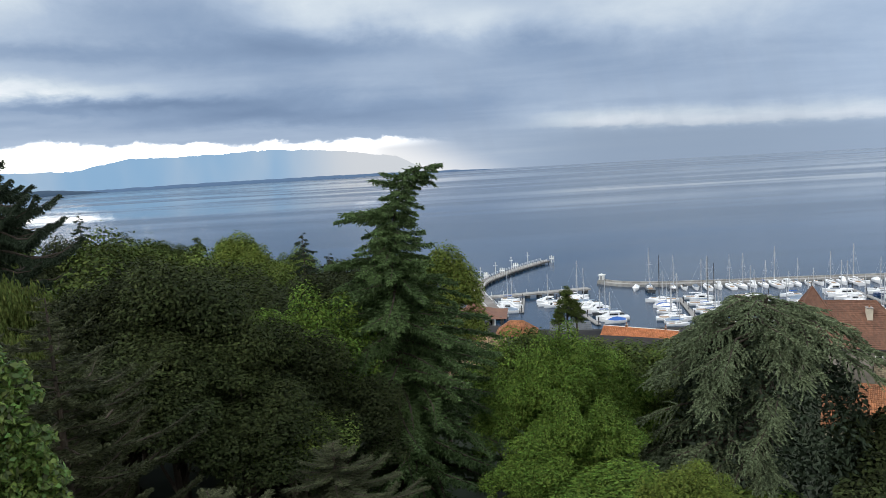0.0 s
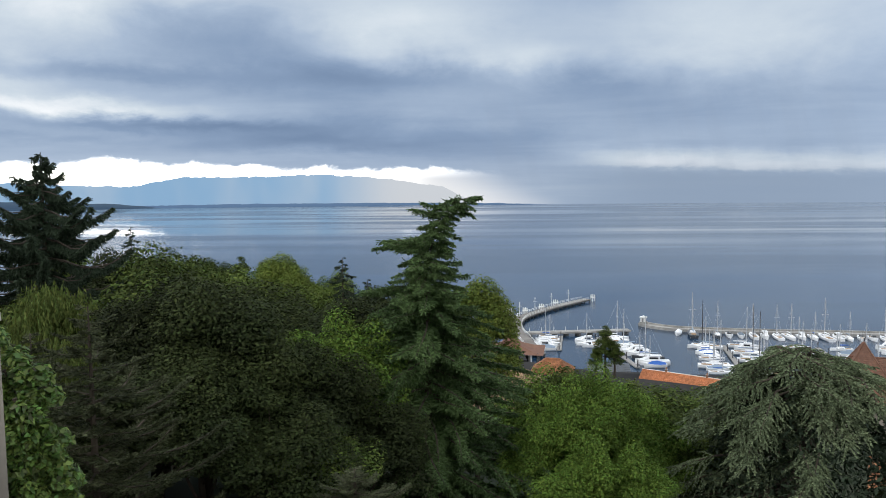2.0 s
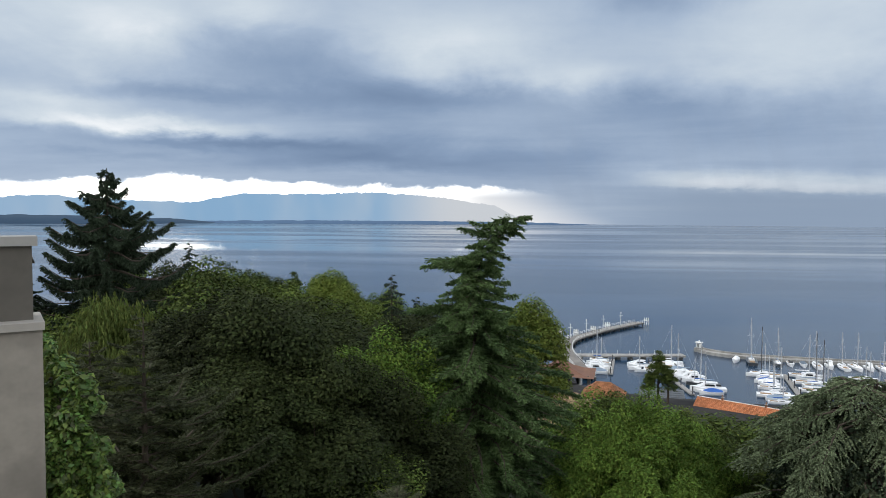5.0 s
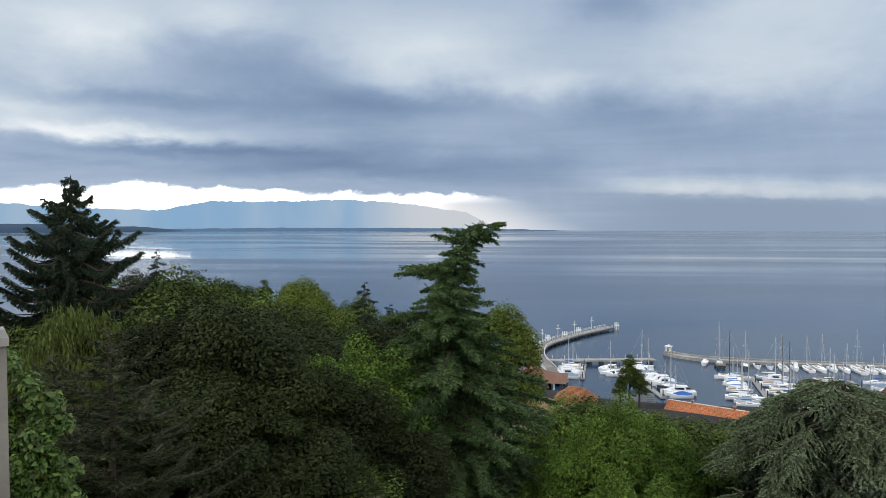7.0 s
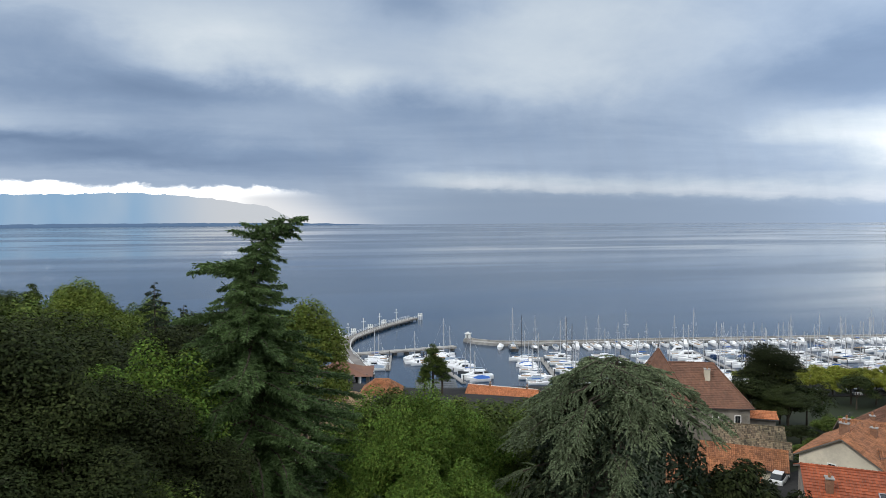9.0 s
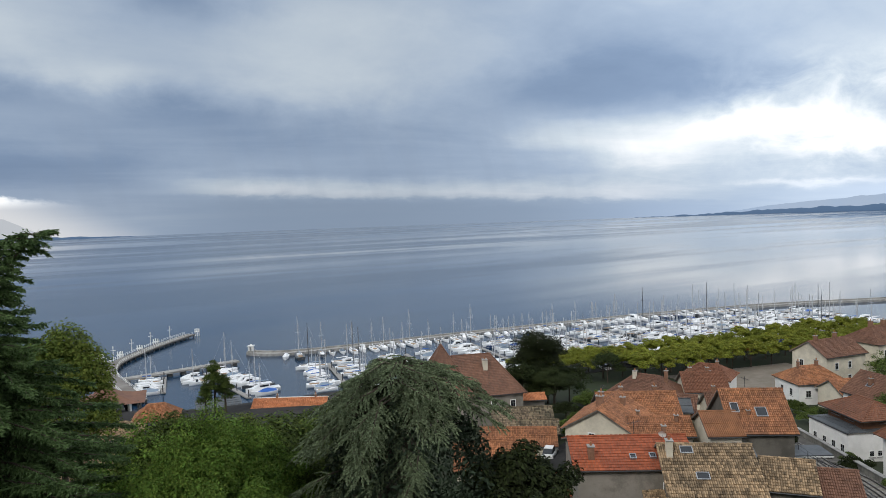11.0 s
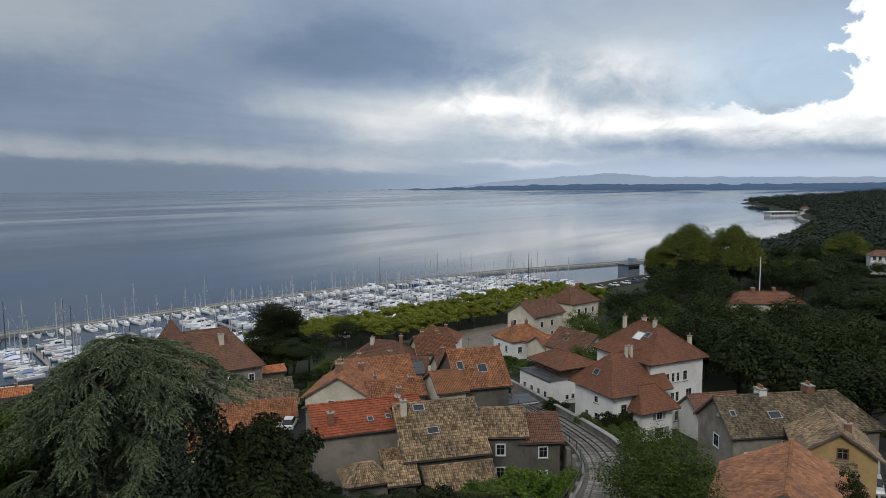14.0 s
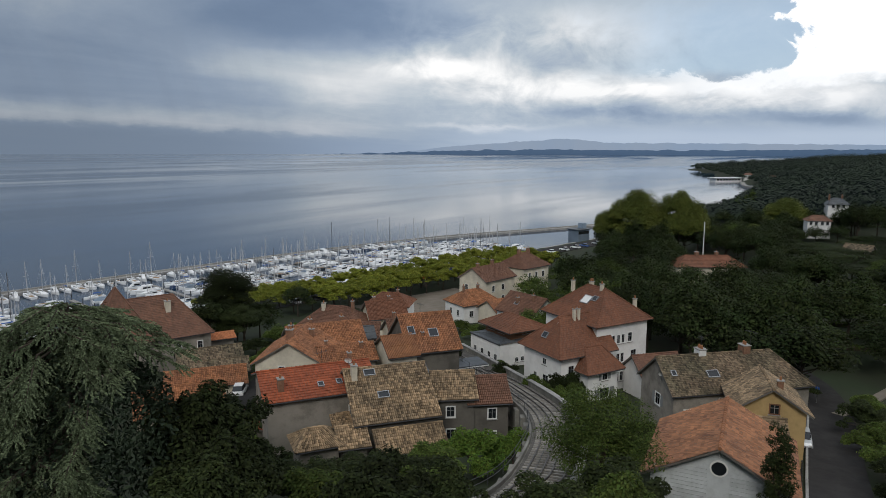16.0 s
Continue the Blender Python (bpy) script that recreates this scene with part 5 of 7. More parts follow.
def trunk_mesh(h, r, rng, limbs, lean=0.0):
    mb = MB()
    pts = [(lean * (k / 6) ** 2 * h + rng.uniform(-0.1, 0.1), rng.uniform(-0.1, 0.1), h * k / 6) for k in range(7)]
    pts[0] = (0, 0, -9 if h > 5 else -1.5)
    mb.tube(pts, [r * (1 - 0.8 * k / 6) for k in range(7)], 8)
    for e in limbs:
        k = rng.uniform(0.35, 0.7)
        s = Vector((lean * k * k * h, 0, h * k))
        e = Vector(e)
        mid = s.lerp(e, 0.5) + Vector((0, 0, -0.1 * (e - s).length))
        mb.tube([s, mid, e], [r * 0.38, r * 0.25, r * 0.08], 5)
    return mb


def broadleaf(name, label, mat_name, seed, h, R, leaf, count, lobes=16, crown_base=0.28, hang=0.0, wild=0.10, group="", flat=0.8):
    """A tree with a crown of many leaves gathered in uneven lobes. Height h, crown radius R."""
    rng, pr = np.random.default_rng(seed), random.Random(seed)
    cz, rz = h * (1 + crown_base) / 2, h * (1 - crown_base) / 2
    d = unit(rng.normal(size=(lobes, 3)))
    d[:, 2] = np.abs(d[:, 2]) * 1.2 - 0.35
    rad = rng.uniform(0.42, 1.0 + wild * 0.6, lobes) if flat < 1 else rng.uniform(0.74, 0.86, lobes)
    lc = d * rad[:, None] * np.array([R, R, rz])
    lr = rng.uniform(0.17 - wild * 0.3, 0.40 - wild * 0.45, lobes) * min(R, rz)
    lc = np.concatenate([lc, [[0, 0, rz * 0.25]]])
    lr = np.concatenate([lr, [0.45 * min(R, rz)]])
    which = rng.choice(lobes + 1, count, p=lr ** 2 / (lr ** 2).sum())
    u = unit(rng.normal(size=(count, 3)))
    u[:, 2] = np.where(rng.random(count) < 0.55, np.abs(u[:, 2]), u[:, 2])
    depth = 1 - 0.35 * rng.random(count) ** 2 + rng.normal(0, wild, count)
    u[:, 2] = np.where(u[:, 2] < 0, u[:, 2] * 0.35, u[:, 2] * flat)
    C = lc[which] + u * (lr[which] * depth * 1.18)[:, None]
    C[:, 2] -= 0.22 * lr[which] * (u[:, 0] ** 2 + u[:, 1] ** 2)
    N = unit(u * 0.75 + np.array([0, 0, 0.85]) + rng.normal(0, 0.36, (count, 3)))
    C[:, 2] += cz
    if hang:
        links = 7
        S = C[:count // links]
        sway = rng.normal(0, 0.16, (len(S), 2)) + u[:len(S), :2] * 0.25
        drop = rng.uniform(0.6, 1.4, (len(S), 1)) * hang
        P, D = [], []
        for k in range(links):
            d = unit(np.concatenate([sway * (1.6 - 0.25 * k) + rng.normal(0, 0.22, (len(S), 2)), -np.ones((len(S), 1))], 1))
            P.append(S)
            D.append(d)
            S = S + d * drop * 0.8
        Q = blades(rng, np.concatenate(P), np.concatenate(D), np.concatenate([drop * 1.15] * links), leaf)
    else:
        Q = leaves(rng, C, N, leaf)
    tr = thing(name, label, "tree", pose(0, 0, -80), group)
    part("trunk", trunk_mesh(h * 0.75, 0.018 * h + 0.08, pr, [tuple(lc[k] * 0.85 + np.array([0, 0, cz])) for k in range(min(lobes, 9))]), M["bark"], tr)
    part("crown", quads("crown", Q), M[mat_name], tr)
    return tr


def conifer(name, label, mat_name, seed, h, prof, boughs, twigs, tl, tw, rise=0.15, droop=0.45, tipup=0.0, start=0.12, bend=(), arms=(), hang=0.3, flat=0.35, group="", trunk_r=None, swirl=0.12):
    """A conifer of single boughs with side twigs. prof: (share of height, radius). bend: (share of height, x, y) of the stem."""
    rng, pr = np.random.default_rng(seed), random.Random(seed)
    bz = [b[0] for b in bend] or [0]
    bx, by = [b[1] for b in bend] or [0], [b[2] for b in bend] or [0]

    def stem(k):
        return np.array([np.interp(k, bz, bx), np.interp(k, bz, by), h * k])

    allP, allD, allL = [], [], []
    bm_ = MB()
    spec = []
    ks = start + (1 - start) * (np.arange(boughs) + rng.random(boughs)) / boughs
    for i, k in enumerate(ks):
        rad = np.interp(k, [p for p, q in prof], [q for p, q in prof]) * rng.uniform(0.72, 1.15)
        spec.append((k, i * 2.39996 + rng.normal(0, 0.3), rad, rise + rng.normal(0, 0.08), droop * rng.uniform(0.6, 1.3)))
    spec += [(*a,) for a in arms]
    for k, a, rad, ri, dr in spec:
        b0 = stem(min(k, 1.0))
        dh = np.array([math.sin(a), math.cos(a), 0])
        sd = np.array([dh[1], -dh[0], 0])
        sway = rng.normal(0, swirl)

        def at(s):
            s = np.asarray(s)[:, None]
            return b0 + dh * rad * s + sd * rad * sway * s ** 2 + np.array([0, 0, 1.0]) * rad * (ri * s - dr * s ** 1.7 + tipup * np.maximum(s - 0.55, 0) ** 1.5 * 2.5)

        pts = at(np.linspace(0, 1, 5))
        r0 = 0.02 + 0.018 * rad
        bm_.tube([tuple(p) for p in pts], [r0, r0 * 0.8, r0 * 0.6, r0 * 0.4, r0 * 0.15], 4, False)
        n = max(6, int(twigs * rad))
        s = 0.03 + 0.97 * rng.random(n) ** 0.8
        P = at(s)
        fwd = unit(at(np.minimum(s + 0.03, 1.03)) - P)
        sg = np.where(rng.random(n) < 0.5, -1.0, 1.0)[:, None]
        D = unit(fwd * rng.uniform(0.3, 1.0, (n, 1)) + sd * sg * rng.uniform(0.25, 1.0, (n, 1)) + np.array([0, 0, 1.0]) * (rng.normal(0.0, flat, (n, 1)) - hang))
        w = (1.15 - 0.7 * s)[:, None] * rng.uniform(0.6, 1.3, (n, 1)) * tl * min(1.0, 0.45 + rad * 0.18)
        # small blades along each twig
        for j, (f, m_) in enumerate(((0.0, 0.42), (0.2, 0.42), (0.4, 0.4), (0.6, 0.36), (0.8, 0.3))):
            D2 = unit(D + rng.normal(0, 0.42, (n, 3)) * np.array([1, 1, 0.6]))
            allP.append(P + D * w * f)
            allD.append(D2)
            allL.append(w * m_ * 1.25)
    P, D, L = np.concatenate(allP), np.concatenate(allD), np.concatenate(allL)
    tr = thing(name, label, "tree", pose(0, 0, -80), group)
    tb = MB().tube([tuple(stem(k)) if k > 0 else (stem(0)[0], stem(0)[1], -2) for k in np.linspace(0, 1, 12)], [(trunk_r or 0.016 * h) * (1 - 0.93 * k) for k in np.linspace(0, 1, 12)], 8)
    trunk = part("trunk", tb, M["bark"], tr)
    tagged(part("branchwork", bm_, M["bark"], trunk), kind="stuff")
    part("crown", quads("crown", blades(rng, P, D, L, tw)), M[mat_name], tr)
    return tr


placed = set()


def plant(tree, x, y, top=None, s=1.0, rot=None, sz=None, h=None):
    """Set a tree on the ground, its top at a given height over the lake where one is named."""
    z = ground_z(x, y) - 0.2
    if top is not None:
        sz = min((top - z) / h, 1.3 * s)
        z = top - h * sz
    rot = prng.uniform(0, 360) if rot is None else rot
    m = pose(x, y, z, 0, 0, rot) @ Matrix.Diagonal((s, s, sz or s, 1))
    if tree.name in placed:
        return copy_thing(tree, m @ Matrix.Diagonal((*[1 / k for k in tree.scale], 1)))
    placed.add(tree.name)
    tree.matrix_basis = m
    return tree


prng = random.Random(5)
# the tall leaning cedar spire
spire = conifer("cedar_spire", "tall dark green conifer with a leaning, wind-bent top", "needle", 3, 26.5,
                [(0, 7.4), (0.35, 6.8), (0.5, 5.9), (0.60, 4.6), (0.70, 3.2), (0.78, 2.3), (0.86, 1.6), (0.93, 1.25), (1.0, 0.9)], 250, 66, 0.85, 0.040, rise=0.16, droop=0.34, hang=0.28, flat=0.26, swirl=0.4,
                bend=[(0, 0.2, 0), (0.6, 0.0, 0), (0.81, -0.1, 0), (0.89, 0.55, 0), (0.95, 1.0, 0), (0.985, 1.7, 0), (1.0, 2.9, 0)],
                arms=((0.872, -1.62, 3.9, 0.02, 0.08), (0.875, -1.5, 3.0, 0.06, 0.1), (0.885, -1.75, 3.4, 0.0, 0.05), (0.865, -1.3, 2.6, 0.1, 0.12), (0.95, -1.5, 1.9, 0.35, 0.1), (0.965, -1.7, 1.5, 0.4, 0.05), (0.995, 1.5, 0.9, 0.1, 0.1), (0.985, 1.65, 1.5, 0.05, 0.35), (0.975, 1.4, 1.7, -0.05, 0.4),
                      (0.82, 1.5, 2.4, 0.1, 0.15), (0.79, 1.7, 2.6, 0.1, 0.2), (0.76, -1.5, 4.0, 0.02, 0.1), (0.75, -1.7, 3.6, 0.05, 0.12), (0.70, 1.4, 4.0, 0.1, 0.2), (0.60, 1.6, 6.2, 0.08, 0.18), (0.56, 1.3, 6.6, 0.05, 0.2), (0.58, -1.4, 6.0, 0.1, 0.2)))
plant(spire, -3.4, 44.0, top=45.1, h=26.5, rot=0)
# spreading cedar with drooping grey-green boughs
def dome_cedar(seed, h, prof, limbs, mat_name):
    """A cedar of flat fans: each limb carries side strands lined with needles. prof: (distance from the stem, drop below the top)."""
    rng, pr = np.random.default_rng(seed), random.Random(seed)
    R, px, pz = prof[-1][0], [p for p, q in prof], [q for p, q in prof]
    grid = np.linspace(0.5, R, 400)
    steep = np.gradient(np.interp(grid, px, pz), grid)
    wgt = grid * np.sqrt(1 + steep ** 2)
    up = np.array([0, 0, 1.0])
    P_, D_, L_ = [], [], []
    br = MB()
    for k in range(limbs):
        inner = k % 4 == 0
        rho, phi = rng.choice(grid, p=wgt / wgt.sum()), k * 2.39996 + rng.normal(0, 0.15)
        drop = np.interp(rho, px, pz)
        if math.sin(phi - 0.4) > 0.15 and drop > 3.4:
            continue
        rho *= (1 + 0.09 * math.sin(phi * 3 + 1) + 0.06 * math.sin(phi * 7)) * (0.72 if inner else 1.0)
        z = h - drop - abs(rng.normal(0, 0.35)) - (1.6 if inner else 0.0)
        sl = min(np.interp(rho, grid, steep), 0.9)
        reach = min(rho, rng.uniform(2.6, 4.2))
        phi2 = phi + rng.normal(0, 0.25)
        fwd = np.array([math.sin(phi2), math.cos(phi2), 0])
        side = np.array([fwd[1], -fwd[0], 0])
        tip = np.array([rho * math.sin(phi), rho * math.cos(phi), z])
        lean = rng.normal(0, 0.10)

        def at(t):
            back = (1 - t) * reach
            return tip - fwd * back + up * (0.28 * sl * back + 0.05 * back - 0.30 * t ** 3) + side * lean * back

        line = [at(t) for t in (0.0, 0.35, 0.7, 1.0)]
        foot = np.array([0, 0, min(h - 1.0, line[0][2] + 0.2)])
        br.tube([tuple(foot)] + [tuple(p) for p in line], [0.09, 0.06, 0.045, 0.03, 0.012], 5)
        n = int(8 + 7.5 * reach)
        for j in range(n):
            t = (j + rng.random()) / n
            sg = 1 if j % 2 else -1
            ang = sg * (1.0 - 0.55 * t) * rng.uniform(0.7, 1.25)
            d = unit(fwd * math.cos(ang) + side * math.sin(ang) + up * rng.normal(-0.10, 0.14) - up * 0.25 * sl)
            w = unit(np.cross(d, up))
            L = rng.uniform(0.75, 1.75) * (1.15 - 0.45 * t)
            m = int(6 + 9 * L)
            q = np.linspace(0, 1, m)[:, None]
            pts = at(t) + d * L * q + w * rng.normal(0, 0.16) * L * q * q - up * rng.uniform(0.10, 0.30) * L * q ** 2 + rng.normal(0, 0.03, 3)
            for sgn in (-1, 0, 1):
                P_.append(pts)
                D_.append(unit(d * 0.8 + w * sgn * rng.uniform(0.2, 0.55, (m, 1)) + rng.normal(0, 0.15, (m, 3)) + up * (0.25 if sgn == 0 else 0.05)))
                L_.append(rng.uniform(0.12, 0.22, (m, 1)) * (1.15 - 0.4 * q))
    tr = thing("weeping_cedar", "broad grey-green cedar with a domed crown of drooping boughs", "tree", pose(0, 0, -80))
    tb = MB().tube([(0, 0, -2), (0.1, 0, h * 0.5), (0, 0.1, h - 1.2)], [0.5, 0.4, 0.15], 9)
    trunk = part("trunk", tb, M["bark"], tr)
    tagged(part("branchwork", br, M["bark"], trunk), kind="stuff")
    # inner leaves in a blackish colour that paints the crown's inside shade
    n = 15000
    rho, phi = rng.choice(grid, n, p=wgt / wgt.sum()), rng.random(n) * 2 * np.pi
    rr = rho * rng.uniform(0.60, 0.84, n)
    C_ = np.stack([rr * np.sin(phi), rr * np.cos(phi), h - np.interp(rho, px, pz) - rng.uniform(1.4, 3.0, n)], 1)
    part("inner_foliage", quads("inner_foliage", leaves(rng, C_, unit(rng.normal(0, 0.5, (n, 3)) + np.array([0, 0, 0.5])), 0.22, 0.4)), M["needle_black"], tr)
    part("crown", quads("crown", blades(rng, np.concatenate(P_), np.concatenate(D_), np.concatenate(L_), 0.042)), M[mat_name], tr)
    return tr


cedar = dome_cedar(8, 15.5, [(0, 0.0), (2.0, 0.15), (4.0, 0.75), (5.4, 1.6), (6.6, 2.7), (7.6, 4.2), (8.3, 6.4), (8.8, 9.5), (9.0, 12.0)], 240, "needle_blue")
plant(cedar, 20.5, 41.9, top=35.5, h=15.5, s=0.92, rot=0)
# black spruce against the sky
spruce = conifer("spruce", "dark spruce with upswept bough tips and hanging twigs", "needle_black", 12, 26.0,
                 [(0, 6.8), (0.5, 6.2), (0.74, 5.4), (0.83, 4.3), (0.91, 2.3), (0.965, 1.0), (1.0, 0.3)], 140, 74, 0.85, 0.045, rise=0.02, droop=0.34, tipup=0.50, hang=0.9, flat=0.15)
plant(spruce, -33.4, 49.8, top=48.8, h=26.0, s=1.0)
spruce_b = conifer("spruce", "dark spruce rising among broadleaf trees", "needle_black", 13, 26.0, [(0, 6.0), (0.6, 5.0), (0.8, 3.2), (0.92, 1.6), (1.0, 0.3)], 90, 18, 0.9, 0.09, rise=0.05, droop=0.35, tipup=0.2, hang=0.4, flat=0.2)
for x, y, t, s in ((-15.1, 73.5, 38.6, 0.75), (-42.3, 79.5, 41.9, 0.55), (-39.5, 47.5, 40.5, 0.9), (-44.5, 78, 39.5, 0.6), (-12.5, 74.5, 36.0, 0.8)):
    plant(spruce_b, x, y, top=t, h=26.0, s=s)
# dark fir low on the slope
fir = conifer("fir", "dark green fir with layered boughs below the terrace", "needle_fir", 17, 20.0,
              [(0, 6.8), (0.3, 6.0), (0.55, 4.6), (0.75, 3.0), (0.9, 1.3), (1.0, 0.3)], 84, 84, 0.62, 0.030, rise=0.26, droop=0.20, tipup=0.36, hang=0.0, flat=0.12)
plant(fir, -15.3, 25.0, top=40.9, h=20.0, s=0.95)
plant(fir, -20.5, 29.0, top=39.0, h=20.0, s=0.9)
plant(fir, -9.0, 22.5, top=34.0, h=20.0, s=0.8)
plant(fir, -5.5, 28.5, top=33.0, h=20.0, s=0.8)

DARK = [broadleaf("dark_broadleaf_tree", "dense dark green broadleaf tree on the slope", "leaf_dark", 30 + i, 18, 5.2, 0.13, 38000, 64, wild=0.09) for i in range(2)]
MID = [broadleaf("broadleaf_tree", "green broadleaf tree in full leaf", "leaf_mid", 40 + i, 14, 5.0, 0.17, 22000, 56, wild=0.10) for i in range(3)]
LIGHT = [broadleaf("bright_broadleaf_tree", "bright green broadleaf tree with airy foliage", "leaf_light", 50 + i, 14, 3.7, 0.125, 25000, 70, wild=0.13) for i in range(2)]
YELL = [broadleaf("yellowing_broadleaf_tree", "yellow-green broadleaf tree in late summer leaf", "leaf_yellow", 60 + i, 14, 5.4, 0.17, 22000, 60, wild=0.08) for i in range(2)]
ROUND = broadleaf("yellowing_broadleaf_tree", "round-headed yellow-green broadleaf tree behind the conifer", "leaf_yellow", 66, 14, 5.0, 0.17, 27000, 64, crown_base=0.08, wild=0.06, flat=1.0)
WILLOW = broadleaf("weeping_birch", "weeping tree with hanging yellow-green twigs", "leaf_willow", 70, 13, 3.7, 0.05, 63000, 70, crown_base=0.05, hang=0.26, wild=0.12)
POPLAR = broadleaf("columnar_tree", "narrow columnar dark green tree among others", "leaf_mid", 75, 14, 2.0, 0.17, 7000, 90, crown_base=0.02)
for kind, x, y, t, s in (
        (DARK[0], -15.2, 35.8, 41.0, 0.62), (DARK[1], -12.0, 36.5, 39.3, 0.5), (DARK[0], -18.2, 36.0, 40.2, 0.5), (DARK[1], -9.6, 37.5, 37.2, 0.5), (DARK[0], -14.0, 32.0, 37.6, 0.5), (DARK[1], -10.5, 32.5, 35.6, 0.5), (MID[1], -8.2, 34.0, 33.5, 0.5), (DARK[0], -21.0, 37.5, 39.4, 0.5), (DARK[1], -6.8, 37.5, 34.0, 0.5), (DARK[0], -17.8, 31.5, 37.0, 0.5), (DARK[1], -16, 45, 38.6, 0.9),
        (DARK[0], -26.5, 54, 39.0, 0.9), (DARK[1], -19.5, 58, 38.4, 0.85), (DARK[0], -11.0, 55, 37.0, 0.8), (DARK[1], -37.5, 66, 41.0, 0.8), (DARK[0], -11.5, 72.5, 35.8, 0.65),
        (WILLOW, -24.9, 37.6, 41.0, 1.0), (WILLOW, -21.5, 33, 38.5, 0.7), (MID[0], -22.5, 44.0, 40.6, 0.85), (MID[1], -28.5, 60, 40.3, 0.9), (MID[2], -33, 68, 40.9, 0.9), (MID[0], -38, 80, 39.6, 0.9),
        (MID[1], -41.2, 101.5, 36.5, 0.6), (MID[2], -30, 72, 39.0, 0.9), (MID[0], -24, 66, 38.8, 0.9), (MID[1], -31.5, 44.0, 39.2, 0.8), (MID[2], -45, 70, 41.0, 0.9),
        (ROUND, -25.8, 86, 38.2, 0.95), (YELL[1], -22.3, 80, 36.6, 0.8), (YELL[0], -29.5, 92, 36.8, 0.7), (MID[0], -18.5, 70, 36.2, 0.8), (MID[2], -9.0, 60, 35.0, 0.8), (LIGHT[0], -8.4, 41.5, 37.9, 0.62), (LIGHT[1], -11.8, 43.5, 36.5, 0.6),
        (ROUND, -0.2, 75.0, 36.3, 0.92), (MID[1], -5, 82, 32.0, 0.8), (MID[0], -14, 95, 32.5, 0.8), (MID[2], -24, 110, 33.5, 0.8), (MID[1], -34, 120, 33.5, 0.9), (MID[0], -48, 95, 36.5, 0.9),
        (POPLAR, -40.6, 112.7, 36.7, 0.85), (POPLAR, 27.7, 147.2, 18.0, 1.0), (POPLAR, 29.6, 146.5, 14.5, 0.9), (POPLAR, 25.8, 147.6, 13.0, 0.8), (POPLAR, 414, 71, 24.0, 1.3), (POPLAR, 413, 78, 19.5, 1.1), (POPLAR, 416, 74, 20.5, 1.2),
        (LIGHT[0], 5.2, 58, 30.0, 0.8), (MID[1], 7.8, 57.5, 30.4, 0.75), (LIGHT[1], 10.8, 57, 29.8, 0.8), (MID[0], 13.0, 56.6, 29.2, 0.75),
        (LIGHT[0], 7.3, 42.2, 34.4, 0.46), (LIGHT[1], 5.0, 41.5, 33.2, 0.42), (LIGHT[1], 9.6, 43.0, 33.0, 0.45), (LIGHT[0], 3.6, 42.5, 31.5, 0.42), (LIGHT[0], 11.6, 44.5, 31.6, 0.45), (LIGHT[1], 6.4, 38.5, 31.4, 0.42), (LIGHT[0], 9.0, 38.8, 30.4, 0.42), (LIGHT[1], 4.2, 36.5, 29.4, 0.45), (MID[2], 13.5, 46.5, 30.8, 0.5), (MID[0], 15.5, 58, 28.9, 1.0), (MID[1], 20.5, 62, 27.5, 0.9), (MID[2], 11.0, 60, 28.6, 0.9), (LIGHT[1], 8.5, 34, 28.5, 0.7),
        (YELL[1], 13.8, 62, 27.8, 0.6), (MID[0], 12.5, 33, 26.8, 0.8), (LIGHT[1], 17.0, 33.5, 26.0, 0.7), (YELL[0], 9.6, 27.5, 31.3, 0.36), (YELL[1], 11.0, 28.5, 31.0, 0.33),
        (DARK[0], 85.0, 111.0, 21.3, 0.85), (DARK[1], 83.0, 103.0, 15.5, 0.6)):
    s *= {"dark": 1.42, "brig": 1.42, "broa": 1.2, "yell": 1.05}.get(kind.name[:4], 1.0)
    plant(kind, x, y, top=t, s=s, h={"dark": 18, "weep": 13}.get(kind.name[:4], 14))

# plane trees along the waterfront
PLANE = [broadleaf("plane_tree", "pollarded plane tree with yellow-green leaves by the harbour", "leaf_plane", 80 + i, 8.5, 4.6, 0.24, 4600, 26, crown_base=0.30, group="waterfront plane trees") for i in range(3)]
for row, (x0, y0, x1, y1, n) in enumerate(((102, 137, 216, 118, 19), (103, 128, 208, 110, 17), (120, 117, 203, 102, 13), (166, 101, 206, 96, 7))):
    for i in range(n):
        t = i / (n - 1)
        plant(PLANE[prng.randrange(3)], x0 + (x1 - x0) * t + prng.uniform(-0.8, 0.8), y0 + (y1 - y0) * t + prng.uniform(-0.8, 0.8), s=prng.uniform(0.92, 1.15), sz=prng.uniform(0.76, 0.98))
# trees of the eastern slope
BIG = [broadleaf("great_tree", "great dark broadleaf tree with a domed crown near the shore", "leaf_great", 90 + i, 23, 11.5, 0.33, 34000, 60, crown_base=0.10, wild=0.06, flat=1.0) for i in range(2)]
for x, y, t, s, k in ((249, 82, 29.2, 0.92, 0), (253.5, 67.5, 29.8, 0.85, 1), (247, 92, 22, 0.55, 1), (327, 42, 23.4, 0.8, 0), (318, 52, 17, 0.6, 1), (290, 48, 15, 0.55, 0), (296, 58, 13.5, 0.5, 1), (284, 62, 14, 0.5, 0)):
    plant(BIG[k], x, y, top=t, h=23, s=s)
FAR = [broadleaf("slope_tree", "dark green broadleaf tree of the wooded slope", "leaf_slope", 100 + i, 13, 5.8, 0.27, 5600, 34, crown_base=0.12) for i in range(3)]
FARL = [broadleaf("slope_tree", "mid green broadleaf tree of the wooded slope", "leaf_mid", 110 + i, 12, 5.4, 0.25, 4600, 40, crown_base=0.15) for i in range(2)]
spots = []
tries = 0
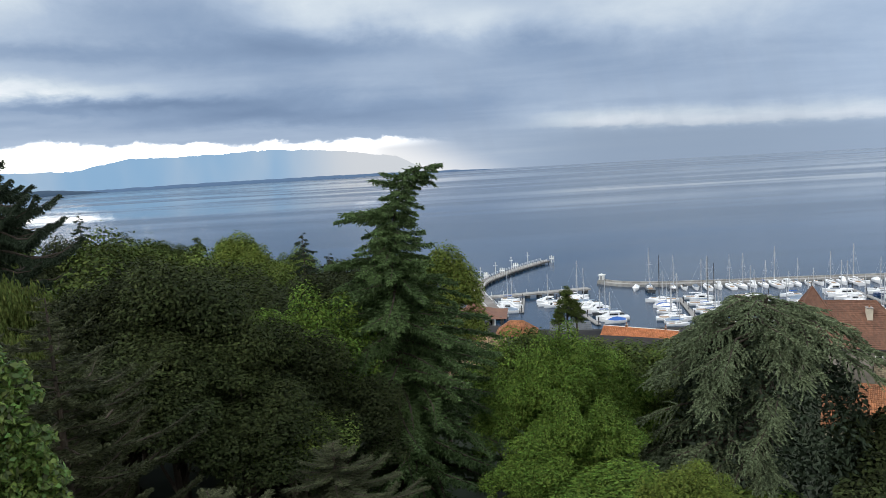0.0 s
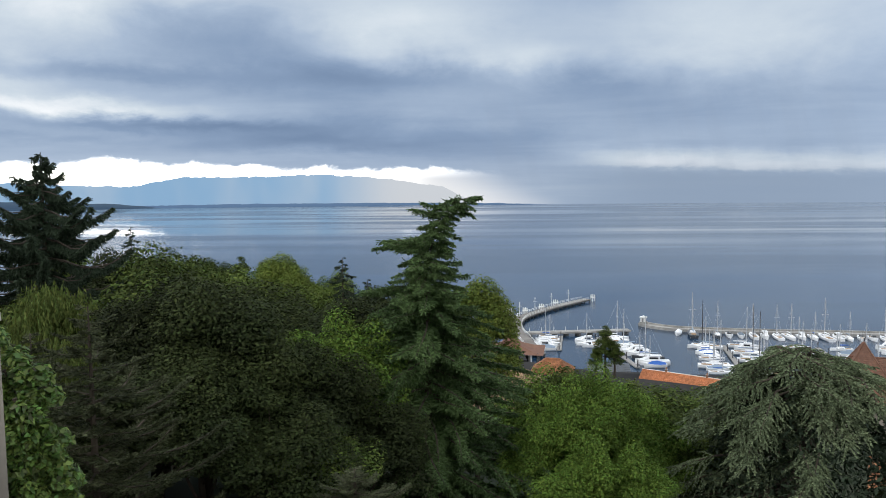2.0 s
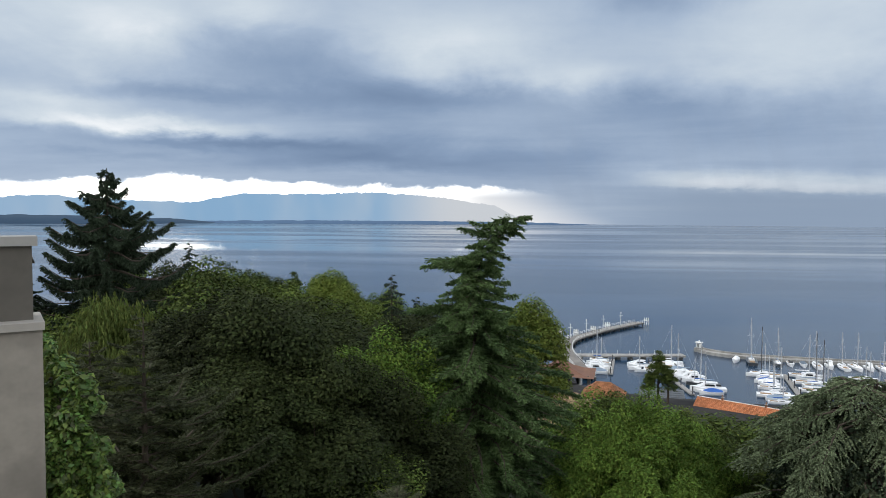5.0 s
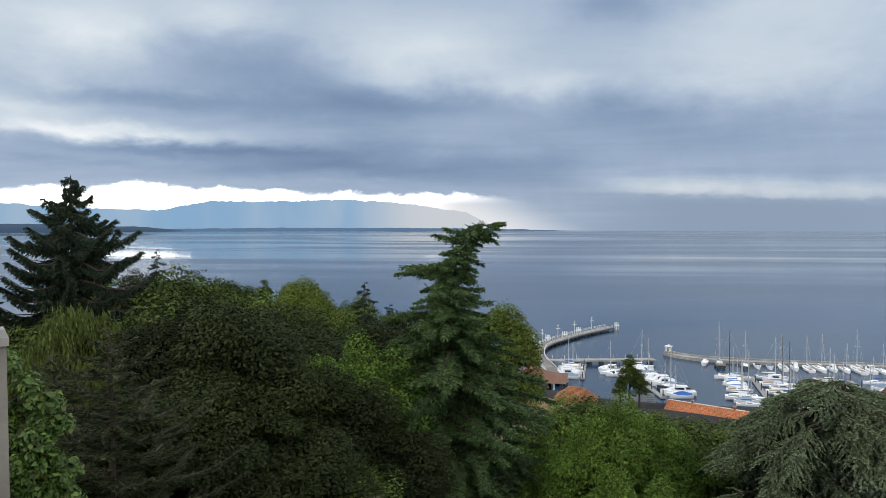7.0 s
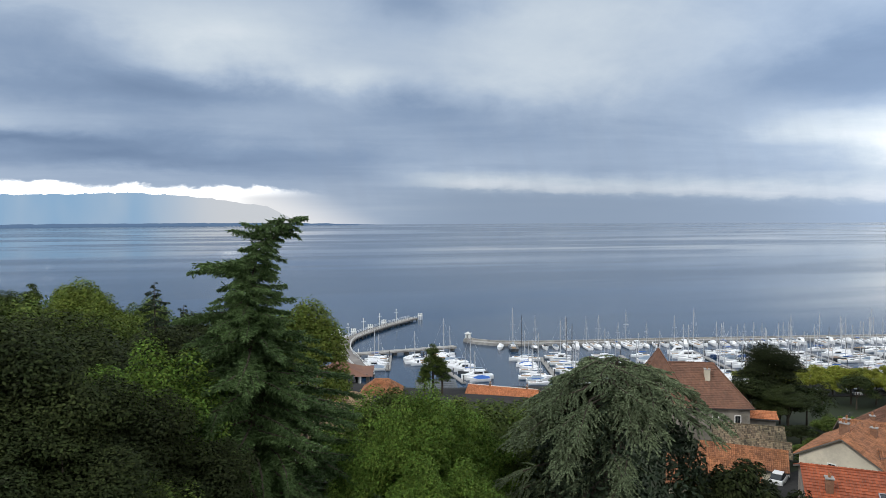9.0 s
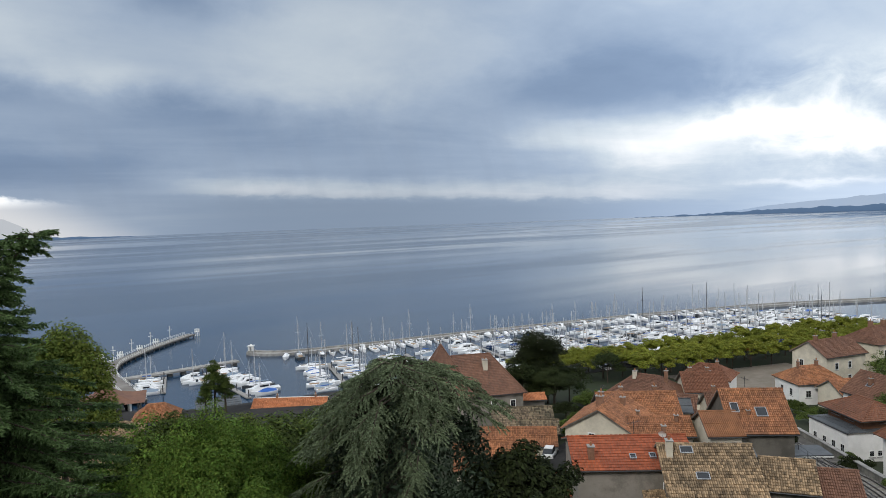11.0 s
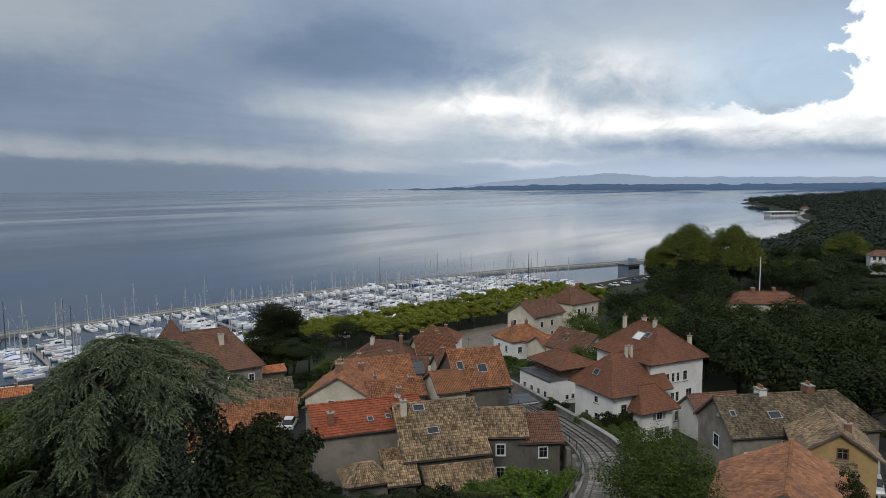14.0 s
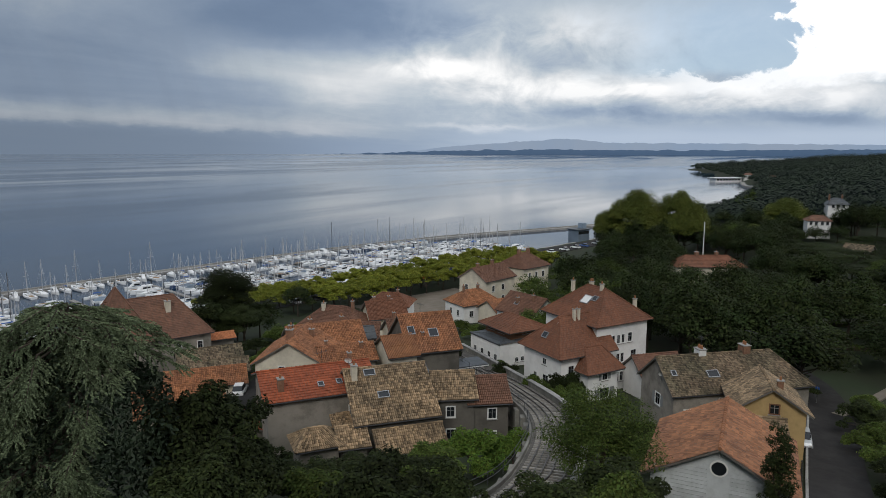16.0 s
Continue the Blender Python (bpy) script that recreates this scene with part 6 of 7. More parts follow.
while len(spots) < 210 and tries < 9000:
    tries += 1
    a, r = prng.uniform(63, 100), 105 + 240 * prng.random() ** 1.2
    x, y = r * math.sin(radians(a)), r * math.cos(radians(a))
    if y > shore(x) - 22 or (a < 70 and r < 136) or (a < 66.5 and r < 215) or (a < 69.5 and r > 175) or (a > 85.5 and r < 128) or (75 < a < 79.8 and 195 < r < 240) or (85.8 < a < 90.5 and 170 < r < 222):
        continue
    if (a > 83.5 and 290 < r < 345 and a < 87.0) or a < 74 and r < 118:
        continue
    if any((x - p) ** 2 + (y - q) ** 2 < 48 for p, q in spots):
        continue
    spots.append((x, y))
    hgt = prng.uniform(0.65, 1.3)
    if 74 < a < 80.5 and r < 235:
        hgt *= min(1.0, max(0.35, (45 - r * math.tan(radians(9.4)) - ground_z(x, y)) / 13))
    if 83 < a < 90 and r < 300:
        hgt *= min(1.0, max(0.3, (45 - r * math.tan(radians(7.8)) - ground_z(x, y)) / 13))
    plant(prng.choice(FAR + FAR + FARL[:1]), x, y, s=prng.uniform(0.8, 1.15), sz=hgt)
for x, y, t in ((296, 27, 15.5), (300, 20, 16.0), (318, 21, 19), (322, 29, 18.5), (327, 17, 19), (293, 33, 15), (312, 36, 17), (330, 33, 20), (203, 17, 14.5), (206, 3, 14.5), (187, 16, 11.5), (199, 22, 14)):
    plant(FAR[prng.randrange(3)], x, y, top=t, h=13, s=0.75)
# garden trees and shrubs among the houses
BUSH = [broadleaf("bush", "rounded green garden bush", "leaf_mid", 120, 3.2, 2.0, 0.085, 9000, 26, crown_base=0.0), broadleaf("bush", "rounded bright green bush", "leaf_light", 121, 3.2, 2.0, 0.085, 9000, 26, crown_base=0.0), broadleaf("bush", "dark evergreen bush", "leaf_dark", 122, 3.2, 2.2, 0.085, 10000, 26, crown_base=0.0)]
for b, lab in zip(BUSH, ("rounded green garden bush beside the houses", "rounded bright green bush beside the track", "dark evergreen bush on the hillside")):
    tagged(b, lab, "bush")
for k, x, y, top, s in (
        (1, 48.5, 29.8, 20.8, 1.5), (1, 51.5, 27.5, 20.2, 1.2), (0, 44.5, 31.5, 20.4, 1.6), (2, 39.0, 33.0, 21.0, 1.9), (2, 34.5, 35.0, 21.6, 2.0), (2, 24.0, 19.8, 30.4, 1.3), (2, 20.5, 18.6, 31.2, 1.5), (2, 27.5, 18.6, 29.0, 1.3), (2, 17.0, 17.6, 31.5, 1.4), (0, 29.5, 22.5, 27.0, 1.5), (2, 34.0, 26.0, 24.5, 1.5), (0, 29.5, 30.5, 24.5, 1.7),
        (2, 27.5, 38.5, 29.5, 1.9), (2, 30.5, 41.5, 27.0, 1.8), (0, 33.0, 45.0, 24.5, 1.7), (2, 24.5, 33.0, 28.0, 1.8), (2, 21.0, 29.5, 29.0, 1.6), (0, 36.5, 48.5, 22.0, 1.6), (2, 38.5, 46.5, 19.0, 1.5),
        (0, 78.5, 39.0, 15.5, 1.2), (2, 81.2, 37.0, 15.0, 1.1), (0, 77.0, 36.3, 15.3, 1.1), (0, 80.5, 34.2, 14.8, 1.0), (0, 75.0, 33.4, 16.2, 1.1), (2, 83.5, 35.5, 14.9, 1.0), (0, 72.5, 30.6, 16.8, 1.2), (2, 85.0, 47.5, 13.5, 1.2), (0, 89.0, 50.0, 12.6, 1.1),
        (0, 83, 60, 14, 1.4), (2, 86, 57.5, 14, 1.5), (0, 79.5, 62.5, 13.5, 1.4), (0, 84, 92, 10, 1.3), (0, 88, 99, 9.5, 1.4), (2, 79, 95, 11, 1.4), (0, 92, 103, 9, 1.5), (1, 97, 104, 8.8, 1.4), (0, 76, 88, 11.5, 1.2), (0, 70, 84, 12.2, 1.2),
        (2, 36.0, 12.0, 27.0, 1.6), (0, 33.0, 11.5, 28.5, 1.4), (2, 31.5, 14.0, 27.5, 1.4), (0, 39.5, 14.2, 25.5, 1.4), (0, 63.5, 18.5, 18.0, 1.3), (2, 67, 20, 17.2, 1.2), (0, 60, 16.5, 18.8, 1.2),
        (2, 71, -2.5, 18.0, 1.8), (0, 78, -1.5, 16.5, 1.6), (2, 64, -4.5, 19.5, 1.9), (0, 86, 0.5, 15.5, 1.6), (2, 93, 1.5, 14.8, 1.7), (0, 100, 1.5, 14.0, 1.6), (0, 108, 12, 12.6, 1.5), (2, 104, 10.5, 13, 1.3),
        (0, 114, 70, 9.8, 1.4), (0, 118, 76, 9.0, 1.4), (2, 112, 64, 11.0, 1.5), (0, 108, 74, 9.6, 1.3), (1, 120, 58, 12.5, 1.5)):
    plant(BUSH[k], x, y, top=top, h=3.2, s=s)
for x, y, t, s in ((115, 49, 16.5, 0.8), (112, 56, 15.0, 0.7), (121, 53, 18.5, 0.8), (139, 67, 15.0, 0.8), (150, 76, 14.0, 0.8), (178, 80, 13, 0.8), (192, 84, 12.5, 0.9), (108, 47, 17.5, 0.6), (84, 95, 12.5, 0.5), (143, 60, 17.5, 0.9), (132, 50, 19, 0.9)):
    plant(FARL[prng.randrange(2)], x, y, top=t, h=12, s=s)
for x, y, t, s in ((113, 120, 12.5, 0.6), (79, 108, 17.0, 0.75), (91, 108, 15.0, 0.7), (75, 113, 14.5, 0.6), (85, 110, 16.5, 0.75), (83.5, 112, 14.0, 0.7), (86.5, 109.5, 12.5, 0.6)):
    plant(FAR[0], x, y, top=t, h=13, s=s)
# bright umbrella pine beside the track
pine = broadleaf("pine", "bright green round-headed young pine beside the funicular track", "leaf_mid", 140, 10.0, 3.3, 0.085, 30000, 90, crown_base=0.12, wild=0.12, flat=0.95)
plant(pine, 41.8, 15.6, top=29.2, h=10.0, s=1.0)
cyp = broadleaf("cypress", "slim dark cypress beside the barn", "leaf_dark", 141, 7.5, 1.0, 0.07, 11000, 110, crown_base=-0.1)
plant(cyp, 46.6, 5.4, top=28.3, h=7.5, s=1.0)

# hillside scrub close below the terrace
scrub = broadleaf("climbing_vine", "climbing vine with yellowing leaves below the terrace", "ivy", 150, 3.4, 0.42, 0.055, 5200, 90, crown_base=-0.1)
tagged(scrub, category="vine")
for a, t in ((-39.8, 43.8), (-38.9, 43.8), (-38.1, 43.8), (-37.3, 43.6), (-36.6, 43.4), (-35.9, 43.1), (-35.3, 42.5), (-34.6, 41.9), (-37.6, 42.6), (-36.2, 42.2), (88.5, 40.9), (90.5, 41.1), (87, 40.6)):
    r = 9.4 + prng.uniform(-0.25, 0.25)
    plant(scrub, r * math.sin(radians(a)), r * math.cos(radians(a)), top=t, h=3.4, s=prng.uniform(0.8, 1.0))
under = broadleaf("ground_scrub", "low leafy scrub covering the slope", "leaf_dark", 151, 2.6, 3.2, 0.17, 3000, 16, crown_base=-0.2)
tagged(under, category="scrub")
for i in range(85):
    a, r = prng.uniform(-45, 92), prng.uniform(15, 60)
    if 56 < a < 80 and r > 26 or a > 80 and r > 40 or a > 38 and r > 44 or (60 < a < 69 and r > 20):
        continue
    x, y = r * math.sin(radians(a)), r * math.cos(radians(a))
    plant(under, x, y, s=prng.uniform(0.7, 1.2))

# ---- funicular ----
TRACK = smooth_line([(10, 13.2, 31.5), (24, 16.6, 27.0), (37.6, 19.7, 22.5), (46.3, 22.3, 20.5), (55.7, 26.1, 18.5), (64.7, 31.6, 16.5), (73.3, 39.5, 14.5), (79.5, 45.8, 13.0), (88, 55, 11.2), (97, 66, 9.5)], 8)


def strip(line, o0, o1, dz0, dz1, drop=None):
    """A solid strip between two side offsets along a line; drop: its foot goes that deep instead."""
    rings = []
    for i, p in enumerate(line):
        d = line[min(i + 1, len(line) - 1)] - line[max(i - 1, 0)]
        n = Vector((-d.y, d.x, 0)).normalized()
        a, b = p + n * o0, p + n * o1
        z0 = p.z + dz0 if drop is None else ground_z(p.x, p.y) - drop
        rings.append([(a.x, a.y, z0), (b.x, b.y, z0), (b.x, b.y, p.z + dz1), (a.x, a.y, p.z + dz1)])
    return MB().loft(rings)


fun = thing("funicular_track", "curved funicular railway on a stone viaduct with a passing loop", "railway", pose(0, 0, 0))
part("viaduct", strip(TRACK, -3.3, 1.7, -1, -0.25, 3.0), M["stone"], fun)
part("ballast", strip(TRACK, -2.9, 1.35, -0.4, -0.12), M["ballast"], fun)
part("parapet", strip(TRACK, 1.5, 1.72, -0.4, 0.1), M["stone"], fun)
part("parapet", strip(TRACK, -3.5, -3.05, -0.4, 0.55), M["stone"], fun)
part("coping", strip(TRACK, -3.6, -2.95, 0.552, 0.66), M["concrete"], fun)
for o in (-0.55, 0.55):
    part("rail", strip(TRACK, o - 0.045, o + 0.045, -0.02, 0.12), M["rail"], fun)
loop = []
for i, p in enumerate(TRACK):
    d = TRACK[min(i + 1, len(TRACK) - 1)] - TRACK[max(i - 1, 0)]
    n = Vector((-d.y, d.x, 0)).normalized()
    k = min(max((i - 12) / 9, 0), 1) * min(max((62 - i) / 9, 0), 1)
    loop.append(p - n * 1.75 * (k * k * (3 - 2 * k)))
for o in (-0.5, 0.5):
    part("rail", strip(loop[10:64], o - 0.045, o + 0.045, -0.02, 0.118), M["rail"], fun)
part("cable", strip(TRACK, -0.02, 0.02, 0.03, 0.07), M["darkmetal"], fun)
sleeper = MB().box(-0.13, -1.05, -0.14, 0.13, 1.05, -0.02).mesh("sleeper")
for line in (TRACK, loop[14:60]):
    for p, d in along([q.copy() for q in line], 0.75):
        if p.x < 95:
            part("sleeper", sleeper, M["sleeper"], fun, m=Matrix.Translation(p) @ d.to_track_quat("X", "Z").to_matrix().to_4x4())
for p, d in along([q.copy() for q in TRACK], 4.2, 16):
    n = Vector((-d.y, d.x, 0)).normalized()
    q = p + n * 1.75
    part("pilaster", MB().box(-0.5, -0.1, -8, 0.5, 0.42, -0.3, Matrix.Translation(q) @ Matrix.Rotation(math.atan2(d.y, d.x), 4, "Z")), M["stone"], fun)
    part("fence_post", MB().tube([q + Vector((0, 0, 0.3)), q + Vector((0, 0, 1.3))], 0.04, 5), M["darkmetal"], fun)
hand = MB()
for h in (0.8, 1.25):
    hand.tube([p + Vector((-(TRACK[min(i + 1, len(TRACK) - 1)] - TRACK[max(i - 1, 0)]).y, (TRACK[min(i + 1, len(TRACK) - 1)] - TRACK[max(i - 1, 0)]).x, 0)).normalized() * 1.72 + Vector((0, 0, h)) for i, p in enumerate(TRACK)], 0.025, 4)
part("guard_rail", hand, M["darkmetal"], fun)


# ---- streets ----
def drape(line, o0, o1, dz, thick=0.5, n=6):
    """A strip of paving that follows the ground, with a solid edge."""
    rings = []
    for i, p in enumerate(line):
        d = line[min(i + 1, len(line) - 1)] - line[max(i - 1, 0)]
        nn_ = Vector((-d.y, d.x, 0)).normalized()
        row = [p + nn_ * (o0 + (o1 - o0) * k / n) for k in range(n + 1)]
        zs = [ground_z(q.x, q.y) + dz for q in row]
        rings.append([(q.x, q.y, z - thick) for q, z in zip(row, zs)] + [(q.x, q.y, z) for q, z in zip(row[::-1], zs[::-1])])
    return MB().loft(rings)


ROAD = smooth_line([(34, -1.5), (48, 0.2), (65, 2.3), (85, 4.3), (101, 6.0), (116, 9.5), (130, 16)], 10)
tagged(part("road", drape(ROAD, -2.7, 2.6, 0.25), M["asphalt"]), "grey asphalt lane going down past the houses", "road", kind="structure")
tagged(part("kerb", drape(ROAD, 2.6, 2.85, 0.4, n=1), M["concrete"]), "low concrete kerb beside the lane", "kerb", kind="structure")
tagged(part("path", drape(smooth_line([(100, 5.0), (105, 3.2), (115.5, 0.8), (128, -2)], 6), -0.8, 0.8, 0.27), M["dirt"]), "pale gravel path branching off the lane", "path", kind="structure")
tagged(part("street", drape(smooth_line([(47, 64), (58, 73), (70, 80), (84, 86), (98, 97), (112, 108)], 8), -2.0, 2.0, 0.25), M["asphalt"]), "narrow village street between the houses", "street", kind="structure")
sq = [Vector((x, 110 - (x - 125) * 0.28, 0)) for x in range(128, 168, 5)]
tagged(part("square", drape(sq, -15, 10, 0.15), M["dirt"]), "pale gravel square under the plane trees", "square", kind="structure")
tagged(part("car_park", drape([Vector((x, float(shore(x)) - 14, 0)) for x in range(80, 300, 8)], -4, 6, 0.2), M["asphalt"]), "asphalt car park along the harbour", "car park", kind="structure")
tagged(part("yard", drape([Vector((x, float(shore(x)) - 13, 0)) for x in range(-6, 80, 6)], -14, 11, 0.2), M["asphalt"]), "asphalt yard by the landing", "yard", kind="structure")
for p, d in along(ROAD, 2.6, 12):
    if p.x < 100:
        q = p + Vector((-d.y, d.x, 0)) * 3.2
        bo = thing("bollard", "dark metal bollard beside the lane", "bollard", pose(q.x, q.y, ground_z(q.x, q.y)), "lane bollards")
        part("post", MB().tube([(0, 0, -0.3), (0, 0, 0.95)], 0.07, 6), M["darkmetal"], bo)
        part("ball", MB().tube([(0, 0, 0.95), (0, 0, 1.05), (0, 0, 1.15)], [0.06, 0.1, 0.03], 6), M["darkmetal"], bo)


def car(label, paint, x, y, rot):
    c = thing("car", label, "car", pose(x, y, ground_z(x, y) + 0.1, 0, 0, rot), "parked cars")
    rings = [[(px, -0.86, 0.25), (px, 0.86, 0.25), (px, 0.86, z * 0.72), (px, 0.74, z), (px, -0.74, z), (px, -0.86, z * 0.72)] for px, z in ((-2.1, 0.6), (-2.0, 0.85), (-0.9, 0.93), (0.9, 0.92), (1.9, 0.75), (2.1, 0.5))]
    part("body", MB().loft(rings), paint, c, smooth=False)
    part("cabin", MB().loft([[(px, -w, 0.88), (px, w, 0.88), (px, w * 0.82, z), (px, -w * 0.82, z)] for px, w, z in ((-1.75, 0.74, 0.95), (-1.2, 0.76, 1.42), (0.3, 0.76, 1.45), (1.1, 0.72, 0.95))]), M["pane"], c)
    part("roof", MB().box(-1.15, -0.6, 1.42, 0.25, 0.6, 1.48), paint, c)
    for sx in (-1.3, 1.3):
        for sy in (-0.8, 0.8):
            wl = part("wheel", MB().tube([(sx, sy - 0.1, 0.3), (sx, sy + 0.1, 0.3)], 0.31, 10), M["darkmetal"], c)
    for sy in (-0.6, 0.6):
        part("headlight", MB().box(2.02, sy - 0.15, 0.5, 2.1, sy + 0.15, 0.62), M["frame_white"], c)
    return c


silver = mat("silver car paint", (0.45, 0.47, 0.48), 0.3, 0.05, 1.0, 0.0, metal=0.5)
PAINT = [silver, mat("white car paint", (0.75, 0.75, 0.75), 0.3, 0.05, 1.0, 0.0), mat("black car paint", (0.03, 0.03, 0.035), 0.25, 0.05, 1.0, 0.0), mat("blue car paint", (0.05, 0.1, 0.25), 0.3, 0.05, 1.0, 0.0), mat("red car paint", (0.35, 0.04, 0.03), 0.3, 0.05, 1.0, 0.0)]
NAMES = ["silver hatchback car parked on asphalt", "white hatchback car parked on asphalt", "black hatchback car parked on asphalt", "blue hatchback car parked on asphalt", "red hatchback car parked on asphalt"]
car("silver hatchback car parked beside the yellow house", silver, 84.6, 7.4, 190)
car("white hatchback car parked below the grey house", PAINT[1], 73.2, 15.2, 40)
car("white hatchback car parked in the village street", PAINT[1], 60, 76, 40)
for i in range(26):
    k = prng.randrange(5)
    x = 84 + i * 8.2 + prng.uniform(-1, 1)
    car(NAMES[k], PAINT[k], x, float(shore(x)) - 16, 80 + prng.uniform(-4, 4))
for i in range(5):
    k = prng.randrange(5)
    car(NAMES[k], PAINT[k], 0 + i * 5.5, 169, 90)

# ---- far coast ----
frng = np.random.default_rng(9)
a_ = np.radians(frng.uniform(74.5, 99, 12000))
r_ = 340 + 1260 * frng.random(12000) ** 0.9
tx, ty = r_ * np.sin(a_), r_ * np.cos(a_)
sd = shore(tx) - ty
ok = sd > 4
tx, ty, r_ = tx[ok][:4600], ty[ok][:4600], r_[ok][:4600]
tz = height(tx, ty)
th = frng.uniform(5, 19, len(tx)) * np.clip(0.6 + sd[ok][:4600] / 160, 0.6, 1.0)
n_l = 110
u = unit(frng.normal(size=(len(tx), n_l, 3)))
u[..., 2] = np.abs(u[..., 2]) * 1.1 - 0.1
cen = np.stack([tx, ty, tz + th * 0.42], 1)[:, None, :] + u * np.stack([th * 0.52, th * 0.52, th * 0.5], 1)[:, None, :] * frng.uniform(0.75, 1.1, (len(tx), n_l, 1))
nn = unit(u + np.array([0, 0, 0.4]) + frng.normal(0, 0.10, u.shape))
# a little emission in the leaves paints haze over the woods
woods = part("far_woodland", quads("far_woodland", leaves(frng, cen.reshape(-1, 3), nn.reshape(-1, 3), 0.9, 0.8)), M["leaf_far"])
tagged(woods, "dark woodland covering the far shore and cape", "woodland", kind="stuff")

house("white villa with a steep dark roof among the trees", 338, 24, 18, -70, 8, 6, 21.6, 23.9, roof="hip", wall="white", tile="slate", style="flat", tw=1.0, tl=1.0, wins=(("f", -2, 1.9), ("f", 0, 1.9), ("f", 2, 1.9)), chims=((-3, 0, 1.2, 0.6), (2, 0, 1.2, 0.6)), group="lakeside villas")
house("cream apartment villa with a hipped roof among the trees", 308, 28, 13.5, -70, 8.5, 6, 16.8, 18.6, roof="hip", wall="white", tile="tile_brown", style="flat", tw=1.0, tl=1.0, wins=(("f", -3.0, 1.5), ("f", -1.1, 1.5), ("f", 1.1, 1.5), ("f", 3.0, 1.5)), group="lakeside villas")
house("long low hall under a faded red tile roof", 209.5, 47.5, 8, -55, 20, 9, 10.8, 13.4, roof="hip", wall="cream", tile="tile_rust", style="flat", tw=0.6, tl=0.6, chims=((-3, 0, 1.0, 1.0), (3, 0, 1.0, 0.8)), group="lakeside villas")
for x, y, w in ((1000, 178, 12), (880, 130, 11), (640, 40, 13), (720, 30, 12)):
    house("pale far villa on the wooded coast", x, y, ground_z(x, y), -70, w, 9, ground_z(x, y) + 6, ground_z(x, y) + 8.5, roof="hip", wall="white", tile="tile_brown", style="flat", tw=2.5, tl=2.5, wins=(("f", -3, 2.5), ("f", 3, 2.5)), group="lakeside villas")
fp = thing("flagpole", "tall white flagpole beside the red-roofed hall", "flagpole", pose(216, 50, 8))
part("pole", MB().tube([(0, 0, -1), (0, 0, 14.2)], [0.2, 0.1], 6), M["frame_white"], fp)
part("finial", MB().tube([(0, 0, 14.2), (0, 0, 14.4), (0, 0, 14.6)], [0.1, 0.2, 0.05], 6), M["frame_white"], fp)
mon = thing("monument", "small white stone monument on a park lawn", "monument", pose(192, 9.3, ground_z(192, 9.3)))
part("plinth", MB().box(-1.6, -1.6, -0.5, 1.6, 1.6, 0.9), M["frame_white"], mon)
part("column", MB().tube([(0, 0, 0.9), (0, 0, 2.6), (0, 0, 3.2)], [0.6, 0.45, 0.2], 8), M["frame_white"], mon)
fuel = thing("harbour_office", "small blue-grey harbour control building on the quay", "harbour building", pose(299, 126, 1.6, 0, 0, -18))
part("wall", MB().box(-4, -3, -1, 4, 3, 5.5), M["tarp_grey"], fuel)
part("roof", MB().box(-4.6, -3.6, 5.5, 4.6, 3.6, 5.8), M["slate"], fuel)
part("window", MB().box(-3.6, -3.06, 3.4, 3.6, -2.98, 4.8), M["pane"], fuel)
part("tower", MB().box(1, -1.5, 5.8, 3.5, 1.5, 8.2), M["tarp_grey"], fuel)

carport = thing("carport", "small grey-roofed carport beside the white house", "carport", pose(86.0, 54.0, 9.6, 0, 0, -33))
part("roof", MB().box(-2.6, -2.0, 2.35, 2.6, 2.0, 2.5), M["slate"], carport)
part("fascia", MB().box(-2.65, -2.05, 2.18, 2.65, -1.95, 2.34), M["frame_white"], carport)
for sx in (-2.4, 2.4):
    for sy in (-1.8, 1.8):
        part("post", MB().box(sx - 0.07, sy - 0.07, -1.0, sx + 0.07, sy + 0.07, 2.35), M["darkmetal"], carport)
sign = thing("road_sign", "blue round road sign on a grey post", "road sign", pose(104.5, 7.9, ground_z(104.5, 7.9), 0, 0, 85))
part("post", MB().tube([(0, 0, -0.3), (0, 0, 2.6)], 0.04, 6), M["metal"], sign)
part("plate", MB().tube([(0, -0.05, 2.3), (0, -0.08, 2.3)], 0.28, 16), M["tarp_blue"], sign)
house("low red-tiled lean-to against the stone house", 47.6, 58.6, 11.5, 57, 5.5, 3.2, 14.4, 15.6, roof="shed", wall="darkgrey", tile="tile_red", style="flat", category="shed", name="shed")
house("tan-tiled lean-to stepping down between the stone houses", 51.2, 47.2, 12, -37, 3.2, 5.0, 16.4, 17.9, roof="shed", wall="darkgrey", tile="tile_tan", tw=0.21, category="shed", name="shed")
house("low stone garden hut among park hedges", 264, 11, ground_z(264, 11), 75, 8, 5, ground_z(264, 11) + 3.0, ground_z(264, 11) + 4.6, wall="grey", tile="tile_grey", style="flat", tw=0.6, tl=0.6, wins=(("b", -2, 0.9), ("b", 2, 0.9)), group="park buildings", category="hut", name="hut")
lido = thing("lakeside_pavilion", "long low white pavilion on the far shore", "pavilion", pose(985, 203, 1.0, 0, 0, -38))
part("wall", MB().box(-22, -6, -1, 22, 6, 4.2), M["white"], lido)
part("roof", MB().box(-24, -8, 4.2, 24, 8, 5.0), M["frame_white"], lido)
for k in range(8):
    part("window", MB().box(-20 + 5 * k, -6.1, 1.0, -16.5 + 5 * k, -6.0, 3.4), M["pane"], lido)
mole = thing("far_mole", "pale stone mole curving along the far shore", "mole", pose(0, 0, 0))
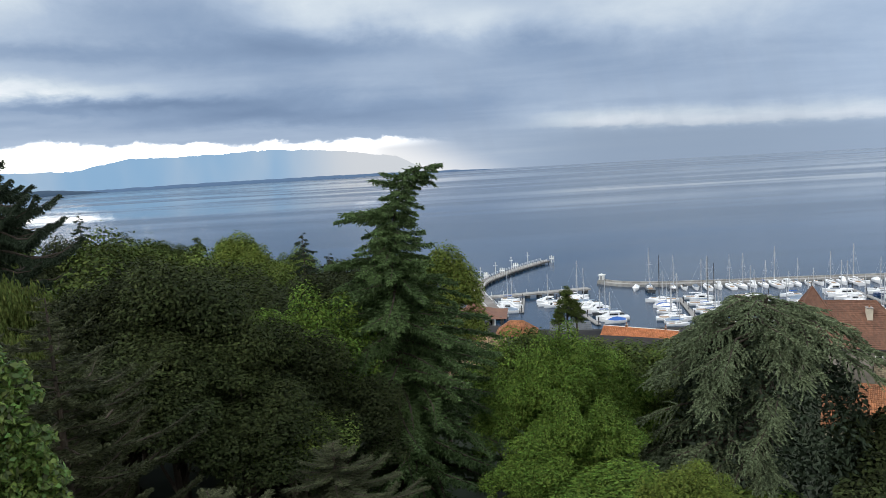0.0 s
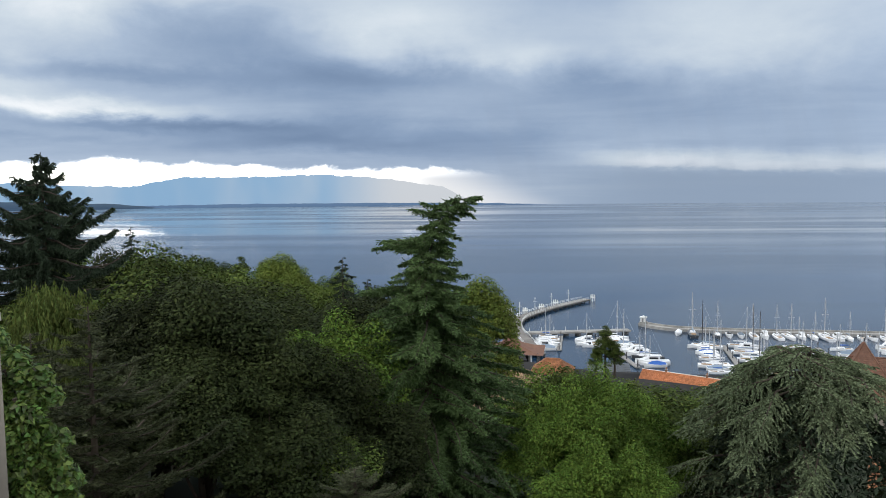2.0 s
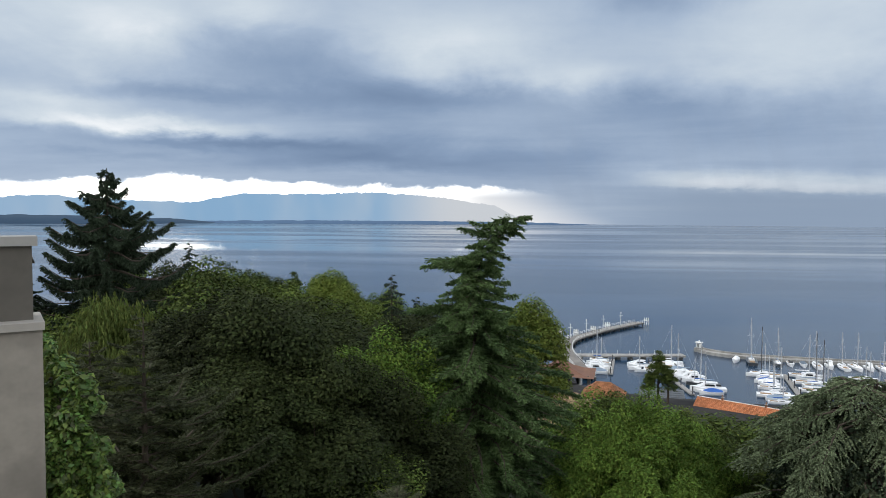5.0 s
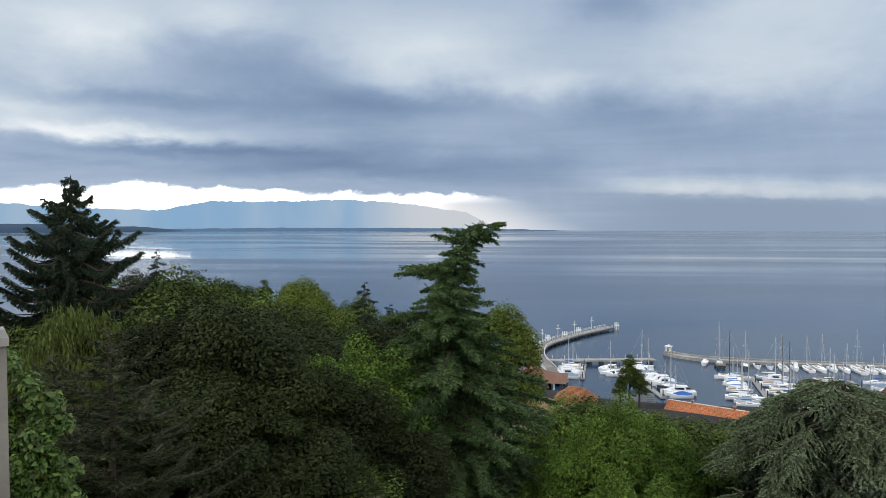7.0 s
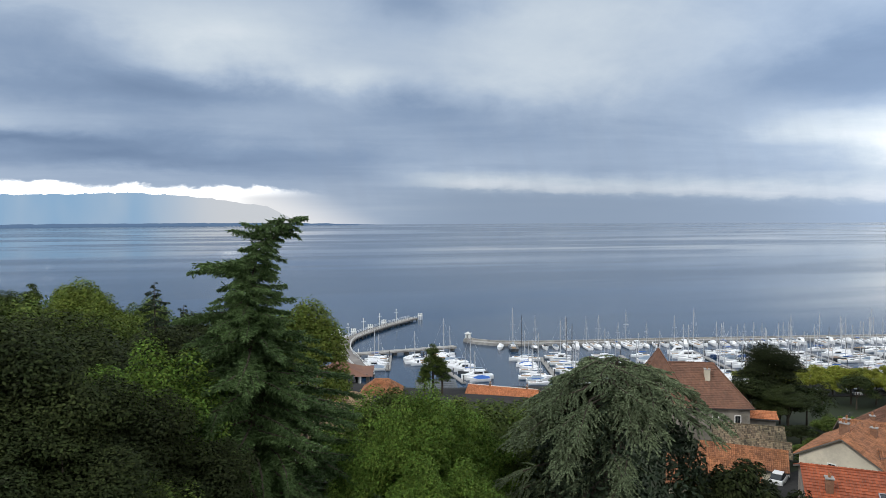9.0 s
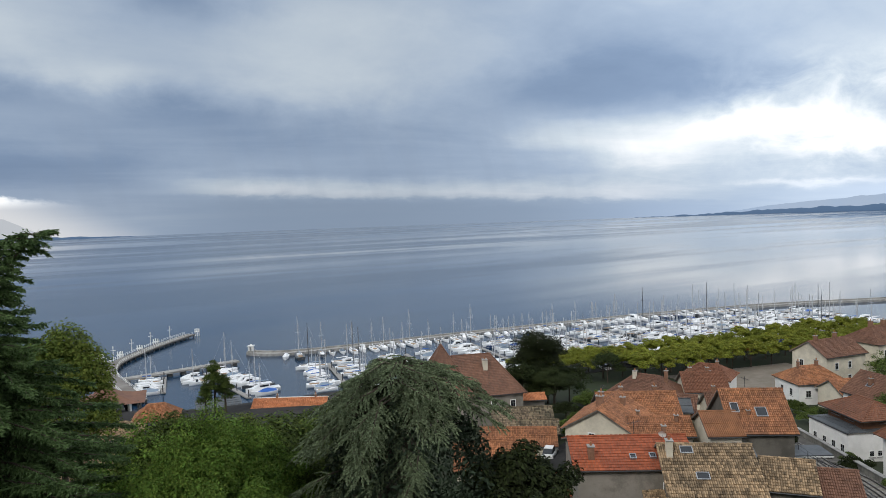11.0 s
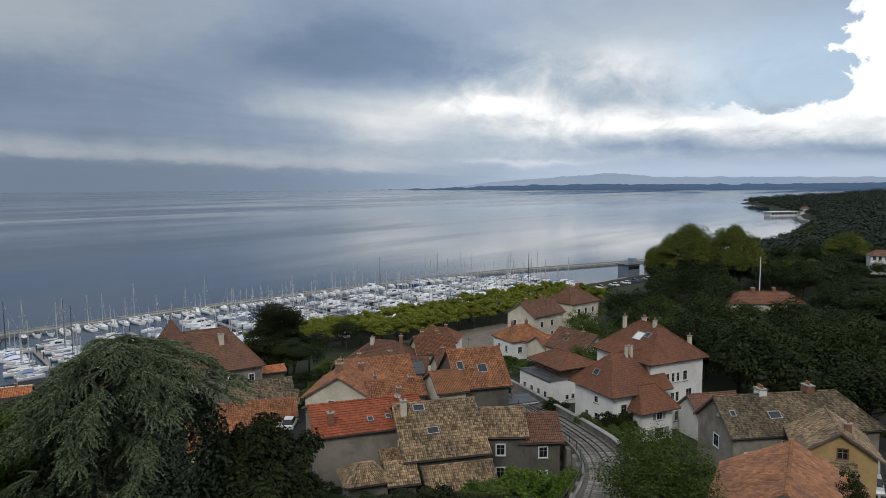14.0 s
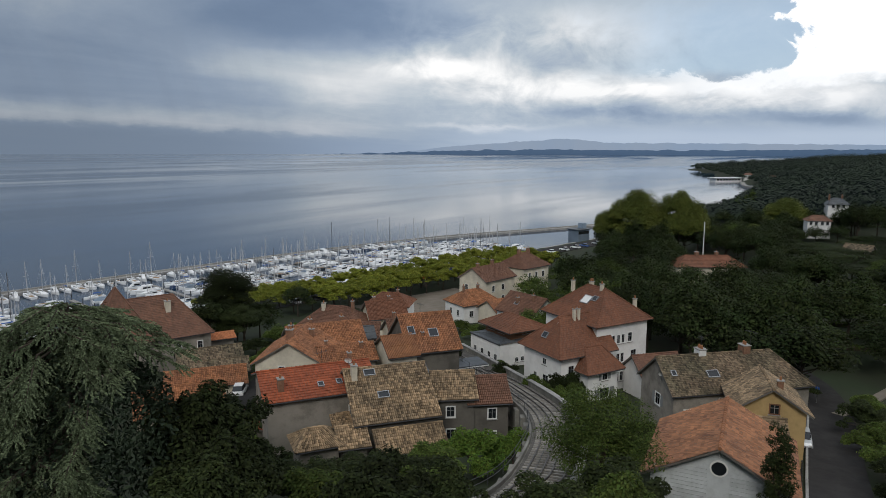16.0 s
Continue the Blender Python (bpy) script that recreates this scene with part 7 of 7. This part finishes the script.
part("wall", ribbon(smooth_line([(960, 178), (905, 166), (850, 152), (800, 126), (761, 106)]), 6.0, -3, 1.8), M["concrete"], mole)
part("kerb", ribbon(smooth_line([(960, 180), (905, 168), (850, 154), (800, 128), (761, 108)]), 0.8, 1.8, 2.6), M["gravel"], mole)


def hedge(label, x0, y0, x1, y1, w, hh, seed):
    """A clipped hedge of many leaves round a dark woody core."""
    rng = np.random.default_rng(seed)
    a, b = np.array([x0, y0]), np.array([x1, y1])
    L = float(np.linalg.norm(b - a))
    d, nrm = (b - a) / L, np.array([-(b - a)[1], (b - a)[0]]) / L
    n = int(L * (w + 2 * hh) * 26)
    t, q = rng.random(n) * L, rng.random(n) * (w + 2 * hh)
    off = np.where(q < hh, -w / 2, np.where(q < hh + w, q - hh - w / 2, w / 2)) + rng.normal(0, 0.08, n)
    zz = np.where(q < hh, q, np.where(q < hh + w, hh, w + 2 * hh - q)) + rng.normal(0, 0.10, n)
    nv = np.stack([nrm[0] * np.sign(off), nrm[1] * np.sign(off), np.full(n, 0.8)], 1)
    xy = a + d * t[:, None] + nrm * off[:, None]
    C = np.concatenate([xy, (height(xy[:, 0], xy[:, 1]) + zz)[:, None]], 1)
    hd = thing("hedge", label, "hedge", pose(0, 0, 0), "park hedges")
    part("core", drape([Vector((*(a + d * L * k / 8), 0)) for k in range(9)], -w / 2 + 0.15, w / 2 - 0.15, hh - 0.15, hh, 2), M["bark"], hd)
    part("leaves", quads("leaves", leaves(rng, C, unit(nv + rng.normal(0, 0.4, (n, 3))), 0.16)), M["leaf_mid"], hd)


for k, (x0, y0, x1, y1, w, hh) in enumerate(((205, 14, 208, -4, 1.6, 1.8), (184, 13, 187, -4, 1.2, 1.0), (175, 12.5, 180, -4, 1.6, 1.4), (164, 12, 168, -4, 1.2, 0.9), (154, 12, 158, -4, 1.4, 1.0), (144, 11, 148, -4, 1.2, 0.9))):
    hedge("clipped green hedge in the terraced park", x0, y0, x1, y1, w, hh, 300 + k)
for k in range(5):
    x, y = 190.5 + 0.6 * k, 5.5 - 2.6 * k
    plant(cyp, x, y, s=0.75)
tagged(part("park_path", drape(smooth_line([(196, 13), (193, 8), (194, 0), (197, -6)], 6), -1.4, 1.4, 0.22), M["gravel"]), "pale gravel path through the terraced park", "path", kind="structure")

# ---- terrace edge ----
pillar = thing("terrace_pillar", "grey stone terrace pillar with a pale cap", "pillar", pose(-5.02, 6.26, 40.2, 0, 0, 41))
part("block", MB().box(-1.2, -0.4, -1.0, 0.0, 0.4, 3.62), M["grey"], pillar)
part("cap", MB().box(-1.25, -0.45, 3.62, 0.02, 0.45, 3.70), M["gravel"], pillar, "pale cap stone")
part("post", MB().box(-1.0, -0.2, 3.70, -0.07, 0.2, 4.48), M["darkgrey"], pillar)
part("post_cap", MB().box(-1.05, -0.25, 4.48, -0.02, 0.25, 4.58), M["concrete"], pillar)

# barn gable: round window, boards and centre strip
barn = [o for o in scene.objects if o.get("label", "").startswith("pale boarded barn")][0]
gx0 = -4.8
brd = MB()
for k in range(15):
    z = 0.2 + 0.3 * k
    half = 4.55 if z < 4.0 else max(0.8, 4.55 - (z - 4.0) * 1.85)
    for s in (-1, 1):
        y0, y1 = sorted((s * 0.75, s * half))
        brd.box(gx0 - 0.05, y0, z, gx0, y1, z + 0.27)
tagged(part("boarding", brd, M["plank"], barn), kind="stuff")
part("centre_strip", MB().box(gx0 - 0.03, -0.72, 0, gx0, 0.72, 5.6), M["plank"], barn)
part("oculus", MB().tube([(gx0 - 0.07, 0, 4.9), (gx0 - 0.02, 0, 4.9)], 0.5, 20), M["pane"], barn)
ring = MB()
ring.loft([[(gx0 - dx2, rr * math.cos(t), 4.9 + rr * math.sin(t)) for t in [2 * math.pi * k / 24 for k in range(24)]] for rr, dx2 in ((0.5, 0.0), (0.5, 0.10), (0.62, 0.10), (0.62, 0.0))], True, False)
part("oculus_frame", ring, M["frame_white"], barn)
part("lamp", MB().tube([(gx0 - 0.1, 0, 5.75), (gx0 - 0.1, 0, 6.1)], 0.05, 6), M["frame_white"], barn)


def antenna(x, y, z, h, rot):
    an = thing("roof_antenna", "thin television antenna on a house roof", "antenna", pose(x, y, z, 0, 0, rot), "roof antennas")
    part("pole", MB().tube([(0, 0, -0.5), (0, 0, h)], 0.03, 5), M["darkmetal"], an)
    part("boom", MB().tube([(-0.9, 0, h - 0.3), (0.9, 0, h - 0.3)], 0.02, 4), M["darkmetal"], an)
    for k in range(6):
        part("element", MB().tube([(-0.75 + 0.3 * k, -0.35, h - 0.3), (-0.75 + 0.3 * k, 0.35, h - 0.3)], 0.012, 3), M["darkmetal"], an)


for x, y, z, h, r in ((81.6, 18.6, 20.9, 2.2, 20), (86.3, 14.0, 20.9, 2.6, 60), (52.5, 52.2, 21.2, 1.6, 0), (63.0, 68.0, 20.0, 1.8, 40), (94.0, 88.0, 14.9, 1.5, 10), (75.5, 55.5, 21.9, 1.5, 70)):
    antenna(x, y, z, h, r)
